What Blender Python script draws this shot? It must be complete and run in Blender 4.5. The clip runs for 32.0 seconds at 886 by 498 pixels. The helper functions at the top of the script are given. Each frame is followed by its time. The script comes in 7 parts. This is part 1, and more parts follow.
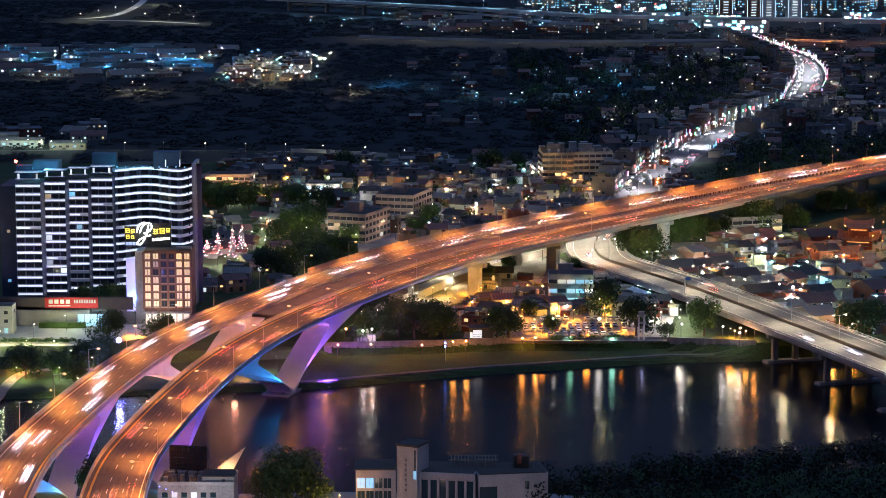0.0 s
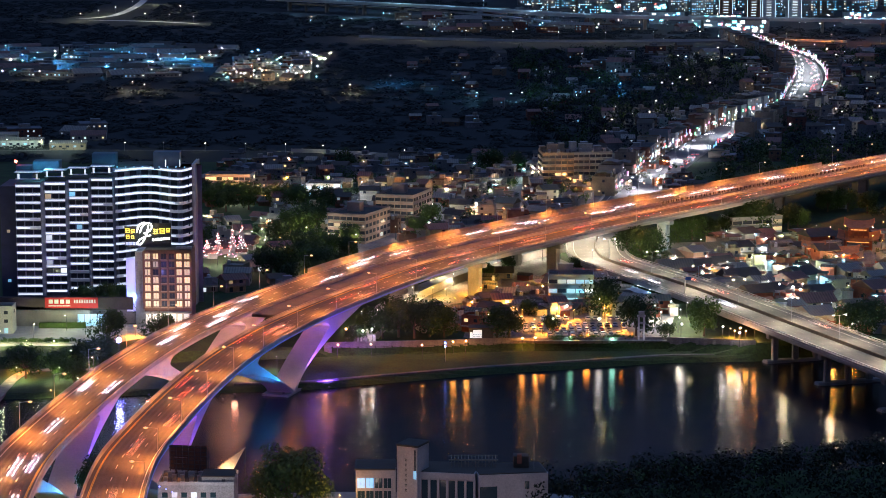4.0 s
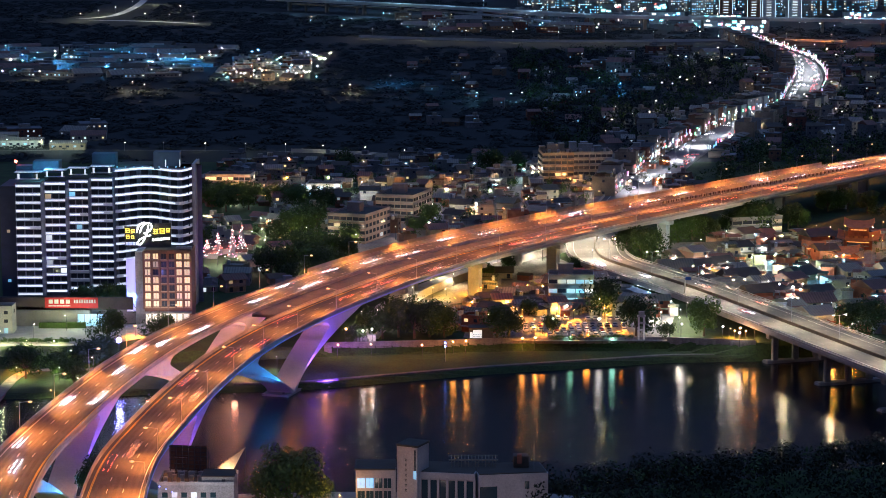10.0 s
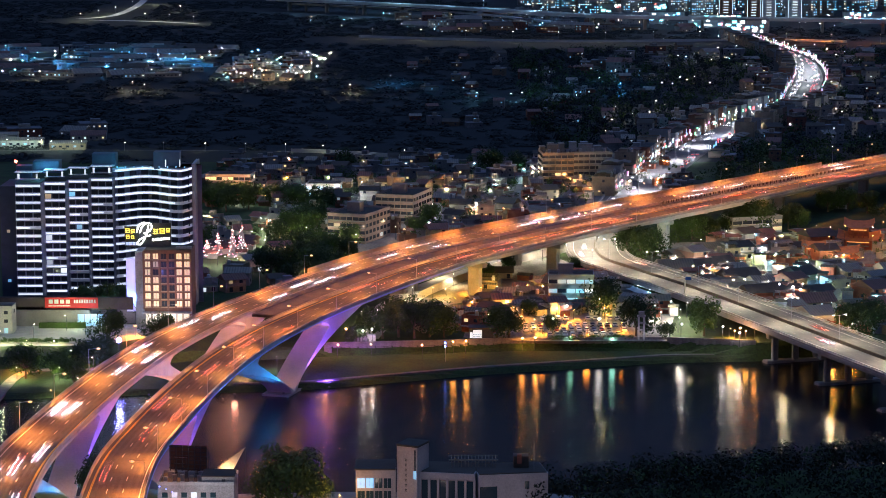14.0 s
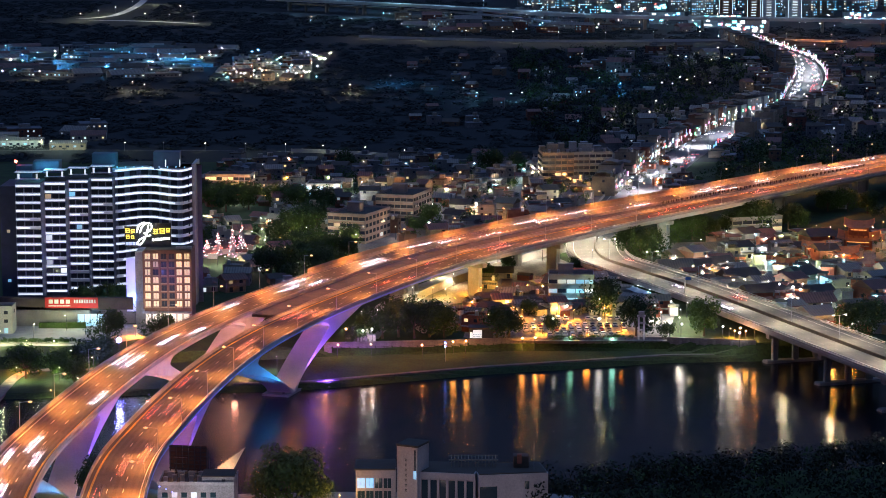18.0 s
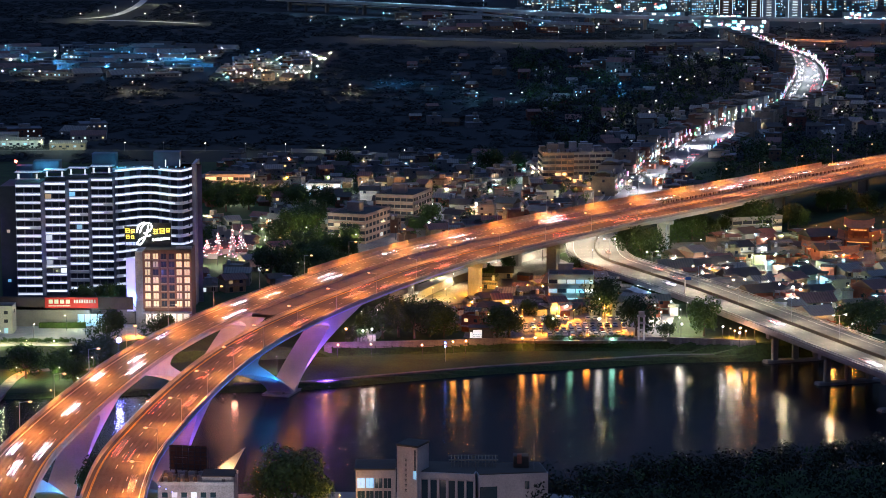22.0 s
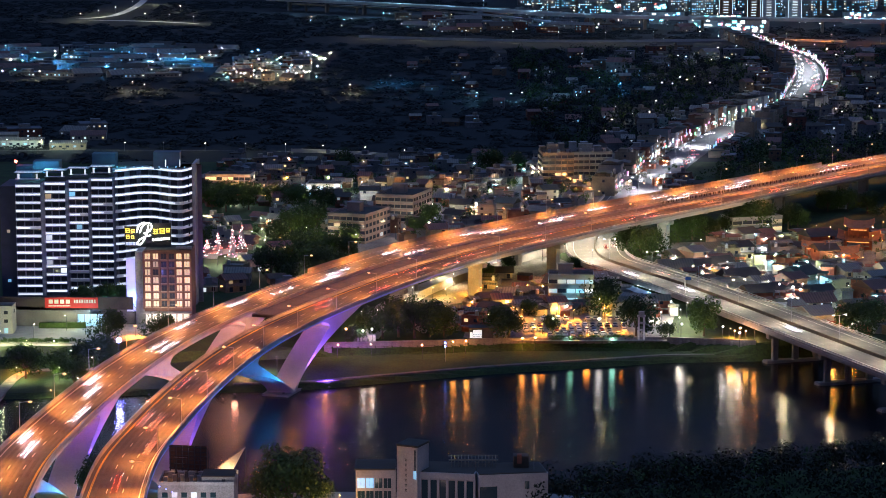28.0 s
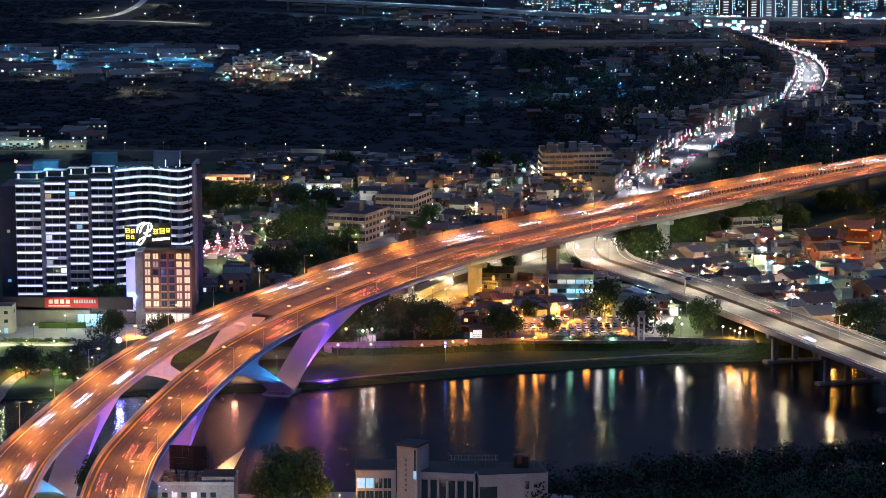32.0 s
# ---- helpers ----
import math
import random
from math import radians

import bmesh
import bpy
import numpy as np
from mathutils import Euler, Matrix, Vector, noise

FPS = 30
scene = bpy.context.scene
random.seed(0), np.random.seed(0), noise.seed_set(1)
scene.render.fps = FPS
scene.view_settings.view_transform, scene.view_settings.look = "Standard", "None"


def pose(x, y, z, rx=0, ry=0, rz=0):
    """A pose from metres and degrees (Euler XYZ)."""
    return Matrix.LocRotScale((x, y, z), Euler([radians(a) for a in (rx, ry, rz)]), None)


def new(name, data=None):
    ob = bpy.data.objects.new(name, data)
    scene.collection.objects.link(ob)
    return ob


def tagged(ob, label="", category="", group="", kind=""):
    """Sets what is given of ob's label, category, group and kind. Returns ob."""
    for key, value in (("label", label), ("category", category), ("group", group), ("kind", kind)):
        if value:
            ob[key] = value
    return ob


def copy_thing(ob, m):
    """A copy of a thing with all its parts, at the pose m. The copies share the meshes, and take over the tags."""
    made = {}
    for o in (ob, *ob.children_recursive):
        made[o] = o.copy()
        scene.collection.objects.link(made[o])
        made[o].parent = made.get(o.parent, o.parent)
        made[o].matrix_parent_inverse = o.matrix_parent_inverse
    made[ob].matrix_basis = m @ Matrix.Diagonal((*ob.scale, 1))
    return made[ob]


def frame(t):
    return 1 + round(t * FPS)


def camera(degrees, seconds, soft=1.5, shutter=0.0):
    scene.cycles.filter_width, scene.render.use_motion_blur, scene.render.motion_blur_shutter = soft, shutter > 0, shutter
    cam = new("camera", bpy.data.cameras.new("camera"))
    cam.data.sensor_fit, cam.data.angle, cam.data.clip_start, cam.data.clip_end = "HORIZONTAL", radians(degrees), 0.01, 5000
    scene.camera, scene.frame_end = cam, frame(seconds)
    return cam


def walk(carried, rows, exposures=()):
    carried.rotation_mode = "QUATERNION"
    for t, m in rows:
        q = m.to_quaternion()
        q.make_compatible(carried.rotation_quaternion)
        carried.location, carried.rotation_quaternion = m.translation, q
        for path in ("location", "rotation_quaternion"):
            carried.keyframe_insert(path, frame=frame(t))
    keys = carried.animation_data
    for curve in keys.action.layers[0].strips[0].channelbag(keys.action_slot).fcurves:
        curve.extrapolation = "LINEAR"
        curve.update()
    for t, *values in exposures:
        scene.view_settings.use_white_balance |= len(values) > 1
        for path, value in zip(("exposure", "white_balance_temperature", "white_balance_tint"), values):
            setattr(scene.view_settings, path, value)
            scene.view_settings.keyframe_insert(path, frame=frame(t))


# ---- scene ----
# ---- camera ----
cam = camera(21.2, 32.0, soft=0.85, shutter=3.0)
EYE = pose(0, 0, 160, 90 - 8.7, 0, 0)
walk(cam, [(0.0, EYE), (32.0, EYE)], exposures=[(0.0, 0.0), (32.0, 0.0)])

# ---- night sky and exposure ----
world = bpy.data.worlds.new("night_sky")
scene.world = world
world.use_nodes = True
_nt = world.node_tree
_bg = _nt.nodes["Background"]
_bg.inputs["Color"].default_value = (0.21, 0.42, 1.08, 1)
# darker towards the horizon to keep the water dark, brighter overhead as added fill
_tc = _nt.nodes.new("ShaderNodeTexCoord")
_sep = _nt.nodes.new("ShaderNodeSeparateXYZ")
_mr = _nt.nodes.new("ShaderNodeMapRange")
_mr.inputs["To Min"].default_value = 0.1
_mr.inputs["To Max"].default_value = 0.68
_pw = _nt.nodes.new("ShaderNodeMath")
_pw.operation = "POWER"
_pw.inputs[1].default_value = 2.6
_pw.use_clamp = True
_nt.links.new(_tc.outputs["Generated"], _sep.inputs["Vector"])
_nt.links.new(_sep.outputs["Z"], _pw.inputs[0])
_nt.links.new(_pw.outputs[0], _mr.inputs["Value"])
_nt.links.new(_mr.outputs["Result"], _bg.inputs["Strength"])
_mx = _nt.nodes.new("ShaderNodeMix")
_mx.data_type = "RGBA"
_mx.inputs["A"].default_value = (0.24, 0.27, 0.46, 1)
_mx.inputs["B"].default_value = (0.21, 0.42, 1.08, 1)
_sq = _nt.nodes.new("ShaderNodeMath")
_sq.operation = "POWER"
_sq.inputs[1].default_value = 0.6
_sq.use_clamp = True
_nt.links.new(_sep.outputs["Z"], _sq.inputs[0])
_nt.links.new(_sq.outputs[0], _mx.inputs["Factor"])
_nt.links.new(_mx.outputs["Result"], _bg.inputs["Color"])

# ---- materials ----
MATS = {}


def mat(name, col, rough=0.8, metal=0.0, var=0.25, scale=1.0, bump=0.0, emit=None, power=0.0, rnd=0.0, col2=None, ribs=0.0):
    """A procedural surface: two scales of noise on the colour, relief, and glow for what gives off light."""
    if name in MATS:
        return MATS[name]
    m = bpy.data.materials.new(name)
    m.use_nodes = True
    nt = m.node_tree
    b = nt.nodes["Principled BSDF"]
    b.inputs["Roughness"].default_value = rough
    b.inputs["Metallic"].default_value = metal
    b.inputs["Base Color"].default_value = (*col, 1)
    if var > 0:
        tc = nt.nodes.new("ShaderNodeTexCoord")
        n1 = nt.nodes.new("ShaderNodeTexNoise")
        n1.inputs["Scale"].default_value = 0.35 * scale
        n1.inputs["Detail"].default_value = 4
        n2 = nt.nodes.new("ShaderNodeTexNoise")
        n2.inputs["Scale"].default_value = 4.0 * scale
        n2.inputs["Detail"].default_value = 3
        nt.links.new(tc.outputs["Object"], n1.inputs["Vector"])
        nt.links.new(tc.outputs["Object"], n2.inputs["Vector"])
        add = nt.nodes.new("ShaderNodeMath")
        add.operation = "ADD"
        nt.links.new(n1.outputs["Fac"], add.inputs[0])
        nt.links.new(n2.outputs["Fac"], add.inputs[1])
        last = add
        if ribs > 0:
            # folded sheet: bands across the slope, ribs metres apart
            wv = nt.nodes.new("ShaderNodeTexWave")
            wv.inputs["Scale"].default_value = 0.314 / ribs
            wv.inputs["Distortion"].default_value = 0.6
            nt.links.new(tc.outputs["Object"], wv.inputs["Vector"])
            wa = nt.nodes.new("ShaderNodeMath")
            wa.operation = "MULTIPLY_ADD"
            wa.inputs[1].default_value = 0.5
            nt.links.new(wv.outputs["Fac"], wa.inputs[0])
            nt.links.new(add.outputs[0], wa.inputs[2])
            last = add = wa
        if rnd > 0:
            oi = nt.nodes.new("ShaderNodeObjectInfo")
            ma = nt.nodes.new("ShaderNodeMath")
            ma.operation = "MULTIPLY_ADD"
            ma.inputs[1].default_value = rnd
            nt.links.new(oi.outputs["Random"], ma.inputs[0])
            nt.links.new(add.outputs[0], ma.inputs[2])
            last = ma
        mr = nt.nodes.new("ShaderNodeMapRange")
        mr.inputs["From Min"].default_value = 0.7
        mr.inputs["From Max"].default_value = 1.3 + rnd
        nt.links.new(last.outputs[0], mr.inputs["Value"])
        mx = nt.nodes.new("ShaderNodeMix")
        mx.data_type = "RGBA"
        lo = [c * (1 - var) for c in col]
        hi = [min(1.0, c * (1 + var)) for c in (col2 or col)]
        mx.inputs["A"].default_value = (*lo, 1)
        mx.inputs["B"].default_value = (*hi, 1)
        nt.links.new(mr.outputs["Result"], mx.inputs["Factor"])
        nt.links.new(mx.outputs["Result"], b.inputs["Base Color"])
        if bump > 0:
            bp = nt.nodes.new("ShaderNodeBump")
            bp.inputs["Strength"].default_value = bump
            bp.inputs["Distance"].default_value = 0.1
            nt.links.new(n2.outputs["Fac"], bp.inputs["Height"])
            nt.links.new(bp.outputs["Normal"], b.inputs["Normal"])
    if emit:
        b.inputs["Emission Color"].default_value = (*emit, 1)
        b.inputs["Emission Strength"].default_value = power
    MATS[name] = m
    return m


def glow(name, col, power, vary=0.0):
    """A material that gives off light; vary: how unevenly, piece by piece and within a piece (curtains, half-drawn blinds)."""
    if name in MATS:
        return MATS[name]
    m = mat(name, (0.5, 0.5, 0.5), 0.4, 0, 0, emit=col, power=power)
    if vary > 0:
        nt = m.node_tree
        oi = nt.nodes.new("ShaderNodeObjectInfo")
        geo = nt.nodes.new("ShaderNodeNewGeometry")
        tc = nt.nodes.new("ShaderNodeTexCoord")
        n = nt.nodes.new("ShaderNodeTexNoise")
        n.inputs["Scale"].default_value = 2.3
        nt.links.new(tc.outputs["Object"], n.inputs["Vector"])
        add = nt.nodes.new("ShaderNodeMath")
        add.operation = "ADD"
        nt.links.new(oi.outputs["Random"], add.inputs[0])
        nt.links.new(geo.outputs["Random Per Island"], add.inputs[1])
        fr = nt.nodes.new("ShaderNodeMath")
        fr.operation = "FRACT"
        nt.links.new(add.outputs[0], fr.inputs[0])
        mul = nt.nodes.new("ShaderNodeMath")
        mul.operation = "MULTIPLY"
        nt.links.new(fr.outputs[0], mul.inputs[0])
        nt.links.new(n.outputs["Fac"], mul.inputs[1])
        ma = nt.nodes.new("ShaderNodeMath")
        ma.operation = "MULTIPLY_ADD"
        ma.inputs[1].default_value = power * vary * 2.4
        ma.inputs[2].default_value = power * (1 - vary)
        nt.links.new(mul.outputs[0], ma.inputs[0])
        nt.links.new(ma.outputs[0], nt.nodes["Principled BSDF"].inputs["Emission Strength"])
    return m


ASPHALT = mat("asphalt", (0.085, 0.08, 0.076), 0.75, 0, 0.35, 0.6, 0.3)
ASPHALT_OLD = mat("asphalt_old", (0.13, 0.125, 0.115), 0.8, 0, 0.3, 0.5, 0.3)
CONCRETE = mat("concrete", (0.36, 0.34, 0.32), 0.85, 0, 0.2, 0.8, 0.3)
CONCRETE_PALE = mat("concrete_pale", (0.5, 0.48, 0.46), 0.8, 0, 0.12, 0.5, 0.15)
WALL_PANEL = mat("sound_panel", (0.27, 0.24, 0.2), 0.6, 0, 0.15, 1.5)
PAINT_WHITE = mat("road_paint_white", (0.75, 0.75, 0.72), 0.6, 0, 0.15, 2)
PAINT_YELLOW = mat("road_paint_yellow", (0.75, 0.48, 0.06), 0.6, 0, 0.15, 2)
STEEL = mat("galvanised_steel", (0.42, 0.43, 0.45), 0.45, 0.7, 0.15, 3)
STEEL_DARK = mat("dark_steel", (0.08, 0.085, 0.09), 0.5, 0.6, 0.2, 3)
GRASS = mat("grass", (0.024, 0.05, 0.011), 0.95, 0, 0.5, 0.3, 0.6)
LEAF = mat("leaves", (0.055, 0.1, 0.018), 0.8, 0, 0.5, 0.5, rnd=0.4)
LEAF_DARK = mat("leaves_dark", (0.035, 0.065, 0.018), 0.9, 0, 0.5, 0.5, rnd=0.4)
# far leaves carry the plain's blue-black darkness in their colour
LEAF_FAR_NIGHT = mat("leaves_far_night", (0.016, 0.0235, 0.0235), 0.95, 0, 0.3, 0.1)
BARK = mat("bark", (0.12, 0.085, 0.06), 0.95, 0, 0.3, 3, 0.5)
STONE = mat("rubble_stone", (0.22, 0.2, 0.19), 0.9, 0, 0.35, 1.2, 0.6)
GLASS_DARK = mat("window_glass_dark", (0.045, 0.055, 0.075), 0.12, 0, 0)
ROOF_RED = mat("roof_red_sheet", (0.15, 0.065, 0.045), 0.65, 0, 0.5, 1.5, rnd=0.3, ribs=1.1)
ROOF_GREY = mat("roof_grey_sheet", (0.2, 0.17, 0.135), 0.7, 0.1, 0.5, 1.5, rnd=0.4, ribs=1.1)
ROOF_DARK = mat("roof_dark_felt", (0.09, 0.072, 0.055), 0.9, 0, 0.3, 1.0, rnd=0.4)
ROOF_GREEN = mat("roof_green_sheet", (0.12, 0.11, 0.07), 0.65, 0.1, 0.5, 1.5, rnd=0.4, ribs=1.1)
PLASTER = mat("plaster_pale", (0.4, 0.39, 0.365), 0.85, 0, 0.5, 0.7, 0.1, rnd=0.5)
PLASTER_WARM = mat("plaster_warm", (0.36, 0.28, 0.2), 0.85, 0, 0.5, 0.7, 0.1, rnd=0.5)
TILE_GREY = mat("tile_grey", (0.27, 0.27, 0.28), 0.55, 0, 0.2, 1.2, rnd=0.5)
TILE_BROWN = mat("tile_brown", (0.22, 0.12, 0.08), 0.6, 0, 0.25, 1.2, rnd=0.3)
BRICK = mat("brick_red", (0.3, 0.11, 0.07), 0.85, 0, 0.3, 1.5, 0.2, rnd=0.3)
TANK = mat("stainless_tank", (0.6, 0.6, 0.62), 0.3, 0.9, 0.1, 2)
TYRE = mat("tyre_rubber", (0.02, 0.02, 0.02), 0.9, 0, 0.1, 5)
G_WARM = glow("lit_window_warm", (1.0, 0.68, 0.32), 1.0, .8)
G_WHITE = glow("lit_window_white", (0.8, 0.9, 1.0), 1.1, .8)
G_CYAN = glow("lit_window_cyan", (0.2, 0.62, 1.0), 1.0, .8)
G_STRIP = glow("balcony_light_strip", (0.7, 0.78, 1.0), 1.7, .4)
G_SODIUM = glow("sodium_lamp_glow", (1.0, 0.42, 0.1), 20)
G_LED = glow("led_lamp_glow", (0.85, 0.95, 1.0), 30)
G_WARMLED = glow("warm_lamp_glow", (1.0, 0.8, 0.5), 34)
G_QUAY_LED = glow("quay_lamp_white_glow", (0.9, 0.9, 1.0), 130)
G_QUAY_SODIUM = glow("quay_lamp_orange_glow", (1.0, 0.36, 0.09), 200)
G_MOTORWAY = glow("motorway_lamp_glow", (1.0, 0.46, 0.16), 2.6)
G_HEAD = glow("headlight_glow", (0.74, 0.7, 1.0), 130)
G_TAIL = glow("taillight_glow", (1.0, 0.08, 0.05), 30)


def water_mat():
    """Slow river water: wavelets whose crests lie across the view draw every light out into an upright streak."""
    m = bpy.data.materials.new("river_water")
    m.use_nodes = True
    nt = m.node_tree
    b = nt.nodes["Principled BSDF"]
    b.inputs["Base Color"].default_value = (0.006, 0.008, 0.011, 1)
    b.inputs["IOR"].default_value = 1.33
    b.inputs["Specular IOR Level"].default_value = 0.5
    b.inputs["Anisotropic"].default_value = 0.66
    along = nt.nodes.new("ShaderNodeCombineXYZ")
    along.inputs["Y"].default_value = 1.0
    nt.links.new(along.outputs[0], b.inputs["Tangent"])
    tc = nt.nodes.new("ShaderNodeTexCoord")

    def ripples(sx, sy, detail):
        mp = nt.nodes.new("ShaderNodeMapping")
        mp.inputs["Scale"].default_value = (sx, sy, 1)
        n = nt.nodes.new("ShaderNodeTexNoise")
        n.inputs["Scale"].default_value = 1.0
        n.inputs["Detail"].default_value = detail
        nt.links.new(tc.outputs["Object"], mp.inputs["Vector"])
        nt.links.new(mp.outputs["Vector"], n.inputs["Vector"])
        return n

    # wind patches: calmer and rougher stretches of the river
    patch = ripples(0.012, 0.02, 2)
    mr = nt.nodes.new("ShaderNodeMapRange")
    mr.inputs["From Min"].default_value = 0.35
    mr.inputs["From Max"].default_value = 0.65
    mr.inputs["To Min"].default_value = 0.18
    mr.inputs["To Max"].default_value = 0.225
    nt.links.new(patch.outputs["Fac"], mr.inputs["Value"])
    nt.links.new(mr.outputs["Result"], b.inputs["Roughness"])
    swell, fine = ripples(0.05, 0.55, 3), ripples(0.35, 1.5, 2)
    mix = nt.nodes.new("ShaderNodeMath")
    mix.operation = "MULTIPLY_ADD"
    mix.inputs[1].default_value = 0.3
    nt.links.new(fine.outputs["Fac"], mix.inputs[0])
    nt.links.new(swell.outputs["Fac"], mix.inputs[2])
    bp = nt.nodes.new("ShaderNodeBump")
    bp.inputs["Strength"].default_value = 0.1
    bp.inputs["Distance"].default_value = 0.12
    nt.links.new(mix.outputs[0], bp.inputs["Height"])
    nt.links.new(bp.outputs["Normal"], b.inputs["Normal"])
    return m


WATER = water_mat()


# ---- mesh helpers ----
def put_box(bm, cx, cy, cz, sx, sy, sz, rz=0.0):
    """A box by its centre and size, added to bm."""
    m = Matrix.Translation((cx, cy, cz)) @ Matrix.Rotation(rz, 4, "Z") @ Matrix.Diagonal((sx, sy, sz, 1))
    return bmesh.ops.create_cube(bm, size=1, matrix=m)["verts"]


def put_cyl(bm, cx, cy, cz, r1, r2, h, seg=8, rot=None):
    """A cone or cylinder standing on (cx, cy, cz)."""
    m = Matrix.Translation((cx, cy, cz)) @ (rot or Matrix()) @ Matrix.Translation((0, 0, h / 2))
    bmesh.ops.create_cone(bm, cap_ends=True, segments=seg, radius1=r1, radius2=r2, depth=h, matrix=m)


def mesh_of(name, bm, material):
    me = bpy.data.meshes.new(name)
    bm.to_mesh(me)
    bm.free()
    me.materials.append(material)
    return me


def raw_mesh(name, verts, faces, material):
    me = bpy.data.meshes.new(name)
    me.from_pydata(verts, [], faces)
    me.materials.append(material)
    return me


def part(name, bm, material, parent, label=""):
    ob = new(name, mesh_of(name, bm, material) if isinstance(bm, bmesh.types.BMesh) else bm)
    ob.parent = parent
    if label:
        tagged(ob, label)
    return ob


def boxes(name, material, parent, specs, label=""):
    """One part joined from boxes (cx, cy, cz, sx, sy, sz)."""
    bm = bmesh.new()
    for s in specs:
        put_box(bm, *s)
    return part(name, bm, material, parent, label)


CUBES = {}


def piece(name, material, parent, cx, cy, cz, sx, sy, sz, rz=0.0):
    """A box part that shares one mesh with its likes."""
    key = material.name
    if key not in CUBES:
        bm = bmesh.new()
        put_box(bm, 0, 0, 0, 1, 1, 1)
        CUBES[key] = mesh_of("block_" + key, bm, material)
    ob = new(name, CUBES[key])
    ob.parent = parent
    ob.location, ob.scale, ob.rotation_euler = (cx, cy, cz), (sx, sy, sz), (0, 0, rz)
    return ob


def thing(name, x, y, z, rz=0.0, label="", category="", group="", kind=""):
    ob = new(name)
    ob.location, ob.rotation_euler = (x, y, z), (0, 0, radians(rz))
    return tagged(ob, label, category, group, kind)


def bulb(parent, x, y, z, col, watts, radius=0.3, name="bulb", spot=None, aim=None):
    """A light source: the light of a lamp that the place has; a few are added fill."""
    la = bpy.data.lights.new(name, "SPOT" if spot else "POINT")
    la.color, la.energy, la.shadow_soft_size = col, watts, radius
    if spot:
        la.spot_size, la.spot_blend = radians(spot), 0.5
    ob = new(name, la)
    ob.parent = parent
    ob.location = (x, y, z)
    if aim:
        ob.rotation_euler = (Vector(aim) - Vector((x, y, z))).to_track_quat("-Z", "Y").to_euler()
    return ob


def smooth_line(ctrl, n):
    """n points at even steps along a smooth curve through ctrl, with headings."""
    pts = [Vector(p) for p in ctrl]
    pts = [pts[0] * 2 - pts[1]] + pts + [pts[-1] * 2 - pts[-2]]
    fine = []
    for i in range(1, len(pts) - 2):
        a, b, c, d = pts[i - 1:i + 3]
        for k in range(40):
            t = k / 40
            fine.append(0.5 * (2 * b + (c - a) * t + (2 * a - 5 * b + 4 * c - d) * t * t + (3 * b - a - 3 * c + d) * t ** 3))
    fine.append(pts[-2])
    acc = [0.0]
    for p, q in zip(fine, fine[1:]):
        acc.append(acc[-1] + (q - p).length)
    out = []
    j = 0
    for k in range(n):
        s = acc[-1] * k / (n - 1)
        while j < len(acc) - 2 and acc[j + 1] < s:
            j += 1
        f = (s - acc[j]) / max(1e-9, acc[j + 1] - acc[j])
        out.append(fine[j].lerp(fine[j + 1], f))
    res = []
    for k in range(n):
        d = (out[min(n - 1, k + 1)] - out[max(0, k - 1)]).normalized()
        res.append((out[k], d))
    return res, acc[-1]


def offset(line, off):
    """The line moved sideways by off metres (a number or a function of 0..1), to the left of its course."""
    n = len(line)
    out = []
    for k, (p, d) in enumerate(line):
        o = off(k / (n - 1)) if callable(off) else off
        out.append((p + Vector((-d.y, d.x, 0)) * o, d))
    return out


def sweep(line, section, closed=True):
    """Vertices and faces of a section (across, up) carried along a line; across counts to the left."""
    verts, faces = [], []
    m = len(section)
    for p, d in line:
        side = Vector((-d.y, d.x, 0)).normalized()
        for a, u in section:
            verts.append(p + side * a + Vector((0, 0, u)))
    n = len(line)
    for k in range(n - 1):
        for i in range(m if closed else m - 1):
            j = (i + 1) % m
            faces.append((k * m + i, (k + 1) * m + i, (k + 1) * m + j, k * m + j))
    if closed:
        faces.append(tuple(range(m)))
        faces.append(tuple((n - 1) * m + i for i in reversed(range(m))))
    return verts, faces


def rect(a0, a1, u0, u1):
    return [(a0, u0), (a1, u0), (a1, u1), (a0, u1)]


def swept(name, line, section, material, parent, label="", closed=True):
    v, f = sweep(line, section, closed)
    me = raw_mesh(name, v, f, material)
    bm = bmesh.new()
    bm.from_mesh(me)
    bmesh.ops.recalc_face_normals(bm, faces=bm.faces)
    bm.to_mesh(me)
    bm.free()
    return part(name, me, material, parent, label)


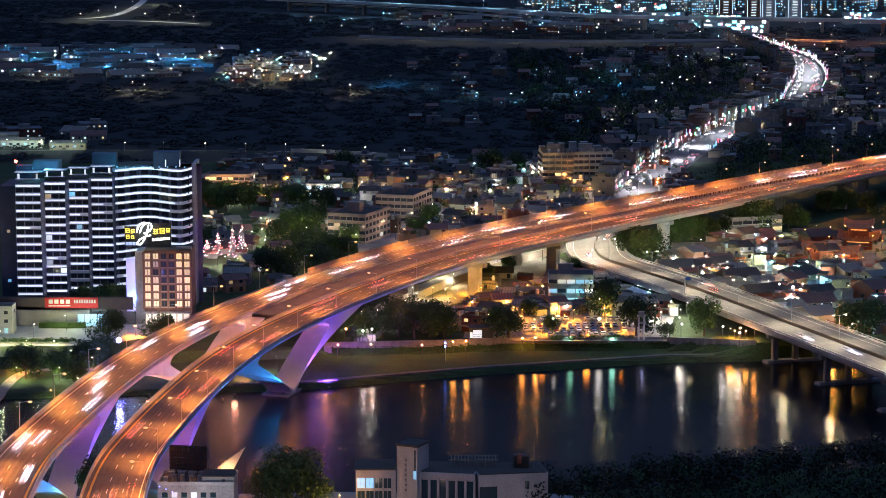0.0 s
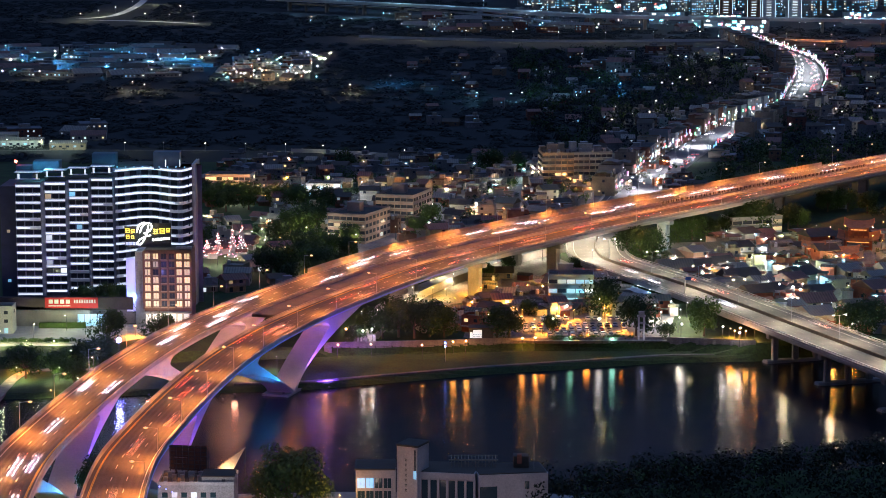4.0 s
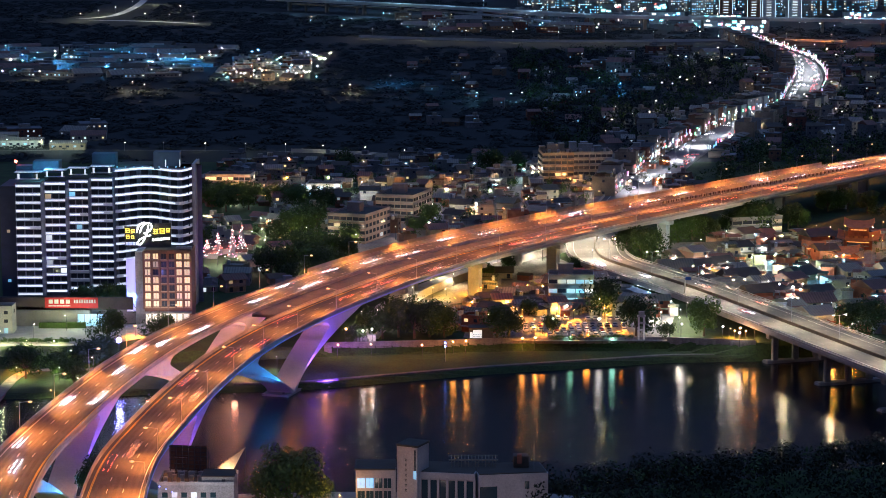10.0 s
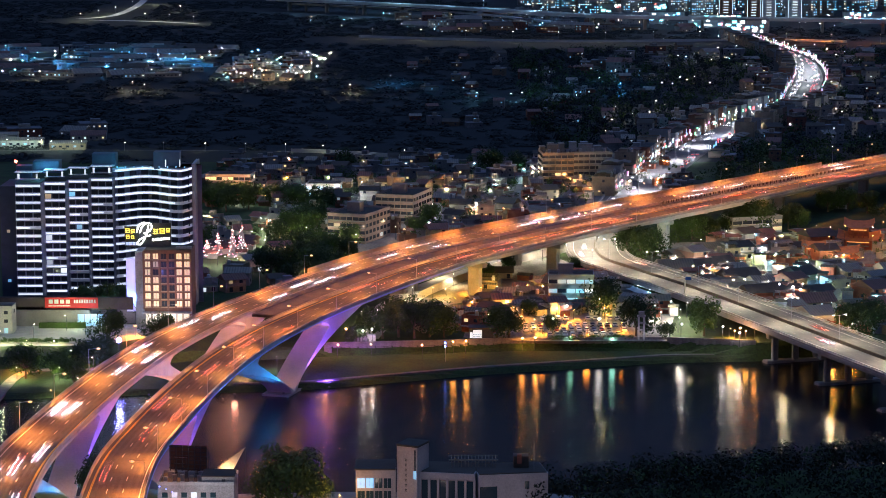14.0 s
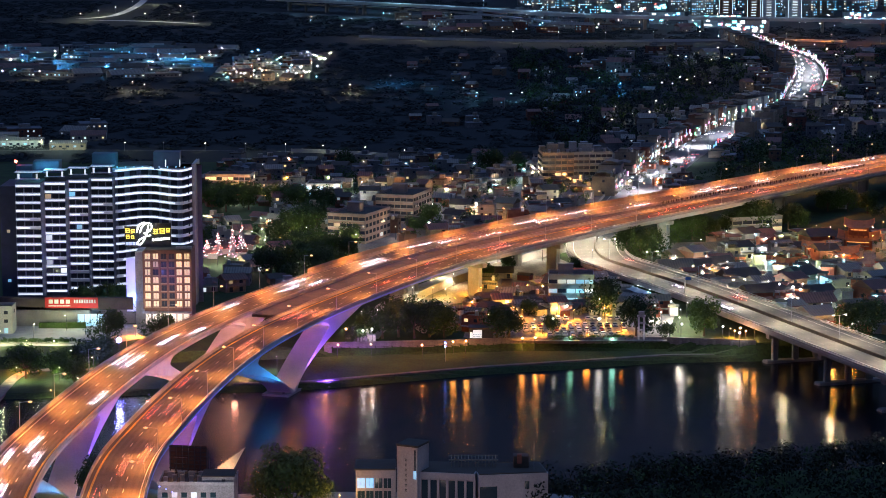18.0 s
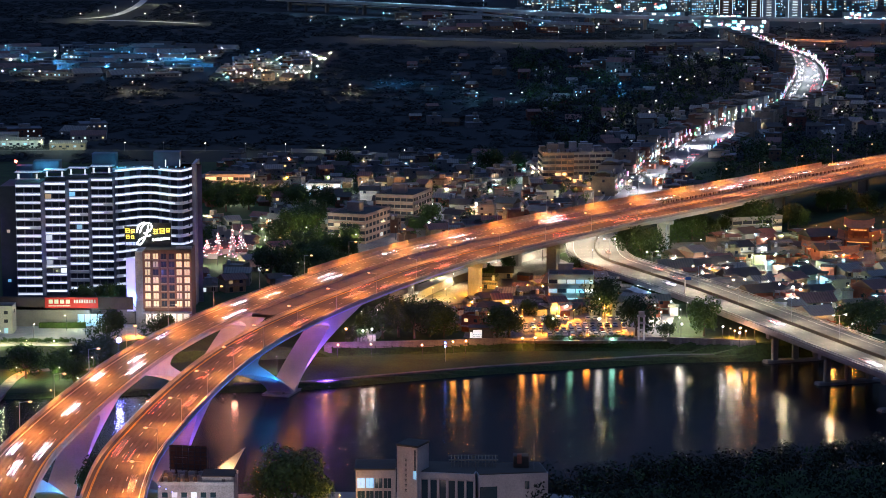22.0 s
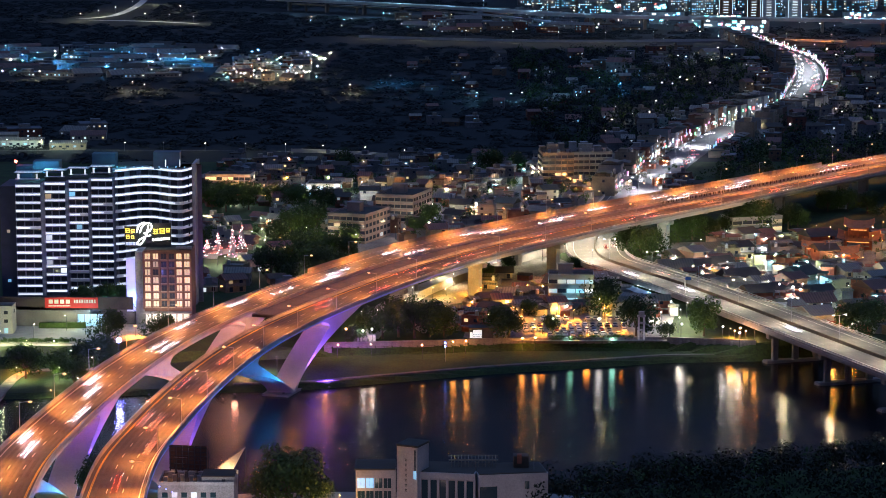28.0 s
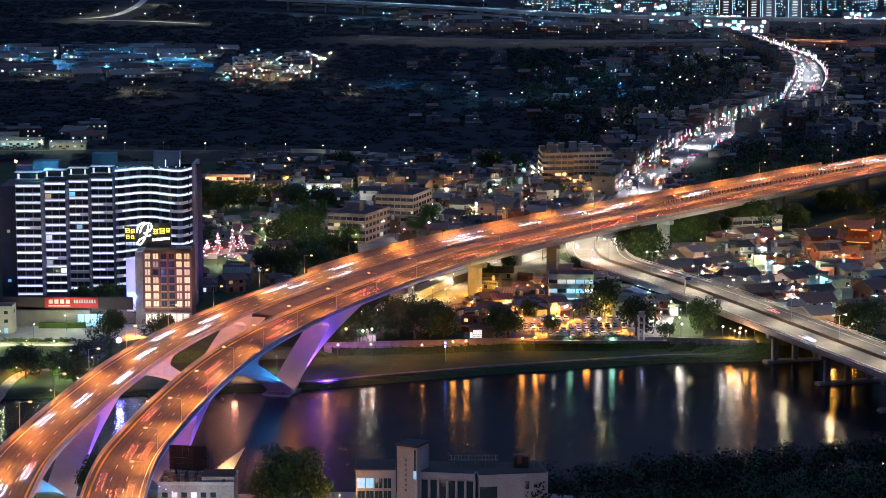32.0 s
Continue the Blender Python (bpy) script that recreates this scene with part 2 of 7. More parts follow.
class Bunch:
    """Many small boxes and leaves gathered into one mesh with several materials."""

    def __init__(self, mats):
        self.mats, self.v, self.f, self.m = list(mats), [], [], []

    def box(self, cx, cy, cz, sx, sy, sz, rz=0.0, mi=0, bottom=False):
        c, s = math.cos(rz), math.sin(rz)
        k = len(self.v)
        for dz in (-.5, .5):
            for dx, dy in ((-.5, -.5), (.5, -.5), (.5, .5), (-.5, .5)):
                x, y = dx * sx, dy * sy
                self.v.append((cx + x * c - y * s, cy + x * s + y * c, cz + dz * sz))
        for q in ((0, 1, 5, 4), (1, 2, 6, 5), (2, 3, 7, 6), (3, 0, 4, 7), (4, 5, 6, 7), (0, 3, 2, 1)):
            self.f.append(tuple(k + i for i in q))
            self.m.append(mi)

    def ridge(self, cx, cy, z, w, d, rise, rz=0.0, mi=0):
        c, s = math.cos(rz), math.sin(rz)
        k = len(self.v)
        for x, y, h in ((-w / 2, -d / 2, 0), (w / 2, -d / 2, 0), (w / 2, d / 2, 0), (-w / 2, d / 2, 0), (-w / 2, 0, rise), (w / 2, 0, rise)):
            self.v.append((cx + x * c - y * s, cy + x * s + y * c, z + h))
        for q in ((0, 1, 5, 4), (2, 3, 4, 5), (0, 4, 3), (1, 2, 5), (0, 3, 2, 1)):
            self.f.append(tuple(k + i for i in q))
            self.m.append(mi)

    def leaf(self, p, n, t, s, mi=0):
        b = n.cross(t)
        k = len(self.v)
        self.v += [p - t * s, p + b * s * .6, p + t * s, p - b * s * .6]
        self.f.append((k, k + 1, k + 2, k + 3))
        self.m.append(mi)

    def clump(self, c, rx, rz, leaves, size, rng, mi=0, up=0.0):
        """A leafy mass of loose sprays round c."""
        for i in range(leaves):
            d = Vector((rng.gauss(0, 1), rng.gauss(0, 1), rng.gauss(0, 1))).normalized()
            r = rng.uniform(.55, 1.1)
            n = (d + Vector((rng.uniform(-.7, .7), rng.uniform(-.7, .7), rng.uniform(-.2, .9) + up))).normalized()
            t = Matrix.Rotation(rng.uniform(0, 6.28), 3, n) @ n.orthogonal().normalized()
            self.leaf(Vector((c[0] + d.x * rx * r, c[1] + d.y * rx * r, c[2] + d.z * rz * r)), n, t, size * rng.uniform(.6, 1.3), mi)

    def make(self, name, label, category, kind="stuff", parent=None):
        me = bpy.data.meshes.new(name)
        me.from_pydata(self.v, [], self.f)
        for m in self.mats:
            me.materials.append(m)
        me.polygons.foreach_set("material_index", self.m)
        ob = new(name, me)
        ob.parent = parent
        return tagged(ob, label, category, kind=kind)


def at(line, k):
    """The point and heading at a fractional step of a line."""
    j = max(0, min(len(line) - 2, int(k)))
    return line[j][0].lerp(line[j + 1][0], k - j), line[j][1]


WALL_FAR = [mat("far_wall_%s" % n, c, 0.9, 0, 0.4, 0.4) for n, c in (("grey", (.15, .15, .16)), ("pale", (.24, .23, .22)), ("brown", (.16, .11, .08)), ("red", (.15, .06, .045)))]



# ---- ground, river ----
def lerp_table(x, table):
    if x <= table[0][0]:
        return table[0][1]
    for (a, u), (b, v) in zip(table, table[1:]):
        if x <= b:
            return u + (v - u) * (x - a) / (b - a)
    return table[-1][1]


def far_bank(x):
    return lerp_table(x, [(-400, 735), (-144, 755), (-46, 769), (13, 794), (79, 815), (157, 822), (500, 830)])


def berm(x):
    """Width of the low grass berm between the water and the flood wall."""
    return lerp_table(x, [(-400, 40), (-100, 46), (-39, 50), (0, 38), (35, 30), (79, 17), (111, 8)])


def near_bank(x):
    return lerp_table(x, [(-400, 600), (-60, 610), (20, 620), (60, 640), (120, 660), (200, 690), (500, 700)])


def ground_z(x, y):
    yb, w, yn = far_bank(x), berm(x), near_bank(x)
    if y >= yb:
        t = y - yb
        if t < 6:
            return -9 + 4.6 * t / 6
        if t < w - 2:
            return -4.4 + 0.9 * (t - 6) / max(1, w - 8)
        if t < w:
            return -3.5 + 3.5 * (t - w + 2) / 2
        return 0.0
    if y > yn:
        return -9.0
    if y > yn - 12:
        return -9 + 9 * (yn - y) / 12
    hill = 150 * (1 - max(y, -60) / 425)
    side = max(0.0, 1 - max(0.0, abs(x) - 260) / 500)
    return max(0.0, hill * side) if y < 425 else 0.0


def build_ground():
    xs = sorted(set([-3000, -2000, -1200, -800] + list(range(-600, -240, 40)) + list(range(-240, 300, 8)) + list(range(300, 720, 40)) + [800, 1200, 2000, 3000]))
    ys = sorted(set(list(range(-300, 520, 40)) + list(range(520, 740, 10)) + [740 + 2 * i for i in range(70)] + list(range(880, 1300, 30)) + list(range(1300, 5000, 150)) + [4990]))
    verts = [(x, y, ground_z(x, y)) for y in ys for x in xs]
    n = len(xs)
    faces = [(j * n + i, j * n + i + 1, (j + 1) * n + i + 1, (j + 1) * n + i) for j in range(len(ys) - 1) for i in range(n - 1)]
    me = raw_mesh("ground", verts, faces, GRASS)
    ob = tagged(new("ground", me), "dark grass and earth of the river plain", "ground", kind="structure")
    return ob


build_ground()
# sheet over the far grass, coloured blue-black to stand in for unlit ground
_me = raw_mesh("plain_fields", [(-1500, 1385, .02), (1500, 1385, .02), (1500, 4900, .02), (-1500, 4900, .02)], [(0, 1, 2, 3)], mat("field_night_dark", (.010, .0155, .016), .95, 0, .35, .06, .3))
tagged(new("plain_fields", _me), "fields of the far plain, night darkness put into their colour", "field", kind="structure")
_bm = bmesh.new()
bmesh.ops.create_grid(_bm, x_segments=1, y_segments=1, size=1, matrix=Matrix.Translation((0, 735, -6)) @ Matrix.Diagonal((2000, 145, 1, 1)))
tagged(new("water", mesh_of("water", _bm, WATER)), "dark rippled river water reflecting lamps", "river", kind="structure")

# ---- the twin motorway bridge ----
DECK = 16.0
LINE_B, LEN_B = smooth_line([(-58, 400, DECK), (-72, 480, DECK), (-79.6, 565, DECK), (-78, 621, DECK), (-68.1, 706, DECK), (-52.3, 773, DECK), (-24, 848.5, DECK), (8.3, 917, DECK), (57.5, 991, DECK), (128.3, 1085, DECK), (220, 1204.6, DECK), (315, 1320, DECK)], 260)


def gap(f):
    return 27.0 if f < 0.6 else 27.0 - 6.0 * min(1.0, (f - 0.6) / 0.25)


LINE_A = offset(LINE_B, gap)
W2 = 7.5


TRACKS = mat("wheel_tracks", (0.055, 0.05, 0.047), 0.55, 0, 0.5, 0.25, 0.2)


def carriageway(line, label, fence_side):
    root = thing("motorway_bridge", 0, 0, 0, 0, label, "bridge", "twin motorway bridges")
    road = swept("road_surface", line, rect(-W2, W2, -0.12, 0.0), ASPHALT, root, "worn dark asphalt")
    swept("girder", line, [(-W2 - 0.3, -0.12), (-W2 - 0.3, -0.7), (-3.4, -1.1), (-3.0, -3.0), (3.0, -3.0), (3.4, -1.1), (W2 + 0.3, -0.7), (W2 + 0.3, -0.12)], CONCRETE_PALE, root, "pale concrete box girder")
    for s in (-1, 1):
        c = s * (W2 + 0.05)
        par = swept("parapet", line, [(c - 0.25, 0), (c - 0.12, 0.9), (c + 0.12, 0.9), (c + 0.25, 0)], CONCRETE, root)
        swept("rail", line, rect(c - 0.07, c + 0.07, 1.15, 1.27), STEEL, par)
        swept("edge_line", line, rect(s * 6.2 - 0.1, s * 6.2 + 0.1, 0.004, 0.008), PAINT_YELLOW if s == fence_side else PAINT_WHITE, road)
    swept("edge_line", line, rect(fence_side * 5.9 - 0.1, fence_side * 5.9 + 0.1, 0.004, 0.008), PAINT_YELLOW, road)
    for lane in (-3.9, 0.0, 3.8):
        for s in (-.85, .85):
            swept("wheel_track", line, rect(lane + s - .36, lane + s + .36, 0.004, 0.006), TRACKS, road, "dark polished wheel track")
    # lane dashes, 4 m long every 10 m
    for lane in (-2.0, 1.9):
        for k in range(30, 150, 3):
            a, b = line[k]
            piece("lane_dash", PAINT_WHITE, road, a.x - b.y * lane, a.y + b.x * lane, a.z + 0.012, 4.0, 0.16, 0.016, math.atan2(b.y, b.x))
    return root


BRIDGE_B = carriageway(LINE_B, "near concrete motorway bridge curving over the river", 1)
BRIDGE_A = carriageway(LINE_A, "far concrete motorway bridge with sound wall", -1)
# slabs that join the two carriageways beyond their outer ends
MID = offset(LINE_B, lambda f: gap(f) / 2)
swept("link_slab", MID[:10], rect(-5.4, 5.4, -1.2, -.02), CONCRETE, BRIDGE_B)
_n = min(range(len(MID)), key=lambda k: (MID[k][0] - Vector((-63.5, 793, DECK))).length)
_v, _f = [], []
for k in range(_n, len(MID)):
    p, d = MID[k]
    h = gap(k / (len(MID) - 1)) / 2 - W2 - .38
    for a, u in ((-h, -1.0), (h, -1.0), (h, -.04), (-h, -.04)):
        _v.append((p.x - d.y * a, p.y + d.x * a, DECK + u))
for k in range(len(MID) - _n - 1):
    for i in range(4):
        j = (i + 1) % 4
        _f.append((k * 4 + i, k * 4 + j, k * 4 + 4 + j, k * 4 + 4 + i))
part("median_slab", raw_mesh("median_slab", _v, _f, ASPHALT_OLD), None, BRIDGE_B, "worn asphalt slab joining the carriageways")
# posts of the parapet rails
for root, line in ((BRIDGE_B, LINE_B), (BRIDGE_A, LINE_A)):
    for s in (-1, 1):
        v, f = [], []
        for k in range(20, 240):
            a, b = line[k]
            c = a + Vector((-b.y, b.x, 0)) * s * (W2 + 0.05)
            i = len(v)
            v += [(c.x + dx, c.y + dy, c.z + dz) for dz in (0.9, 1.2) for dx, dy in ((-.06, -.06), (.06, -.06), (.06, .06), (-.06, .06))]
            f += [(i, i + 1, i + 5, i + 4), (i + 1, i + 2, i + 6, i + 5), (i + 2, i + 3, i + 7, i + 6), (i + 3, i, i + 4, i + 7)]
        tagged(part("rail_posts", raw_mesh("rail_posts", v, f, STEEL), None, root), kind="stuff")
# sound wall panels along the far side of the far carriageway
for k in range(118, 222, 1):
    a, b = LINE_A[k]
    c = a + Vector((-b.y, b.x, 0)) * (W2 + 0.5)
    d = LINE_A[k + 1][0] - a
    piece("sound_panel", WALL_PANEL, BRIDGE_A, c.x, c.y, DECK + 1.35, d.length - 0.06, 0.14, 2.7, math.atan2(b.y, b.x))


_bu = Bunch([ROOF_DARK, CONCRETE])
for k in range(178, 226):
    for h in (0.0, .33, .67):
        a, b = at(LINE_A, k + h)
        c = a - Vector((-b.y, b.x, 0)) * (W2 + .6)
        _bu.box(c.x, c.y, DECK + .75, .45, .25, 1.1, math.atan2(b.y, b.x), 0 if h else 1)
tagged(_bu.make("barrier_posts", "", "", parent=BRIDGE_A), kind="stuff")


def v_pier(k, line, parent, low, high):
    """A splayed pier: two broad curving arms that rise from one foot and run out into the girder."""
    a, b = line[k]
    side = Vector((-b.y, b.x, 0))
    bm = bmesh.new()
    put_box(bm, a.x, a.y, -6.6, 15, 11, 2.6, math.atan2(b.y, b.x))
    bmesh.ops.bevel(bm, geom=bm.edges[:], offset=0.8, segments=2, affect="EDGES")
    part("pile_cap", bm, CONCRETE, parent)
    z0, z1 = -5.6, DECK - 2.3
    step = (line[k + 1][0] - line[k][0]).length
    for way, reach in ((1, high), (-1, low)):
        verts, faces = [], []
        n = 22
        for i in range(n + 1):
            f = i / n
            z = z0 + f * (z1 - z0)
            outer = 2.4 + (reach + 14) * f ** 1.55
            inner = -0.4 + reach * 0.88 * f ** 1.12
            if f > 0.8:
                inner -= 16 * ((f - 0.8) / 0.2) ** 2.2
            wide = 4.3 - .1 * f
            for s in (inner, outer):
                q = k + way * s / step
                j = max(0, min(len(line) - 2, int(math.floor(q))))
                p = line[j][0].lerp(line[j + 1][0], q - j)
                d = line[j][1]
                sd = Vector((-d.y, d.x, 0))
                for w in (-wide, wide):
                    verts.append((p.x + sd.x * w, p.y + sd.y * w, z))
        for i in range(n):
            o, q = i * 4, i * 4 + 4
            for u, v in ((0, 1), (1, 3), (3, 2), (2, 0)):
                faces.append((o + u, o + v, q + v, q + u))
        faces += [(0, 1, 3, 2), (n * 4, n * 4 + 2, n * 4 + 3, n * 4 + 1)]
        me = raw_mesh("pier_arm", verts, faces, CONCRETE_PALE)
        bm = bmesh.new()
        bm.from_mesh(me)
        bmesh.ops.recalc_face_normals(bm, faces=bm.faces)
        bm.to_mesh(me)
        bm.free()
        part("pier_arm", me, None, parent, "broad curving pale concrete pier arm")


def near_station(line, y):
    return min(range(len(line)), key=lambda k: abs(line[k][0].y - y))


for root, line, stands in ((BRIDGE_B, LINE_B, (865, 925, 975, 1045, 1115, 1180, 1245)), (BRIDGE_A, LINE_A, (865, 935, 1000, 1110, 1175, 1240))):
    for y in (769, 626):
        v_pier(near_station(line, y), line, root, 50, 46)
    for y in stands:
        k = near_station(line, y)
        a, b = line[k]
        bm = bmesh.new()
        put_box(bm, a.x, a.y, 6.0, 3.0, 5.0, 14, math.atan2(b.y, b.x))
        put_box(bm, a.x, a.y, 12.2, 3.4, 9.0, 1.8, math.atan2(b.y, b.x))
        bmesh.ops.bevel(bm, geom=bm.edges[:], offset=0.25, segments=1, affect="EDGES")
        part("column", bm, CONCRETE, root)
# coloured floodlights at the pier feet and a blue light line under the deck edge
for root, line in ((BRIDGE_B, LINE_B), (BRIDGE_A, LINE_A)):
    for y in (769, 626):
        k = near_station(line, y)
        a, b = line[k]
        sd = Vector((-b.y, b.x, 0))
        violet, blue, peach = ((0.22, 0.07, 1.0), (0.02, 0.3, 1.0), (1.0, 0.42, 0.27)) if line is LINE_B or y < 700 else ((1.0, 0.42, 0.27),) * 3
        for s, way, col, watts in ((-1, 1, violet, 85000), (-1, -1, blue, 55000), (1, -1, peach, 1000 if line is LINE_B or y < 700 else 45000), (1, 1, peach, 8000 if line is LINE_B or y < 700 else 45000), (-.15, -.4, peach, 2000 if line is LINE_B or y < 700 else 16000)):
            c = a + sd * s * 13 + b * way * 10
            t = a + b * (way * 32 if abs(s) == 1 else 30)
            fx = part("floodlight", mesh_of("floodlight", (lambda m: (put_box(m, 0, 0, 0, .7, .5, .5), m)[1])(bmesh.new()), STEEL_DARK), None, root)
            fx.location = (c.x, c.y, -5.3)
            bulb(root, c.x, c.y, -3.2 if abs(s) == 1 else -1.5, col, watts, 1.1, spot=95, aim=(t.x, t.y, 8))
swept("light_line", LINE_B[30:130], rect(-W2 - .38, -W2 - .3, -.65, -.3), glow("edge_light_blue", (0.06, 0.12, 1.0), .3), BRIDGE_B, "blue light line under the deck edge")

# ---- the grey road bridge ----
GREY, LEN_G = smooth_line([(190, 640, 6.6), (163, 710, 6.6), (145, 762, 6.6), (125, 822, 6.4), (99, 900, 6.0), (80, 955, 4.8), (68, 1000, 3.2), (69, 1060, 1.4), (80, 1130, 0.5), (97, 1225, 0.14)], 170)
ROAD_BRIDGE = thing("road_bridge", 0, 0, 0, 0, "grey concrete road bridge on columns over the river", "bridge")
groad = swept("road_surface", GREY, rect(-12.5, 12.5, -0.12, 0), ASPHALT_OLD, ROAD_BRIDGE, "pale worn grey asphalt")
swept("girder", GREY, [(-13, -0.12), (-13, -1.0), (-11, -1.3), (-11, -2.2), (11, -2.2), (11, -1.3), (13, -1.0), (13, -0.12)], CONCRETE, ROAD_BRIDGE)
for s in (-1, 1):
    c = s * 12.7
    swept("parapet", GREY, rect(c - 0.2, c + 0.2, -0.1, 0.55), CONCRETE, ROAD_BRIDGE)
    swept("rail", GREY, rect(c - 0.12, c + 0.12, 1.0, 1.2), CONCRETE, ROAD_BRIDGE)
    swept("edge_line", GREY, rect(s * 9.6 - 0.09, s * 9.6 + 0.09, 0.004, 0.008), PAINT_WHITE, groad)
    bu = Bunch([CONCRETE])
    for k in range(8, 116):
        a, b = GREY[k]
        bu.box(a.x - b.y * c, a.y + b.x * c, a.z + 0.77, 0.5, 0.25, 0.5, math.atan2(b.y, b.x))
    bu.make("rail_posts", "", "", parent=ROAD_BRIDGE)
swept("median", GREY, [(-0.4, 0), (-0.3, 1.1), (0.3, 1.1), (0.4, 0)], mat("median_fence_brown", (.09, .07, .05), .8, 0, .4, 1.5), ROAD_BRIDGE, "dark brown median fence")
PAINT_WORN = mat("road_paint_worn", (.3, .29, .27), .7, 0, .4, 1.0)
for lane in (-6.4, -3.2, 3.2, 6.4):
    for k in range(6, 120, 3):
        a, b = GREY[k]
        piece("lane_dash", PAINT_WORN, groad, a.x - b.y * lane, a.y + b.x * lane, a.z + 0.012, 3.4, 0.15, 0.016, math.atan2(b.y, b.x))
for k in (6, 19, 31, 43, 54):
    a, b = GREY[k]
    for s in (-8, 0, 8):
        bm = bmesh.new()
        put_box(bm, a.x - b.y * s, a.y + b.x * s, -2.6, 1.8, 2.2, 14, math.atan2(b.y, b.x))
        bmesh.ops.bevel(bm, geom=bm.edges[:], offset=0.3, segments=2, affect="EDGES")
        part("column", bm, CONCRETE, ROAD_BRIDGE)
    bm = bmesh.new()
    put_box(bm, a.x, a.y, a.z - 3.0, 2.4, 22, 1.5, math.atan2(b.y, b.x))
    part("cap_beam", bm, CONCRETE, ROAD_BRIDGE)
    bm = bmesh.new()
    put_box(bm, a.x, a.y, -6.0, 4.4, 24, 1.8, math.atan2(b.y, b.x))
    bmesh.ops.bevel(bm, geom=bm.edges[:], offset=0.4, segments=2, affect="EDGES")
    part("pile_cap", bm, CONCRETE, ROAD_BRIDGE)


# ---- street lamps ----
def street_lamp(name, h, arm, glow_mat, col, watts, label, arms=1, pole=STEEL, group="", cone=None, glass=None):
    root = thing(name, 0, 0, 0, 0, label, "street lamp", group)
    bm = bmesh.new()
    put_cyl(bm, 0, 0, 0, 0.1, 0.06, h, 8)
    part("pole", bm, pole, root)
    for s in ((1,) if arms == 1 else (1, -1)):
        bm = bmesh.new()
        put_cyl(bm, 0, 0, h - 0.1, 0.06, 0.05, arm * 0.98, 6, Matrix.Rotation(s * radians(82), 4, "Y"))
        holder = part("arm", bm, pole, root)
        if h > 7.5:
            bm = bmesh.new()
            put_box(bm, s * arm, 0, h + arm * 0.12, 0.9, 0.36, 0.14)
            bmesh.ops.bevel(bm, geom=bm.edges[:], offset=0.05, segments=1, affect="EDGES")
            holder = part("lamp_housing", bm, pole, root)
        bm = bmesh.new()
        bmesh.ops.create_uvsphere(bm, u_segments=8, v_segments=6, radius=glass or (0.34 if h > 7.5 else 0.21), matrix=Matrix.Translation((s * arm, 0, h + arm * 0.12 - 0.2)) @ Matrix.Diagonal((1.2, 0.8, 0.6, 1)))
        part("lamp_glass", bm, glow_mat, holder, "glowing lamp glass")
        if watts:
            bulb(root, s * arm, 0, h + arm * 0.12 - 0.6, col, watts, 0.9, spot=cone, aim=(s * arm * 1.6, 0, 0) if cone else None)
    return root


SODIUM = (1.0, 0.29, 0.045)
LED = (0.78, 0.87, 1.0)
WARM = (1.0, 0.82, 0.55)
lamp_b = None
STEP = LEN_B / 259
for line, side, lab in ((LINE_B, -1, "near"), (LINE_A, 1, "far")):
    k = 20.0 if side < 0 else 27.0
    while k < 252:
        a, b = at(line, k)
        c = a + Vector((-b.y, b.x, 0)) * side * (W2 + 0.1)
        rz = math.degrees(math.atan2(b.y, b.x)) + (90 if side < 0 else -90)
        m = pose(c.x, c.y, DECK, 0, 0, rz)
        if lamp_b is None:
            lamp_b = street_lamp("street_lamp", 8.2, 3.0, G_MOTORWAY, SODIUM, 25000, "tall sodium street lamp on the bridge parapet", group="bridge lamps", cone=158, glass=.48)
            lamp_b.matrix_basis = m
        else:
            copy_thing(lamp_b, m)
        k += 36.0 / STEP
lamp_g = None
for x, y in ((148.0, 754.8), (134.4, 791.5), (121.7, 827.9), (108.3, 865.7), (95.9, 902.4), (83.5, 943.7), (71.1, 988.2), (60.5, 1026.3)):
    k = near_station(GREY, y)
    a, b = GREY[k]
    m = pose(a.x, a.y, a.z, 0, 0, math.degrees(math.atan2(b.y, b.x)) + 90)
    if lamp_g is None:
        lamp_g = street_lamp("street_lamp", 9.5, 2.3, G_WARMLED, (1.0, 0.83, 0.56), 10500, "double-armed white street lamp on the bridge median", 2, group="road bridge lamps", cone=167)
        lamp_g.matrix_basis = m
    else:
        copy_thing(lamp_g, m)



# ---- trees ----
def crown_mesh(name, seed, material, leaves=900, rx=3.4, rz=2.8, lumps=9):
    """A crown of many small leaf sprays, gathered in uneven clumps with gaps."""
    rng = random.Random(seed)
    cen = []
    for i in range(lumps):
        a, u = rng.uniform(0, 6.283), rng.uniform(-0.7, 0.9)
        r = rng.uniform(0.25, 0.75)
        cen.append((Vector((math.cos(a) * r * rx, math.sin(a) * r * rx, u * rz * 0.75)), rng.uniform(0.38, 0.62) * rx))
    v, f = [], []
    for i in range(leaves):
        c, r = rng.choice(cen)
        d = Vector((rng.gauss(0, 1), rng.gauss(0, 1), rng.gauss(0, 1))).normalized()
        p = c + d * r * rng.uniform(0.6, 1.08)
        n = (d + Vector((rng.uniform(-.8, .8), rng.uniform(-.8, .8), rng.uniform(-.3, .9)))).normalized()
        t = n.orthogonal().normalized()
        t = Matrix.Rotation(rng.uniform(0, 6.28), 3, n) @ t
        b = n.cross(t)
        s = rng.uniform(0.18, 0.42)
        k = len(v)
        v += [p - t * s, p + b * s * 0.55, p + t * s, p - b * s * 0.55]
        f.append((k, k + 1, k + 2, k + 3))
    return raw_mesh(name, v, f, material)


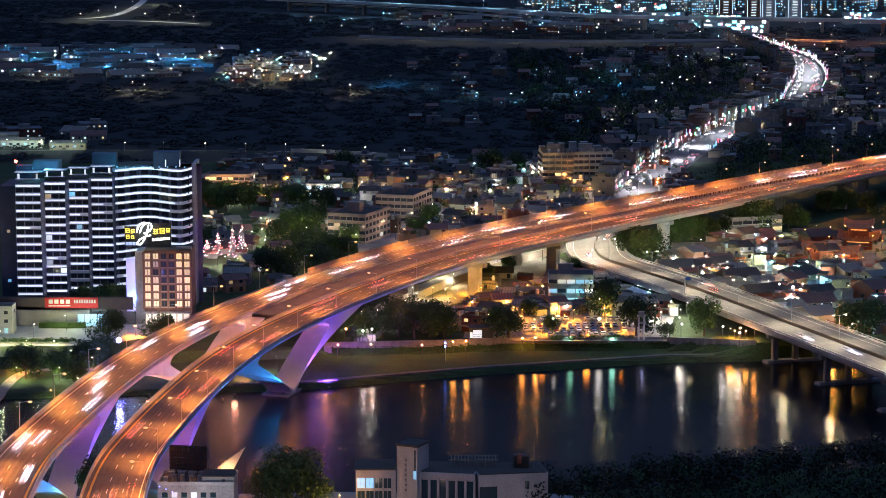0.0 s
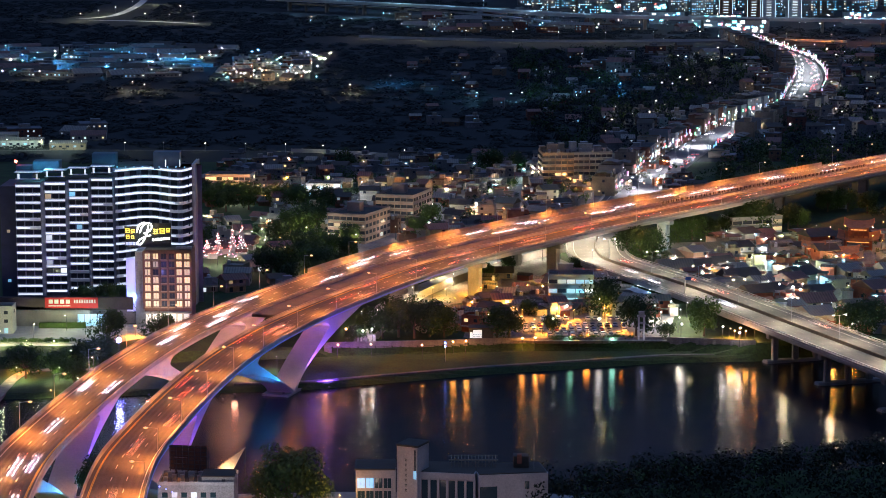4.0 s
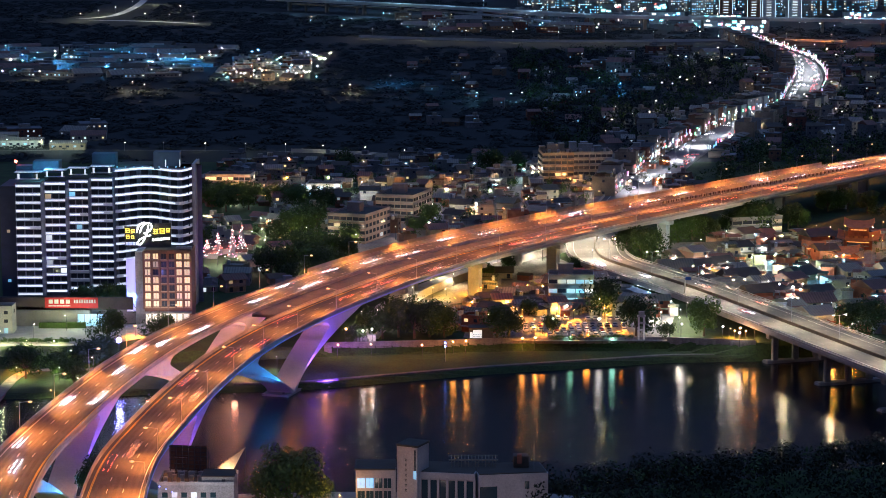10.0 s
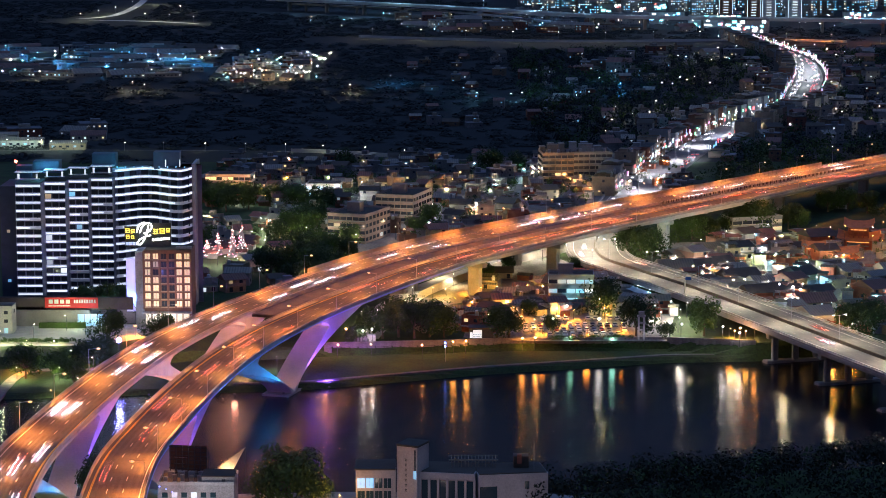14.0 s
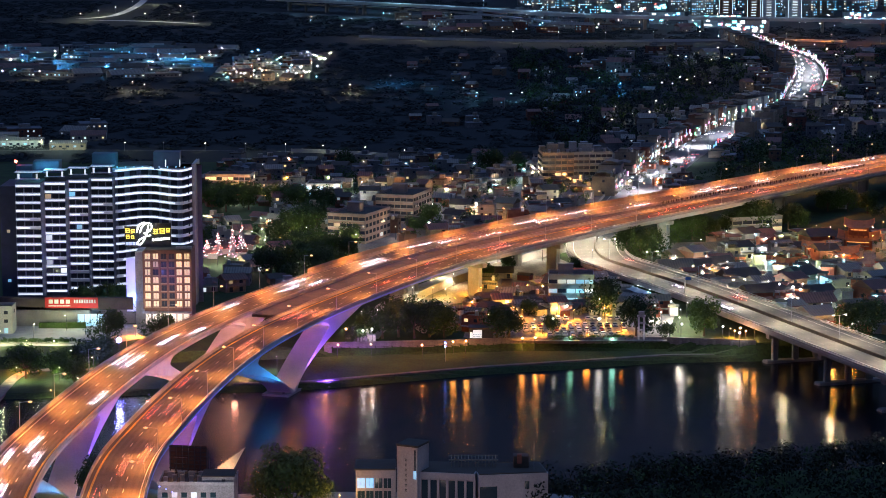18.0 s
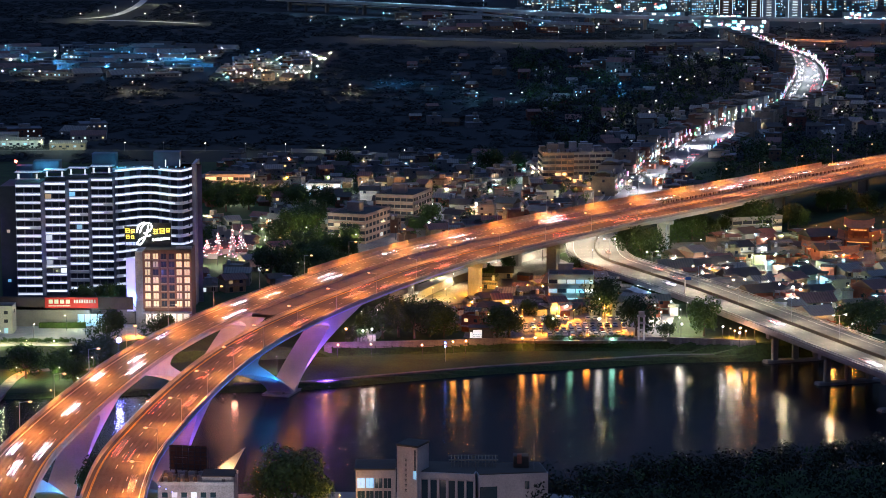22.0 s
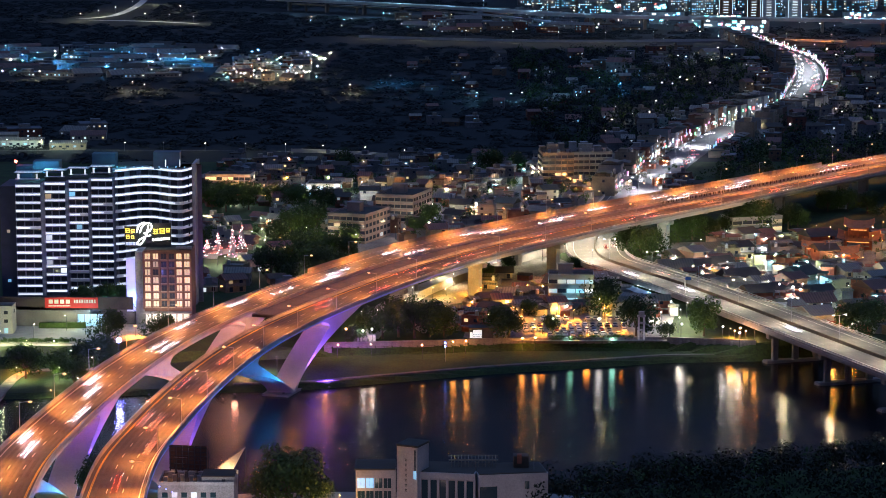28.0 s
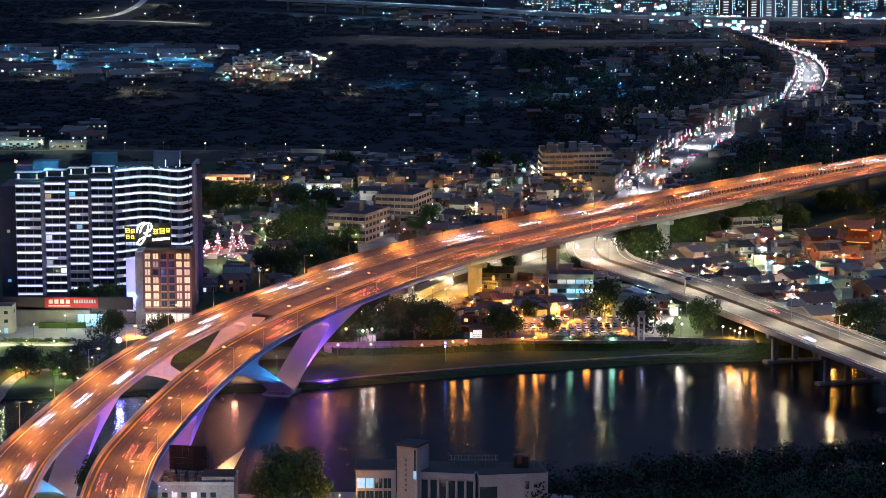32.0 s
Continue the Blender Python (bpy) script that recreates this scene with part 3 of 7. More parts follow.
def trunk_mesh(name, seed, h=3.4):
    rng = random.Random(seed)
    bm = bmesh.new()
    put_cyl(bm, 0, 0, 0, 0.32, 0.2, h * 0.7, 7)
    for i in range(5):
        a = i * 1.257 + rng.uniform(-.4, .4)
        m = Matrix.Rotation(a, 4, "Z") @ Matrix.Rotation(radians(rng.uniform(20, 50)), 4, "Y")
        put_cyl(bm, 0, 0, h * 0.62, 0.14, 0.05, h * 0.75, 5, m)
    return mesh_of(name, bm, BARK)


TREES = []
for i in range(5):
    t = thing("tree", 0, -200 - 12 * i, 0, 0, "broad leafy tree with dark green crown", "tree")
    tr = part("trunk", trunk_mesh("trunk", 40 + i), None, t)
    cr = part("crown", crown_mesh("crown", 60 + i, LEAF if i % 2 else LEAF_DARK, 2600, 3.6 + 0.3 * i, 3.6, 16), None, t)
    cr.location = (0, 0, 4.5)
    TREES.append(t)
TREE_USED = [False] * 5
TREE_RNG = random.Random(77)


def tree(x, y, size=1.0, label="", group="", z=None):
    i = TREE_RNG.randrange(5)
    zz = ground_z(x, y) if z is None else z
    m = Matrix.Translation((x, y, zz - 0.1)) @ Matrix.Rotation(TREE_RNG.uniform(0, 6.28), 4, "Z") @ Matrix.Diagonal((size, size, size * TREE_RNG.uniform(0.9, 1.1), 1))
    if not TREE_USED[i]:
        TREE_USED[i] = True
        ob = TREES[i]
        ob.matrix_basis = m
    else:
        ob = copy_thing(TREES[i], Matrix())
        ob.matrix_basis = m
    return tagged(ob, label or "broad leafy tree with dark green crown", "tree", group)


# ---- generic town house ----
def gable(bm, w, d, z, rise, over=0.4):
    a, b = w / 2 + over, d / 2 + over
    t = 0.15
    vs = [bm.verts.new(c) for c in ((-a, -b, z), (a, -b, z), (a, b, z), (-a, b, z), (-a, 0, z + rise), (a, 0, z + rise), (-a, -b, z - t), (a, -b, z - t), (a, b, z - t), (-a, b, z - t))]
    for q in ((0, 1, 5, 4), (2, 3, 4, 5), (0, 4, 3), (1, 2, 5), (6, 9, 8, 7), (0, 6, 7, 1), (2, 8, 9, 3), (1, 7, 8, 2), (3, 9, 6, 0)):
        bm.faces.new([vs[i] for i in q])


def house(x, y, rz, w, d, floors, wall, roof, roofmat, rng, lit=0.3, tones=(G_WARM, G_WHITE), label="", group="", near=True, fh=3.1, name="house", z0=None, ncol=None):
    z0 = ground_z(x, y) if z0 is None else z0
    root = thing(name, x, y, z0, rz, label, "house" if name == "house" else "building", group)
    h = floors * fh
    wob = boxes("wall", wall, root, [(0, 0, h / 2 - 0.1, w, d, h + 0.2)])
    if roof == "gable":
        bm = bmesh.new()
        gable(bm, w, d, h + 0.02, min(w, d) * 0.26, 0.8)
        rob = part("roof", bm, roofmat, root)
    else:
        rob = boxes("roof", roofmat, root, [(0, 0, h + 0.06, w - 0.3, d - 0.3, 0.12)])
        if near:
            boxes("parapet", wall, rob, [(0, -d / 2 + .1, h + .5, w + .06, .2, 1.0), (0, d / 2 - .1, h + .5, w + .06, .2, 1.0), (-w / 2 + .1, 0, h + .5, .2, d - .42, 1.0), (w / 2 - .1, 0, h + .5, .2, d - .42, 1.0)])
        if rng.random() < 0.65:
            hx, hy = rng.uniform(-.2, .2) * w, rng.uniform(0, .25) * d
            boxes("stair_house", wall, rob, [(hx, hy, h + 1.35, w * .36, d * .34, 2.5), (hx, hy, h + 2.68, w * .4, d * .38, .16)])
        if roof == "sheet":
            bm = bmesh.new()
            gable(bm, w * .8, d * .62, h + 2.5, .9, .3)
            for sx in (-1, 1):
                for sy in (-1, 1):
                    put_box(bm, sx * w * .36, sy * d * .27, h + 1.2, .15, .15, 2.5)
            part("roof_canopy", bm, rng.choice((ROOF_RED, ROOF_GREY, ROOF_GREEN)), rob)
        if near and rng.random() < 0.6:
            bm = bmesh.new()
            tx, ty = w * rng.uniform(-.3, .3), -d * .28
            put_cyl(bm, tx, ty, h + .9, .75, .75, 1.7, 10)
            put_cyl(bm, tx, ty, h + 2.6, .75, .25, .3, 10)
            for q in (-.45, .45):
                put_box(bm, tx + q, ty, h + .5, .1, .9, .9)
            part("water_tank", bm, TANK, rob, "shiny steel water tank")
    cols = ncol or max(1, int(w / 3.2))
    for fl in range(floors):
        for c in range(cols):
            if not near and rng.random() < 0.5:
                continue
            cx = (c + .5) / cols * w - w / 2
            on = rng.random() < lit
            if not on and rng.random() < (.62 if near else 1):
                continue
            g = rng.choice(tones) if on else GLASS_DARK
            ww = min(1.4, w / cols * rng.uniform(.4, .55))
            hh = 1.2 if fl else (1.9 if near else 1.3)
            piece("window", g, wob, cx, -d / 2 - .02, fl * fh + (1.7 if fl else 1.25), ww, .12, hh)
        if near and fl and rng.random() < .45:
            boxes("balcony", wall, wob, [(0, -d / 2 - .55, fl * fh - .05, w * .92, 1.1, .18), (0, -d / 2 - 1.05, fl * fh + .45, w * .92, .1, .9)])
        if near:
            sx = -1 if x > 20 else 1
            for c in range(max(1, int(d / 7))):
                cy = (c + .5) / max(1, int(d / 7)) * d - d / 2
                if rng.random() < .5:
                    continue
                g = rng.choice(tones) if rng.random() < lit * .6 else GLASS_DARK
                piece("window", g, wob, sx * (w / 2 + .02), cy, fl * fh + 1.7, .12, 1.3, 1.3)
    if near and rng.random() < .5:
        bm = bmesh.new()
        aw = put_box(bm, 0, -d / 2 - 1.0, 2.75, w * .9, 2.0, .1)
        for v in aw:
            if v.co.y < -d / 2 - 1:
                v.co.z -= .45
        part("awning", bm, rng.choice((ROOF_RED, ROOF_GREY, ROOF_GREEN)), wob)
    return root


# ---- the large apartment hotel with light strips on its balconies ----
APART = mat("apartment_tile_dark", (0.22, 0.24, 0.31), 0.6, 0, 0.2, 1.0)
# balcony fronts glow themselves, in place of strip light falling on them
PANEL_GLOW = glow("balcony_panel_glow", (.5, .55, .8), .3, .5)
BAND = mat("balcony_white", (0.62, 0.62, 0.66), 0.6, 0, 0.1, 1.0)


def strip_tower():
    rng = random.Random(8)
    root = thing("apartment_tower", 0, 0, 0, 0, "tall dark apartment block with white light strips along every balcony", "building")
    secs = [(-159.6, -149.9, 875.0), (-149.9, -141.8, 882.0), (-141.8, -134.2, 888.5), (-134.2, -125.7, 894.0)]
    fh, z1 = 3.14, 8.6
    for i, (xa, xb, yf) in enumerate(secs):
        n = (13, 13, 13, 13)[i]
        top = z1 + n * fh
        wob = boxes("wall", APART, root, [((xa + xb) / 2, yf + 9.2, top / 2 + .6, xb - xa - .02, 16, top + 1.2)])
        boxes("roof", ROOF_DARK, root, [((xa + xb) / 2, yf + 9.2, top + 1.3, xb - xa - .4, 15.6, .16)])
        for k in range(n + 1):
            z = z1 + k * fh
            piece("balcony_slab", BAND, root, (xa + xb) / 2, yf + .6, z - .1, xb - xa - .3, 1.4, .2)
            piece("balcony_front", PANEL_GLOW, root, (xa + xb) / 2, yf, z + .5, xb - xa - .3, .14, 1.1)
            full = 1.0 if rng.random() < .88 else .55
            w = (xb - xa - .6) * full
            on = not (i == 2 and k in (1, 2))
            piece("light_strip", G_STRIP if on else BAND, root, xa + .45 + w / 2, yf - .12, z + .4, w, .06, .5)
            if k < n:
                for c in range(3):
                    g = rng.choice((G_WARM, G_WHITE, G_CYAN)) if rng.random() < .035 else GLASS_DARK
                    piece("window", g, wob, xa + (c + .5) * (xb - xa) / 3, yf + 1.15, z + 1.55, (xb - xa) / 3 - .5, .1, 2.2)
        boxes("fin", APART, root, [(xb - .08, yf + .7, top / 2 + 4, .3, 1.6, top - 8)])
    # the wavy part
    xa, xb, yf = -125.4, -96.6, 897.0
    top = z1 + 14 * fh
    def wave(x):
        return yf + lerp_table((x - xa) / (xb - xa), [(0, 0), (.08, 1.2), (.18, 4.4), (.3, 7.6), (.4, 8.2), (.52, 6.9), (.65, 3.4), (.78, .2), (.86, -.7), (.91, .7), (.95, 3.4), (1, 8.5)])
    n = 36
    face = [Vector((xa + (xb - xa) * i / n, wave(xa + (xb - xa) * i / n), 0)) for i in range(n + 1)]
    face = [(face[i], (face[min(n, i + 1)] - face[max(0, i - 1)]).normalized()) for i in range(n + 1)]
    wob = swept("wall", face, rect(2.6, 16, 0, top + 1.2), APART, root)
    swept("roof", face, rect(2.9, 15.6, top + 1.2, top + 1.4), ROOF_DARK, root)
    boxes("end_wall", CONCRETE_PALE, root, [(xb + .7, yf + 15, top / 2 + 1.1, 1.2, 17, top + 2.4)], "pale concrete end wall")
    for k in range(15):
        z = z1 + k * fh
        line = []
        for i in range(n + 1):
            x = xa + .2 + (xb - xa - .4) * i / n
            line.append(Vector((x, wave(x), z)))
        path = [(line[i], (line[min(n, i + 1)] - line[max(0, i - 1)]).normalized()) for i in range(n + 1)]
        swept("balcony_slab", path, rect(0.0, 2.9, -.2, 0), BAND, root)
        bfr = swept("balcony_front", path, rect(-.08, .08, -.15, 1.0), PANEL_GLOW, root)
        a, b = (0, n + 1) if rng.random() < .6 else ((3, n - 9) if k % 2 else (0, n - 6))
        swept("light_strip", path[a:b], rect(-.16, -.1, .1, .66), G_STRIP, bfr)
        if k < 14:
            for c in range(7):
                g = rng.choice((G_WARM, G_WHITE, G_CYAN)) if rng.random() < .04 else GLASS_DARK
                xw = xa + (c + .5) * (xb - xa) / 7
                piece("window", g, wob, xw, wave(xw) + 2.2, z + 1.55, 2.6, .1, 2.2)
    # side wing on the other end, in a darker copy of the tile for shade
    boxes("side_wing", mat("side_wing_tile_shaded", (.06, .07, .1), .6, 0, .25, 1.0), root, [(-163.2, 892, 24.5, 6.2, 22, 49)])
    for k in range(13):
        if rng.random() < .3:
            piece("window", rng.choice((G_WARM, G_CYAN)), root, -163.4, 880.9, 10 + k * 3.14, 1.2, .1, 1.1)
    # lit roof pergolas and plant rooms
    for (xa, xb, yf), zt in zip(secs, (0, 0, 0, 0)):
        boxes("roof_screen", BAND, root, [((xa + xb) / 2, yf + 1.0, 52.4, xb - xa - .5, .3, .5), ((xa + xb) / 2, yf + 3, 54.8, xb - xa + .4, 5, .3)])
        for q in (.15, .85):
            piece("roof_light", G_WHITE, root, xa + (xb - xa) * q, yf + .8, 53.4, .7, .2, 1.9)
        piece("roof_edge_light", G_STRIP, root, (xa + xb) / 2, yf + .48, 55.0, xb - xa - .6, .06, .16)
    # the blue light on the plant rooms is put into their colour
    blue = mat("plant_room_blue_lit", (0.09, 0.14, 0.2), 0.7, 0, 0.15, 1)
    for cx, cy, w, z, hh in ((-150, 892, 10, 54, 4.5), (-130, 905, 9, 54, 6), (-106, 905, 10, 54, 6.5), (-158, 890, 6, 52, 5)):
        boxes("plant_room", blue, root, [(cx, cy, z + hh / 2 - 1, w, 6, hh)])
    for q in range(9):
        piece("roof_light", G_CYAN, root, -124 + 3.2 * q, yf + 1.2, 54.6, .5, .3, .45)
    for cx in (-106.0, -100.6):
        piece("roof_mast_light", G_WHITE, root, cx, 899, 55.6, .35, .35, 2.6)
    piece("aviation_light", G_TAIL, root, -161.5, 890, 57.4, .9, .9, .9)
    bulb(root, -120, 899, 56.0, (0.12, 0.7, 1.0), 2600, .4)
    bulb(root, -150, 884, 56.5, (0.12, 0.6, 1.0), 2600, .4)
    return root


strip_tower()

# ---- podium, banner, forecourt ----
pod = thing("podium_building", 0, 0, 0, 0, "low grey shop podium below the apartment tower", "building")
boxes("wall", mat("podium_panel", (0.22, 0.21, 0.2), 0.7, 0, 0.2, 0.6), pod, [(-155, 868, 3.6, 50, 22, 7.4), (-122, 872, 3.6, 16, 18, 7.4)])
boxes("fascia", mat("fascia_dark", (.07, .055, .055), .7, 0, .2, .8), pod, [(-139, 857.6, 8.6, 50, 1.2, 4.6)], "dark brown fascia")
boxes("roof", ROOF_DARK, pod, [(-150, 868, 7.5, 60, 20, .3)])
boxes("shopfront", G_CYAN, pod, [(-129.5, 856.8, 2.4, 9.8, .2, 4.4)], "bright glass shopfront")
for q in range(5):
    piece("mullion", STEEL_DARK, pod, -134.2 + q * 2.35, 856.6, 2.4, .14, .2, 4.5)
piece("garage_door", STEEL_DARK, pod, -122.5, 862.6, 2.8, 4, .3, 5.6)
# blue light added for the glow on the podium wall; no lamp stands here
bulb(pod, -113.5, 861.0, 10.5, (0.1, 0.25, 1.0), 2600, .3)
bulb(pod, -129.5, 853.5, 4.5, (0.45, 0.85, 1.0), 1200, .6)
ban = thing("banner", -136.5, 856.6, 8.9, 0, "long red banner with rows of white marks", "banner")
# the red sheet glows faintly, in place of lamp light falling on it
boxes("sheet", mat("banner_red_glow", (0.55, 0.03, 0.03), 0.7, 0, 0.1, 1, emit=(0.8, 0.03, 0.04), power=0.06), ban, [(0, 0, 0, 19.6, .12, 4.0)])
for q in range(4):
    piece("letter_bar", PAINT_WHITE, ban, -7.6 + q * 2.1, -.08, .5, 1.5, .04, 1.5)
for q in range(9):
    piece("letter_bar", PAINT_WHITE, ban, 1.2 + q * .92, -.08, .55, .6, .04, 1.3)
piece("letter_bar", PAINT_WHITE, ban, -4.4, -.08, -1.1, 8.0, .04, .35)
hed = thing("hedge", -137, 853.6, 0, 0, "clipped bright green hedge beside the podium", "hedge")
_v, _f = [], []
_r = random.Random(3)
for q in range(900):
    p = Vector((_r.uniform(-11, 6), _r.uniform(-.9, .9), _r.uniform(.1, 2.2)))
    t = Vector((_r.uniform(-1, 1), _r.uniform(-1, 1), _r.uniform(-1, 1))).normalized() * .3
    b = t.orthogonal().normalized() * .22
    k = len(_v)
    _v += [p - t, p + b, p + t, p - b]
    _f.append((k, k + 1, k + 2, k + 3))
boxes("core", LEAF, hed, [(-2.5, 0, 1.05, 17, 1.5, 2.0)])
part("leaves", raw_mesh("leaves", _v, _f, LEAF), None, hed)

# ---- the small hotel with the neon sign ----
hot = thing("hotel", -102.0, 865.5, 0, 0, "brown tiled hotel with lit window bays and a neon roof sign", "hotel")
hwall = boxes("wall", TILE_BROWN, hot, [(0.8, 0, 14, 17.6, 13, 28)])
boxes("roof", ROOF_DARK, hot, [(0.8, 0, 28.1, 17, 12.4, .2)])
boxes("canopy", PLASTER, hot, [(.5, -7.6, 5.0, 18, 3.0, .5)])
boxes("lobby_glass", glow("lobby_light", (1.0, .9, .7), .8), hot, [(.5, -6.6, 2.4, 16, .2, 4.0)])
for q in range(8):
    piece("lobby_column", PLASTER, hot, -7.6 + q * 2.3, -6.9, 2.4, .5, .5, 4.9)
for fl in range(7):
    z = 6.9 + fl * 2.95
    for c, cx in enumerate((-6.6, -3.6, -.6, 2.3, 5.0, 7.9)):
        on = c in (0, 1, 4, 5) and not (c == 1 and fl == 4)
        wn = piece("window", G_WARM if on else GLASS_DARK, hwall, cx, -6.55, z + 1.25, 1.9, .16, 2.0)
        piece("window_mullion", STEEL_DARK, hwall, cx, -6.68, z + 1.25, .12, .1, 2.0)
        piece("bay_floor", PLASTER_WARM, hwall, cx, -6.75, z + .08, 2.3, .6, .2)
    piece("floor_band", PLASTER_WARM, hwall, .8, -6.56, z - .1, 17.6, .3, .3)
for q in range(7):
    piece("pilaster", TILE_BROWN, hwall, (-8.1, -5.1, -2.1, .85, 3.65, 6.45, 9.4)[q], -6.7, 17, .5, .5, 21.5)
# the slab's own glow stands in for violet light washing over it
slab = mat("slab_violet_wash", (0.7, 0.7, 0.75), 0.6, 0, 0.05, emit=(0.42, 0.4, 1.0), power=0.75)
boxes("light_slab", slab, hot, [(-13.2, -2, 14.5, 3.4, 3, 19.5)], "tall pale slab, violet wash put in as its own glow")
boxes("side_wall", PLASTER, hot, [(-9.6, .5, 13.5, 3.6, 10, 27)])
sfr = boxes("sign_frame", STEEL_DARK, hot, [(-12.8, -1, 32.4, 5.5, .5, 7.6), (-4.2, -1, 33.0, 11.6, .5, 8.8), (-12, .5, 28.6, .4, .4, 2), (-2, .5, 28.6, .4, .4, 2)])
neon_y, neon_w = glow("neon_yellow", (1.0, 0.72, 0.05), 2.4), glow("neon_white", (0.93, 1.0, 0.95), 3.0)
panel_blue = glow("sign_panel_blue", (0.45, 0.6, 1.0), .9)


def neon_mark(cx, cz, size, seed):
    """An unreadable neon character: a few strokes of tube in a square."""
    r, bm = random.Random(seed), bmesh.new()
    for q in range(3):
        put_box(bm, cx, -1.42, cz + (q - 1) * size * .36, size * r.uniform(.6, .95), .12, size * .13)
    for q in range(2):
        put_box(bm, cx + size * (q - .5) * r.uniform(.4, .8), -1.44, cz, size * .13, .12, size * .9)
    part("neon_mark", bm, neon_y, sfr, "yellow neon character")


for cx, cz, size in ((-14.5, 34.6, 1.9), (-12.4, 34.4, 1.6), (-14.4, 32.4, 1.6), (-12.6, 32.3, 1.5), (-4.0, 34.3, 2.2), (-1.6, 34.5, 2.2), (.6, 34.8, 1.8)):
    neon_mark(cx, cz, size, int(cx * 10) + 400)
for q in range(4):
    piece("neon_bar", panel_blue, sfr, -14.6 + q * 1.25, -1.4, 29.8, 1.1, .12, 1.2)
for q in range(7):
    piece("neon_bar", neon_w, sfr, -4.9 + q * .95, -1.4, 31.2 + q * .09, .72, .12, .95)
_bm = bmesh.new()


def tube(pts, n=26, r=.24):
    line, _len = smooth_line([(x, -1.55, z) for x, z in pts], n)
    for p, d in line:
        put_box(_bm, p.x, p.y, p.z, r * 2, .16, r * 2)


tube([(-11.0, 34.2), (-10.2, 36.4), (-8.6, 37.6), (-7.2, 37.4)])
tube([(-9.8, 34.0), (-9.2, 35.6), (-7.8, 37.2), (-6.0, 37.3), (-5.4, 36.0), (-6.4, 34.4), (-8.2, 33.6)], 34)
tube([(-6.6, 36.6), (-7.2, 34.0), (-8.2, 31.4), (-9.6, 29.6), (-10.6, 29.7), (-10.2, 31.0), (-8.0, 32.4), (-6.0, 32.9)], 44)
part("neon_script", _bm, neon_w, sfr, "white neon flourish")
for q in range(3):
    _bm = bmesh.new()
    put_box(_bm, 4.6 + q * 2.0, -4.6, 28.7, 1.8, 1.2, .9)
    part("roof_planter", _bm, CONCRETE, hot)
bulb(hot, -8, -4, 38, (1.0, 0.9, 0.6), 1500, 1.0)
bulb(hot, 0, -11, 4.2, (1.0, 0.92, 0.75), 1800, .5)
# fill light set before the hotel to brighten its front; no fixture
bulb(hot, -4, -16, 9.0, (1.0, 0.8, 0.62), 1600, .6)

# ---- blue-white floodlight beside the bridge foot ----
fl = thing("floodlight_mast", -110.4, 792.1, 0, 0, "mast with a dazzling blue-white floodlight", "floodlight")
_bm = bmesh.new()
put_cyl(_bm, 0, 0, 0, .15, .1, 7.0, 8)
part("pole", _bm, STEEL_DARK, fl)
_bm = bmesh.new()
bmesh.ops.create_uvsphere(_bm, u_segments=12, v_segments=8, radius=0.95, matrix=Matrix.Translation((0, 0, 7.4)))
part("lamp_glass", _bm, glow("floodlight_glow", (0.36, 0.3, 1.0), 9), fl)
bulb(fl, 0, -1.8, 7.4, (0.2, 0.2, 1.0), 13000, 1.0)

# ---- school and apartment blocks behind the bridge ----
RNG = random.Random(21)
PINK = mat("school_tile_pink", (0.4, 0.29, 0.25), 0.7, 0, 0.2, 1.0)


def block(name, x, y, rz, w, d, floors, wall, label, cols, lit=.15, fh=3.4, tones=(G_WARM, G_WHITE), side=1, hut=True):
    root = thing(name, x, y, 0, rz, label, "building")
    h = floors * fh
    wob = boxes("wall", wall, root, [(0, 0, h / 2, w, d, h)])
    boxes("roof", ROOF_DARK, root, [(0, 0, h + .08, w - .5, d - .5, .16)])
    boxes("parapet", wall, root, [(0, -d / 2 + .12, h + .55, w + .1, .25, 1.1), (0, d / 2 - .12, h + .55, w + .1, .25, 1.1), (-w / 2 + .12, 0, h + .55, .25, d - .5, 1.1), (w / 2 - .12, 0, h + .55, .25, d - .5, 1.1)])
    if hut:
        boxes("stair_house", wall, root, [(-w * .12, d * .02, h + 2.2, w * .34, d * .16, 4.2), (-w * .12, d * .02, h + 4.4, w * .36, d * .18, .25)])
    for fl in range(floors):
        for c in range(cols):
            cx = (c + .5) / cols * w - w / 2
            g = RNG.choice(tones) if RNG.random() < lit else GLASS_DARK
            piece("window", g, wob, cx, -d / 2 - .01, fl * fh + 1.9, w / cols * .9, .12, 1.5)
        piece("ledge", PLASTER, wob, 0, -d / 2 - .25, fl * fh + .9, w * .98, .5, .25)
        m = max(2, int(d / 4))
        for c in range(m):
            cy = (c + .5) / m * d - d / 2
            g = RNG.choice(tones) if RNG.random() < lit * .6 else GLASS_DARK
            piece("window", g, wob, side * (w / 2 + .01), cy, fl * fh + 1.9, .12, d / m * .68, 1.6)
    return root


block("school_building", -38.5, 1078, -21, 18.5, 30, 4, PINK, "four-storey pink school building with a flat roof", 6, .05, 3.1)
block("school_building", -19.0, 1142, -17, 19, 30, 4, PINK, "pink stepped school wing with rounded balconies", 6, .04, 3.2)
block("apartment_block", 62.0, 1292, 4, 17, 22, 5, PLASTER_WARM, "weathered cream apartment block", 5, .05, 3.2, side=-1)
block("apartment_block", 81.0, 1296, 4, 22, 20, 5, PLASTER, "grey apartment block with rooftop railings", 7, .05, 3.2, side=-1)
block("school_hall", -112.5, 1243.0, -6, 24, 14, 3, PINK, "pink three-storey school hall with warm lit galleries", 8, .3, 3.2, (G_WARM,), hut=False)
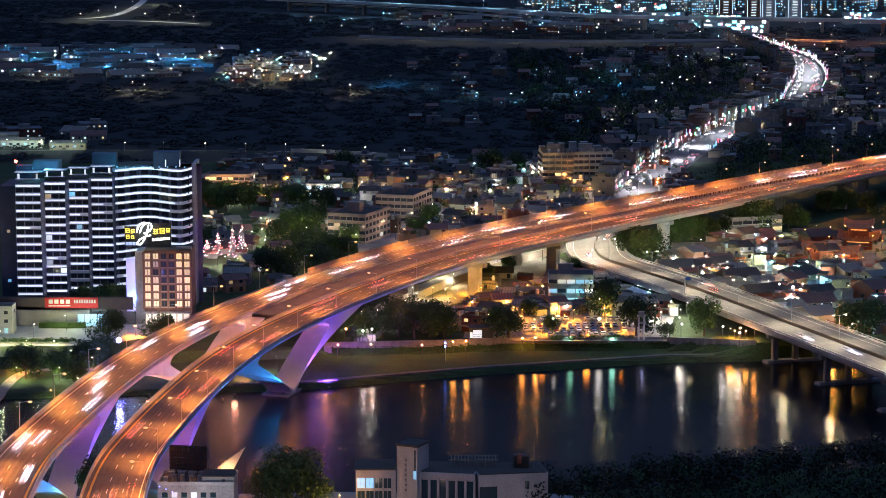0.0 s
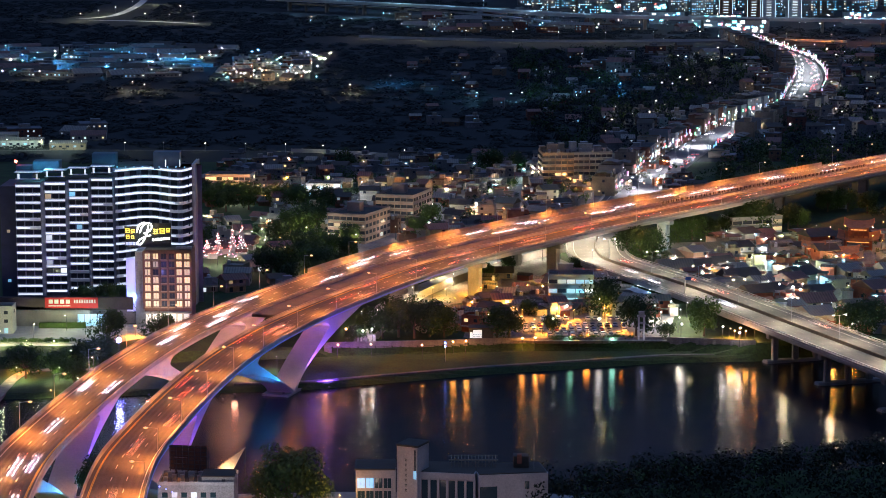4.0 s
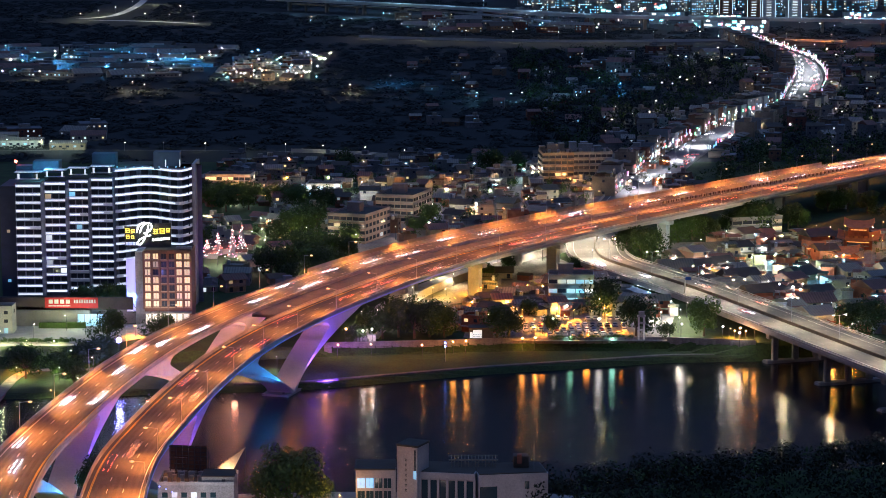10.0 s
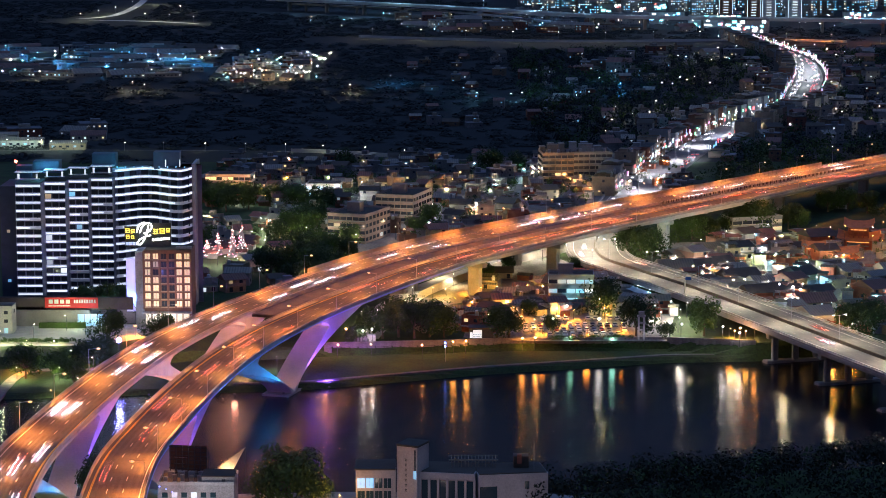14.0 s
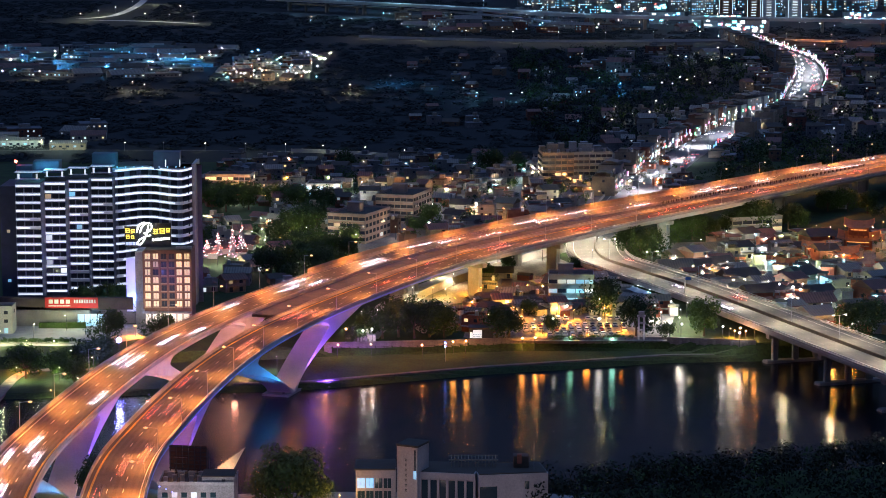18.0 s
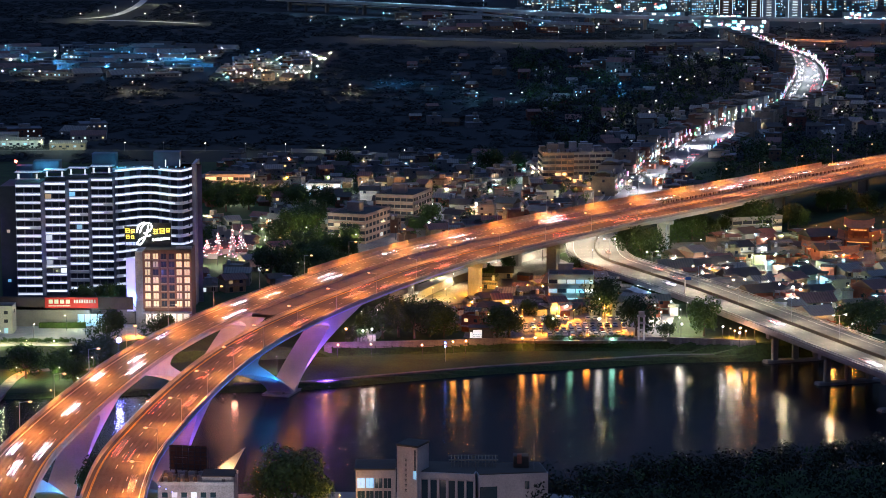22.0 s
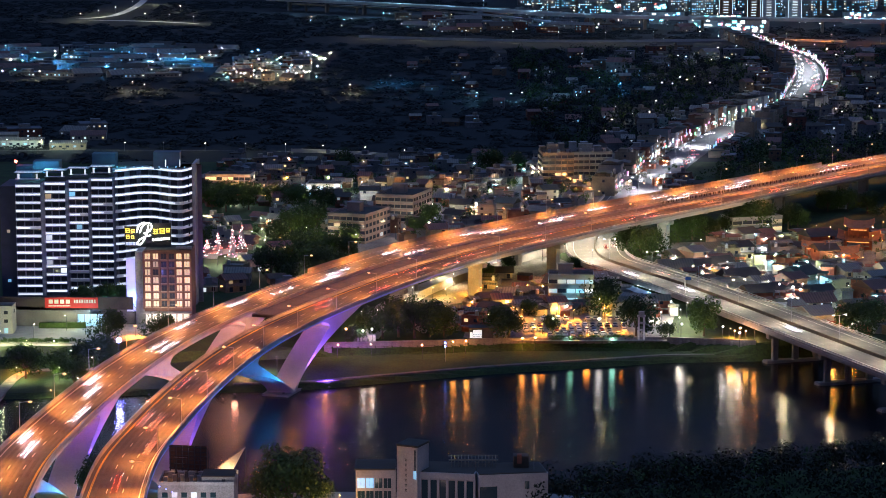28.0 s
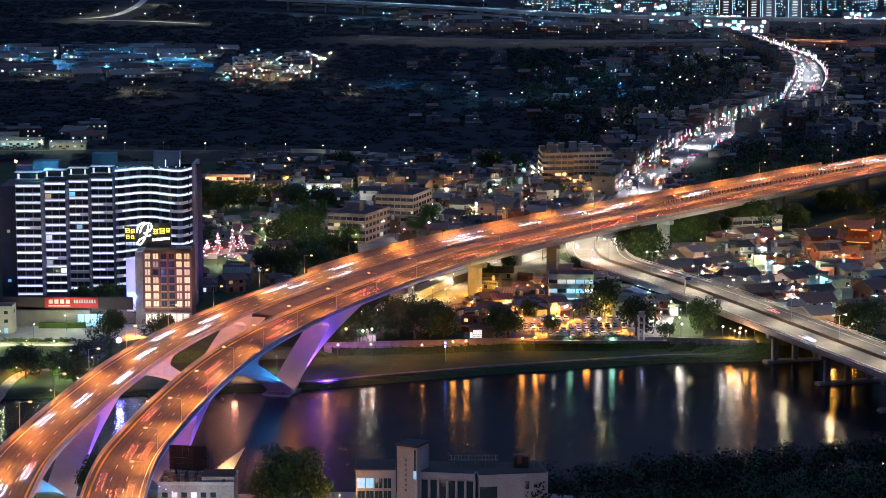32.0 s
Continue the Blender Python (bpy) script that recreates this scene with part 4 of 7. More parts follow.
block("school_hall", -62.0, 1228.0, -4, 18, 12, 2, PLASTER, "pale two-storey hall behind the sports field", 6, .3, 3.2, (G_WHITE, G_CYAN), hut=False)


def dress_block(root, w, d, floors, fh, wall, seed):
    """Balconies, a roof railing, tanks and stair towers of an older apartment block."""
    r = random.Random(seed)
    h = floors * fh
    for fl in range(1, floors):
        for u in (-.34, .02, .36):
            piece("balcony", wall, root, u * w, -d / 2 - .6, fl * fh + .35, w * .2, 1.2, .9)
    for u in (-.42, -.14, .2):
        th = r.uniform(2.6, 5.0)
        boxes("stair_tower", wall, root, [(u * w, d * .2, h + th / 2, w * .17, d * .24, th), (u * w, d * .2, h + th + .1, w * .19, d * .27, .2)])
    bm = bmesh.new()
    for q in range(15):
        put_box(bm, (q / 14 - .5) * w * .96, -d / 2 + .5, h + 1.7, .12, .12, 1.4)
    put_box(bm, 0, -d / 2 + .5, h + 2.4, w * .97, .12, .12)
    part("roof_railing", bm, CONCRETE, root)
    for q in range(3):
        bm = bmesh.new()
        put_cyl(bm, (q - 1) * w * .3 + .8, -d * .2, h + .2, .8, .8, 1.9, 10)
        part("water_tank", bm, TANK, root)


for _ob, _s in zip([o for o in scene.objects if o.name.startswith("apartment_block")], ((17, 22, 5, 3.2, PLASTER_WARM, 1), (22, 20, 5, 3.2, PLASTER, 2))):
    dress_block(_ob, *_s)
block("office_building", 49.8, 908.8, -3, 17.5, 12, 3, TILE_GREY, "three-storey office with bright blue-lit windows", 5, .85, 3.6, (G_WHITE, G_CYAN), side=-1)
block("factory_building", 144.8, 1100.0, 20, 26, 12, 2, TILE_GREY, "long grey sheet-walled factory hall", 5, .1, 3.4, side=-1, hut=False)



# ---- the village, quarter by quarter ----
WALLS = (PLASTER, PLASTER_WARM, PLASTER_WARM, TILE_GREY, TILE_GREY, TILE_GREY, BRICK, TILE_BROWN)
GREY_TAB = sorted((p.y, p.x) for p, d in GREY)
B_TAB = sorted((p.x, p.y) for p, d in LINE_B)


def clear(x, y, r):
    """Whether a house at x, y keeps off the roads and bridges."""
    if y < 1230 and abs(x - lerp_table(y, GREY_TAB)) < 15 + r:
        return False
    for p, d in LINE_B[::3]:
        if abs(p.x - x) < 60 and abs(p.y - y) < 60:
            rel = Vector((x - p.x, y - p.y, 0))
            s = rel.x * -d.y + rel.y * d.x
            if abs(rel.dot(d)) < 6 and -12 - r < s < 40 + r:
                return False
    return True


TAKEN = [(-112.5, 1243, 14), (-62, 1228, 11), (-38.5, 1078, 20), (-19, 1142, 18), (-104, 1160, 24), (-124, 1160, 22), (62, 1292, 14), (81, 1296, 14), (-145, 885, 34), (-106, 880, 26), (180.8, 1034.0, 17), (-92.6, 1030.8, 15), (49.8, 908.8, 11), (144.8, 1100.0, 14), (12.4, 837.3, 8), (75.8, 925.6, 9), (69.0, 907.5, 8), (79.5, 896.3, 7)]


def free(x, y, r):
    for a, b, q in TAKEN:
        if (a - x) ** 2 + (b - y) ** 2 < (q + r) ** 2:
            return False
    TAKEN.append((x, y, r))
    return True


# ---- trees that stand singly ----
for x, y, s in ((-21.7, 833.0, 1.5), (-16.0, 836.1, 1.65), (-10.3, 834.0, 1.6), (-4.9, 836.1, 1.55), (0.4, 834.0, 1.3), (19.3, 832.7, 1.35), (23.6, 835.0, 1.45), (-30.8, 824.5, .9), (-28.5, 843.8, .8),
                (58.8, 878.0, 1.6), (69.6, 838.0, 1.5), (94.0, 838.1, 1.55), (146.3, 843.8, 1.3), (148.9, 833.0, 1.6), (157.9, 854.9, 1.2),
                (80.7, 1018.0, 1.5), (85.8, 1011.7, 1.6), (92.4, 1022.7, 1.4), (106.9, 1064.3, 1.3), (114.2, 1073.0, 1.4), (121.6, 1081.8, 1.4), (133.8, 1096.3, 1.35), (142.2, 1100.0, 1.5), (146.5, 1096.3, 1.9), (154.6, 1109.3, 1.3), (163.4, 1109.3, 1.4), (168.8, 1114.9, 1.2), (201.5, 1168.4, 1.3), (210.3, 1162.2, 1.5), (191.6, 1168.4, 1.3),
                (-140.7, 782.5, 1.3), (-129.6, 784.4, 1.1), (-122.1, 792.1, 1.4), (-119.0, 800.0, 1.4), (-118.7, 822.4, 1.3), (-100.8, 826.6, 1.2), (-123.8, 777.8, 1.0), (-112.2, 866.4, 1.2),
                (-71.1, 966.8, 1.5), (-65.6, 972.5, 1.6), (-61.3, 999.3, 1.4), (-75.5, 1064.3, 1.5), (-69.6, 1073.0, 1.6), (-62.4, 1081.8, 1.5), (-60.4, 1118.7, 1.5), (-5.1, 1118.7, 1.2), (-12.8, 1081.8, 1.2), (-108.1, 1168.4, 1.6), (-97.3, 1174.7, 1.4), (-116.1, 1178.9, 1.4), (-67.6, 1174.7, 1.3), (-58.8, 1168.4, 1.5), (-35.0, 1081.8, 1.1),
                (56.2, 984.2, .8), (17.6, 955.4, .9), (27.6, 984.2, .9), (80.1, 833.0, .7), (39.1, 843.8, .8), (32.2, 878.1, .7), (-54.9, 1014.8, 1.0), (-56.3, 1347.3, 1.4), (27.6, 1333.7, 1.6), (42.0, 1333.7, 1.4)):
    TAKEN.append((x, y, 3))
    tree(x, y, s * 1.05)


# ---- small lamps of the villages ----
def spots(points, name, h, arm, g, col, watts, label, group, cone=None):
    base = None
    for x, y in points:
        z = ground_z(x, y)
        TAKEN.append((x, y, 2.6))
        m = pose(x, y, z, 0, 0, -90 + (x * 7) % 60 - 30)
        if base is None:
            base = street_lamp(name, h, arm, g, col, watts, label, pole=STEEL_DARK, group=group, cone=cone, glass=(.34 if name == "quay_lamp" else None) if y < 1250 else .3)
            base.matrix_basis = m
        else:
            copy_thing(base, m)


# besides known lamps, posts are added wherever a quarter stayed too dim
ORANGE = (1.0, .38, .05)
spots([(56.5, 843.8), (39.7, 843.8), (105.3, 826.0), (117.5, 825.6), (-24.9, 824.0), (99.5, 829.1), (-28.4, 823.0), (81.3, 835.1), (85.2, 833.0)], "quay_lamp", 5.5, .7, G_QUAY_LED, (1.0, .95, .85), 600, "small white lamp on a post by the flood wall", "quay lamps")
spots([(81.1, 915.2), (77.1, 925.6), (83.3, 902.5)], "village_lamp", 4.0, .5, G_LED, (.3, .75, 1.0), 16000, "cyan lamp below the road bridge", "cyan lamps", 150)
spots([(28.4, 828.0), (32.6, 828.5), (-41.5, 820.3), (105.9, 828.7), (110.9, 828.7), (8.0, 823.5), (3.6, 822.0)], "quay_lamp", 5.0, .7, G_QUAY_SODIUM, ORANGE, 800, "small orange lamp on a post by the flood wall", "quay lamps")
spots([(17.9, 878.1), (51.9, 835.1), (64.7, 843.8), (14.7, 921.6), (39.6, 902.5), (-143.0, 792.1), (-110.6, 837.3), (146.9, 833.0), (102.4, 833.0), (60.8, 860.6), (45.0, 859.5), (36.0, 841.6), (23.0, 854.9), (20.9, 896.3), (1.3, 878.1), (10.3, 928.2), (26.8, 912.6), (4.6, 896.3), (18.6, 951.3), (33.2, 925.6), (49.9, 955.4), (29.8, 871.0), (48.8, 871.0), (61.2, 882.9)], "village_lamp", 4.0, .7, G_SODIUM, (1.0, .29, .025), 11000, "small orange lamp on a post in the village", "orange village lamps", 150)
spots([(-29.9, 854.9), (85.4, 878.1), (80.1, 854.9), (87.9, 860.6), (43.0, 1011.7), (22.9, 987.2), (-11.9, 908.8), (-56.6, 792.1), (86.8, 1039.0), (-21.1, 928.2)], "village_lamp", 6.0, .8, G_LED, (1.0, .92, .7), 4000, "small white lamp on a post in the village", "white village lamps", 150)
spots([(112.6, 999.3), (119.2, 984.2), (135.1, 987.2), (129.0, 1014.8), (130.4, 934.9), (142.9, 928.2), (115.3, 941.6), (168.1, 999.3), (174.8, 955.4), (156.2, 969.6), (115.3, 1047.3), (99.3, 999.3)], "village_lamp", 4.2, .8, G_LED, (.97, .98, .84), 2600, "white lamp on a post between hillside houses", "hillside lamps")
# tall posts added to throw orange light on the temple roofs
spots([(165.2, 1001.0), (177.0, 1033.0), (196.1, 1046.0), (158.0, 1022.0), (184.0, 1003.0)], "temple_lamp", 12.5, .8, G_SODIUM, (1.0, .36, .06), 1500, "orange lamp on a post near the temple", "temple lamps")
spots([(-156.9, 846.0), (-137.1, 848.2), (-146.1, 830.8), (-127.6, 800.0), (-155.7, 817.2)], "forecourt_lamp", 6.0, .8, G_WARMLED, (.95, 1.0, .55), 3000, "white lamp on a post by the forecourt", "forecourt lamps")
spots([(-115.3, 1128.3), (-93.9, 1100.0), (-83.3, 1081.8), (-66.8, 1047.3), (-57.5, 1064.3), (-53.6, 1211.4), (-43.6, 1257.6), (-25.1, 1109.3), (-5.3, 1168.4), (1.8, 1222.6), (15.6, 1158.1), (34.4, 1234.0), (29.3, 1269.6), (54.8, 1294.5), (65.9, 1211.4), (-97.9, 1218.1), (-105.2, 1200.3), (-92.7, 999.3), (-59.0, 1022.7)], "village_lamp", 4.0, .8, G_WARMLED, (1.0, .9, .66), 6000, "warm white lamp on a post in the old town", "old town lamps")
spots([(69.0, 1269.6), (20.7, 1128.3), (4.9, 1269.6), (41.8, 1189.5), (-25.2, 1245.7), (77.5, 1234.0), (-90.7, 1200.3)], "village_lamp", 4.2, .8, G_SODIUM, (1.0, .45, .15), 6500, "orange lamp on a post in the old town", "old town lamps")
spots([(194.1, 2053.6), (206.2, 1934.9), (201.6, 1734.0), (234.4, 1829.0), (269.3, 1992.5), (297.0, 1734.0), (349.5, 1934.9), (275.3, 1628.1), (194.2, 1570.5), (162.2, 1589.3), (130.1, 1616.3), (363.2, 2187.6), (278.0, 1534.3), (154.0, 1711.8), (231.3, 1648.3), (215.7, 2173.4), (240.6, 2118.5), (264.4, 2066.3), (372.1, 2118.5), (308.3, 1880.5), (308.0, 1668.9), (177.8, 1628.1), (204.5, 1534.3), (122.2, 1668.9)], "village_lamp", 7.0, .9, G_WARMLED, (.98, .95, .84), 2600, "warm white lamp on a post in the town", "town lamps")
spots([(-178.2, 2022.6), (-166.2, 2053.6), (-153.8, 2085.5), (-137.9, 1963.3), (-125.6, 1992.5), (-152.1, 1934.9), (-246.7, 1880.5), (-72.7, 1854.4), (-124.5, 2053.6), (-339.8, 1992.5), (-234.5, 1854.4)], "village_lamp", 7.0, .9, G_WARMLED, (1.0, .88, .6), 8000, "warm lamp on a post in the hamlet", "hamlet lamps")
spots([(-385.8, 2173.4), (-349.1, 2187.6), (-314.9, 2132.0), (-296.5, 2223.8), (-252.6, 2187.6), (-224.5, 2118.5), (-424.5, 2300.0), (-332.4, 2066.3), (-289.5, 2041.1), (-277.2, 2261.3), (139.2, 1854.4), (-43.5, 1934.9)], "yard_lamp", 8.0, .9, G_LED, (.04, .36, 1.0), 21000, "blue-white yard lamp between works halls", "works yard lamps")
spots([(51.5, 1780.3), (60.4, 1789.8), (100.0, 1770.8), (80.2, 2022.6), (26.1, 1789.8), (147.8, 2022.6), (127.6, 1934.9), (89.1, 1854.4), (15.8, 1839.1)], "field_lamp", 6.0, .8, G_LED, (.2, .62, 1.0), 4500, "cyan-white lamp beside a field house", "field lamps")


spots([(21.6, 928.2), (17.2, 908.8), (30.6, 896.3), (24.8, 882.9), (13.8, 864.1), (8.1, 882.9), (33.4, 854.9), (42.8, 878.1), (1.3, 921.6)], "yard_lamp", 3.2, .5, G_WARMLED, (1.0, .55, .1), 4200, "low yellow lamp in a village yard", "yellow yard lamps")
spots([(200.2, 1090.8), (60.4, 896.3), (95.1, 1047.3), (154.4, 1064.3), (180.5, 1090.8), (131.9, 999.3), (121.3, 1022.7), (154.9, 991.7), (160.9, 928.2)], "yard_lamp", 3.6, .5, G_WARMLED, (.85, 1.0, .35), 2600, "low yellow-green lamp under trees", "yellow yard lamps")
spots([(98.9, 1034.0), (143.7, 1011.7), (142.4, 955.4), (129.5, 962.5), (151.7, 948.5), (50.8, 896.3)], "yard_lamp", 3.4, .5, G_LED, (.25, .75, 1.0), 2200, "low cyan lamp in a village yard", "cyan yard lamps")
spots([(-70.0, 1100.0), (-62.0, 1058.0), (-80.0, 1052.0), (-52.0, 1008.0), (-74.0, 1012.0), (-88.0, 1078.0), (-58.0, 1128.0), (-47.0, 1032.0), (-64.0, 985.0)], "yard_lamp", 3.4, .5, G_WARMLED, (.9, 1.0, .55), 5600, "pale green-white lamp under the trees by the school", "school yard lamps", 150)
spots([(150.0, 1082.0), (128.0, 1062.0), (172.0, 1078.0), (112.6, 1122.5), (140.0, 1052.0), (205.0, 1062.0)], "village_lamp", 6.0, .8, G_LED, (.95, 1.0, .8), 1900, "white lamp on a post above the hillside village", "upper hillside lamps")
spots([(141.0, 842.0), (148.5, 846.0), (151.0, 861.0)], "village_lamp", 4.0, .7, G_SODIUM, (1.0, .42, .08), 3600, "orange lamp among the trees beside the road bridge", "bridge side lamps")
spots([(154.5, 850.0), (158.0, 872.0), (133.0, 872.0), (147.0, 882.0)], "village_lamp", 4.5, .7, G_LED, (.4, .85, 1.0), 3600, "cyan-white lamp beside the road bridge", "bridge side lamps")
spots([(60.5, 872.0), (-95.0, 607.5)], "yard_lamp", 4.5, .5, G_WARMLED, (1.0, .85, .25), 2600, "yellow lamp that lights a tree crown", "yellow yard lamps")
spots([(-122.0, 1230.0), (-113.0, 1229.0), (-104.0, 1228.0), (-92.0, 1222.0), (-99.0, 1218.0)], "village_lamp", 4.5, .7, G_SODIUM, (1.0, .5, .18), 2900, "orange lamp before the school hall", "school hall lamps")
spots([(-80.0, 1214.0), (-68.0, 1216.0), (-57.0, 1216.0), (-48.0, 1206.0)], "village_lamp", 4.5, .7, G_LED, (.9, .97, 1.0), 2900, "white lamp behind the sports field", "school hall lamps")
spots([(112.8, 969.6), (133.6, 1073.0), (153.0, 1011.7), (179.0, 999.3), (140.8, 976.9), (196.2, 1047.3)], "yard_lamp", 3.6, .5, G_SODIUM, (1.0, .4, .07), 3600, "low orange lamp in a village yard", "orange yard lamps")


spots([(79.2, 868.7), (85.2, 843.8), (91.5, 875.7)], "village_lamp", 6.0, .8, G_LED, (1.0, .9, .68), 8000, "white lamp on a post in the small car park", "car park lamps", 155)
spots([(-34.6, 826.7), (-45.0, 826.6), (-37.0, 816.0), (-7.1, 815.6), (-25.0, 816.5)], "quay_lamp", 5.0, .7, G_QUAY_SODIUM, (1.0, .5, .16), 700, "warm lamp on a post on the quay", "warm quay lamps", 150)
spots([(104.4, 833.0), (108.3, 831.9)], "quay_lamp", 3.2, .4, G_SODIUM, (1.0, .42, .06), 5000, "low orange lamp beside the riverside shelters", "shelter lamps", 160)


spots([(-2.1, 966.8), (4.1, 944.4), (13.6, 972.5), (10.6, 999.3), (-24.0, 862.0), (-14.0, 884.0), (-15.0, 920.0), (-4.0, 912.0)], "village_lamp", 5.5, .7, G_WARMLED, (1.0, .82, .45), 6500, "yellow lamp on a post beside the under-bridge road", "yellow lane lamps", 150)
spots([(-127.5, 756.2), (-118.1, 785.0)], "park_lamp", 7.0, .9, G_SODIUM, (.95, .95, .42), 7000, "tall park lamp on the riverside lawn", "park lamps", 155)


def quarter(inside, box, count, seed, size, floors, lit, tones, group, near=True, turn=(-28, 28), fh=3.1, roofs=("flat", "sheet", "gable"), gap_r=.62, tries=12):
    rng = random.Random(seed)
    made = 0
    for i in range(count * tries):
        if made >= count:
            break
        x, y = rng.uniform(box[0], box[1]), rng.uniform(box[2], box[3])
        w, d = rng.uniform(*size), rng.uniform(*size)
        if not inside(x, y) or not clear(x, y, w * .6) or not free(x, y, w * gap_r):
            continue
        made += 1
        wall = rng.choice(WALLS)
        roof = rng.choice(roofs)
        fl = rng.choice(floors)
        rm = rng.choice((ROOF_RED, ROOF_GREY, ROOF_GREY, ROOF_DARK, ROOF_DARK, ROOF_RED, ROOF_GREEN)) if roof == "gable" else rng.choice((ROOF_DARK, ROOF_GREY))
        if roof == "gable":
            fl = min(fl, 2)
        word = {"plaster_pale": "pale plastered", "plaster_warm": "cream plastered", "tile_grey": "grey tiled", "brick_red": "red brick", "tile_brown": "brown tiled"}[wall.name]
        rword = {"flat": "a flat roof", "sheet": "a sheet-metal roof canopy", "gable": "a pitched sheet roof"}[roof]
        house(x, y, rng.uniform(*turn), w, d, fl, wall, roof, rm, rng, lit, tones, "%s %s-storey village house with %s" % (word, ("one", "two", "three", "four", "five", "six")[fl - 1], rword), group, near, fh)


def grey_x(y):
    return lerp_table(y, GREY_TAB)


UNDER_TAB = [(833, -29), (896, -20), (944, -5), (1011, 28), (1047, 55)]
# riverside village under the curve, orange light
quarter(lambda x, y: x < grey_x(y) - 16 and x > lerp_table(y, UNDER_TAB) + 15 and (x < 21 or y > 880), (-8, 92, 848, 985), 92, 1, (6, 10.5), (1, 1, 1, 2), .14, (G_WARM, G_WARM, G_WHITE), "riverside village houses", roofs=("gable", "gable", "gable", "sheet"), gap_r=.4, tries=90, fh=2.6)
# village on the other side of the road bridge, white light
quarter(lambda x, y: x > grey_x(y) + 17, (90, 245, 835, 1080), 118, 2, (7, 14), (1, 1, 1, 2), .08, (G_WHITE, G_WARM, G_CYAN), "hillside village houses", roofs=("gable", "gable", "gable", "sheet", "flat"), gap_r=.42, tries=60, fh=2.6, turn=(8, 34))
# old town behind the motorway
quarter(lambda x, y: True, (-125, 130, 1065, 1220), 92, 3, (6, 10.5), (1, 1, 1, 2), .08, (G_WARM, G_WHITE), "old town houses", roofs=("flat", "sheet", "gable", "gable"), fh=2.7, gap_r=.5, tries=30)

quarter(lambda x, y: True, (-104, -60, 930, 1062), 14, 23, (6, 10), (1, 1, 2), .2, (G_WARM, G_WHITE), "fairground houses", roofs=("gable", "gable", "flat"), fh=2.6, tries=40)

# ---- the bright high street ----
STREET, LEN_S = smooth_line([(100.0, 1218.1, .1), (121.2, 1320.4, .1), (146.1, 1422.5, .1), (171.2, 1506.4, .1), (210.4, 1624.2, .1), (252.3, 1711.8, .1), (281.9, 1854.4, .1), (312.9, 2022.6, .1), (331.4, 2201.9, .1), (329.2, 2356.5, .1), (319.9, 2553.3, .1), (334.1, 2774.1, .1), (379.4, 3091.9, .1)], 300)
high = swept("road", STREET, rect(-11.5, 11.5, -.1, .02), ASPHALT_OLD, None)
tagged(high, "brightly lit town high street of grey asphalt", "road", kind="structure")
for _p, _d in STREET[::3]:
    TAKEN.append((_p.x, _p.y, 11.5))
rng = random.Random(31)
STREET_TAB = sorted((p.y, p.x) for p, d in STREET)
for side in (-1, 1):
    k = 2
    while k < 130:
        p, d = STREET[k]
        w = rng.uniform(8, 14)
        c = p + Vector((-d.y, d.x, 0)) * side * (18 if side > 0 else 22)
        k += int(w / (LEN_S / 299)) + 1
        if (side < 0 and k < 34) or not free(c.x, c.y, w * .42):
            continue
        rz = math.degrees(math.atan2(d.y, d.x)) + (0 if side > 0 else 180)
        # long side to the street
        h = house(c.x, c.y, rz if side > 0 else rz, w, 12, rng.choice((2, 3, 3, 4) if side > 0 else ((3, 4) if 1500 < c.y < 1725 else (1, 1, 2))), rng.choice(WALLS), rng.choice(("flat", "sheet")), ROOF_DARK, rng, .45, (G_WHITE, G_WHITE, G_WARM, G_CYAN), "narrow shop house with lit signs on the high street", "high street shops", p.y < 1450, name="shop_house")
        for q in range(rng.choice((1, 2, 2))):
            col = rng.choice((glow("shop_sign_white", (.85, .92, 1.0), 1.7), glow("shop_sign_white", (.85, .92, 1.0), 1.7), glow("shop_sign_blue", (.2, .45, 1.0), 2), glow("shop_sign_red", (1.0, .1, .12), 2), glow("shop_sign_pink", (1.0, .3, .7), 2), glow("shop_sign_green", (.2, 1.0, .5), 2)))
            piece("shop_sign", col, h, rng.uniform(-.4, .4) * w, -6.5, rng.uniform(3, 7), rng.uniform(1.2, 3.0), .4, rng.uniform(.8, 2.6))
# the far end of the street: its shops and signs run together
SIGNS = [glow("shop_sign_white", (.85, .92, 1.0), 1.7), glow("shop_sign_blue", (.2, .45, 1.0), 2), glow("shop_sign_red", (1.0, .1, .12), 2), glow("shop_sign_pink", (1.0, .3, .7), 2), glow("shop_sign_green", (.2, 1.0, .5), 2)]
bu = Bunch([WALL_FAR[0], WALL_FAR[2], ROOF_DARK, GLASS_DARK, G_WHITE, G_WARM] + SIGNS)
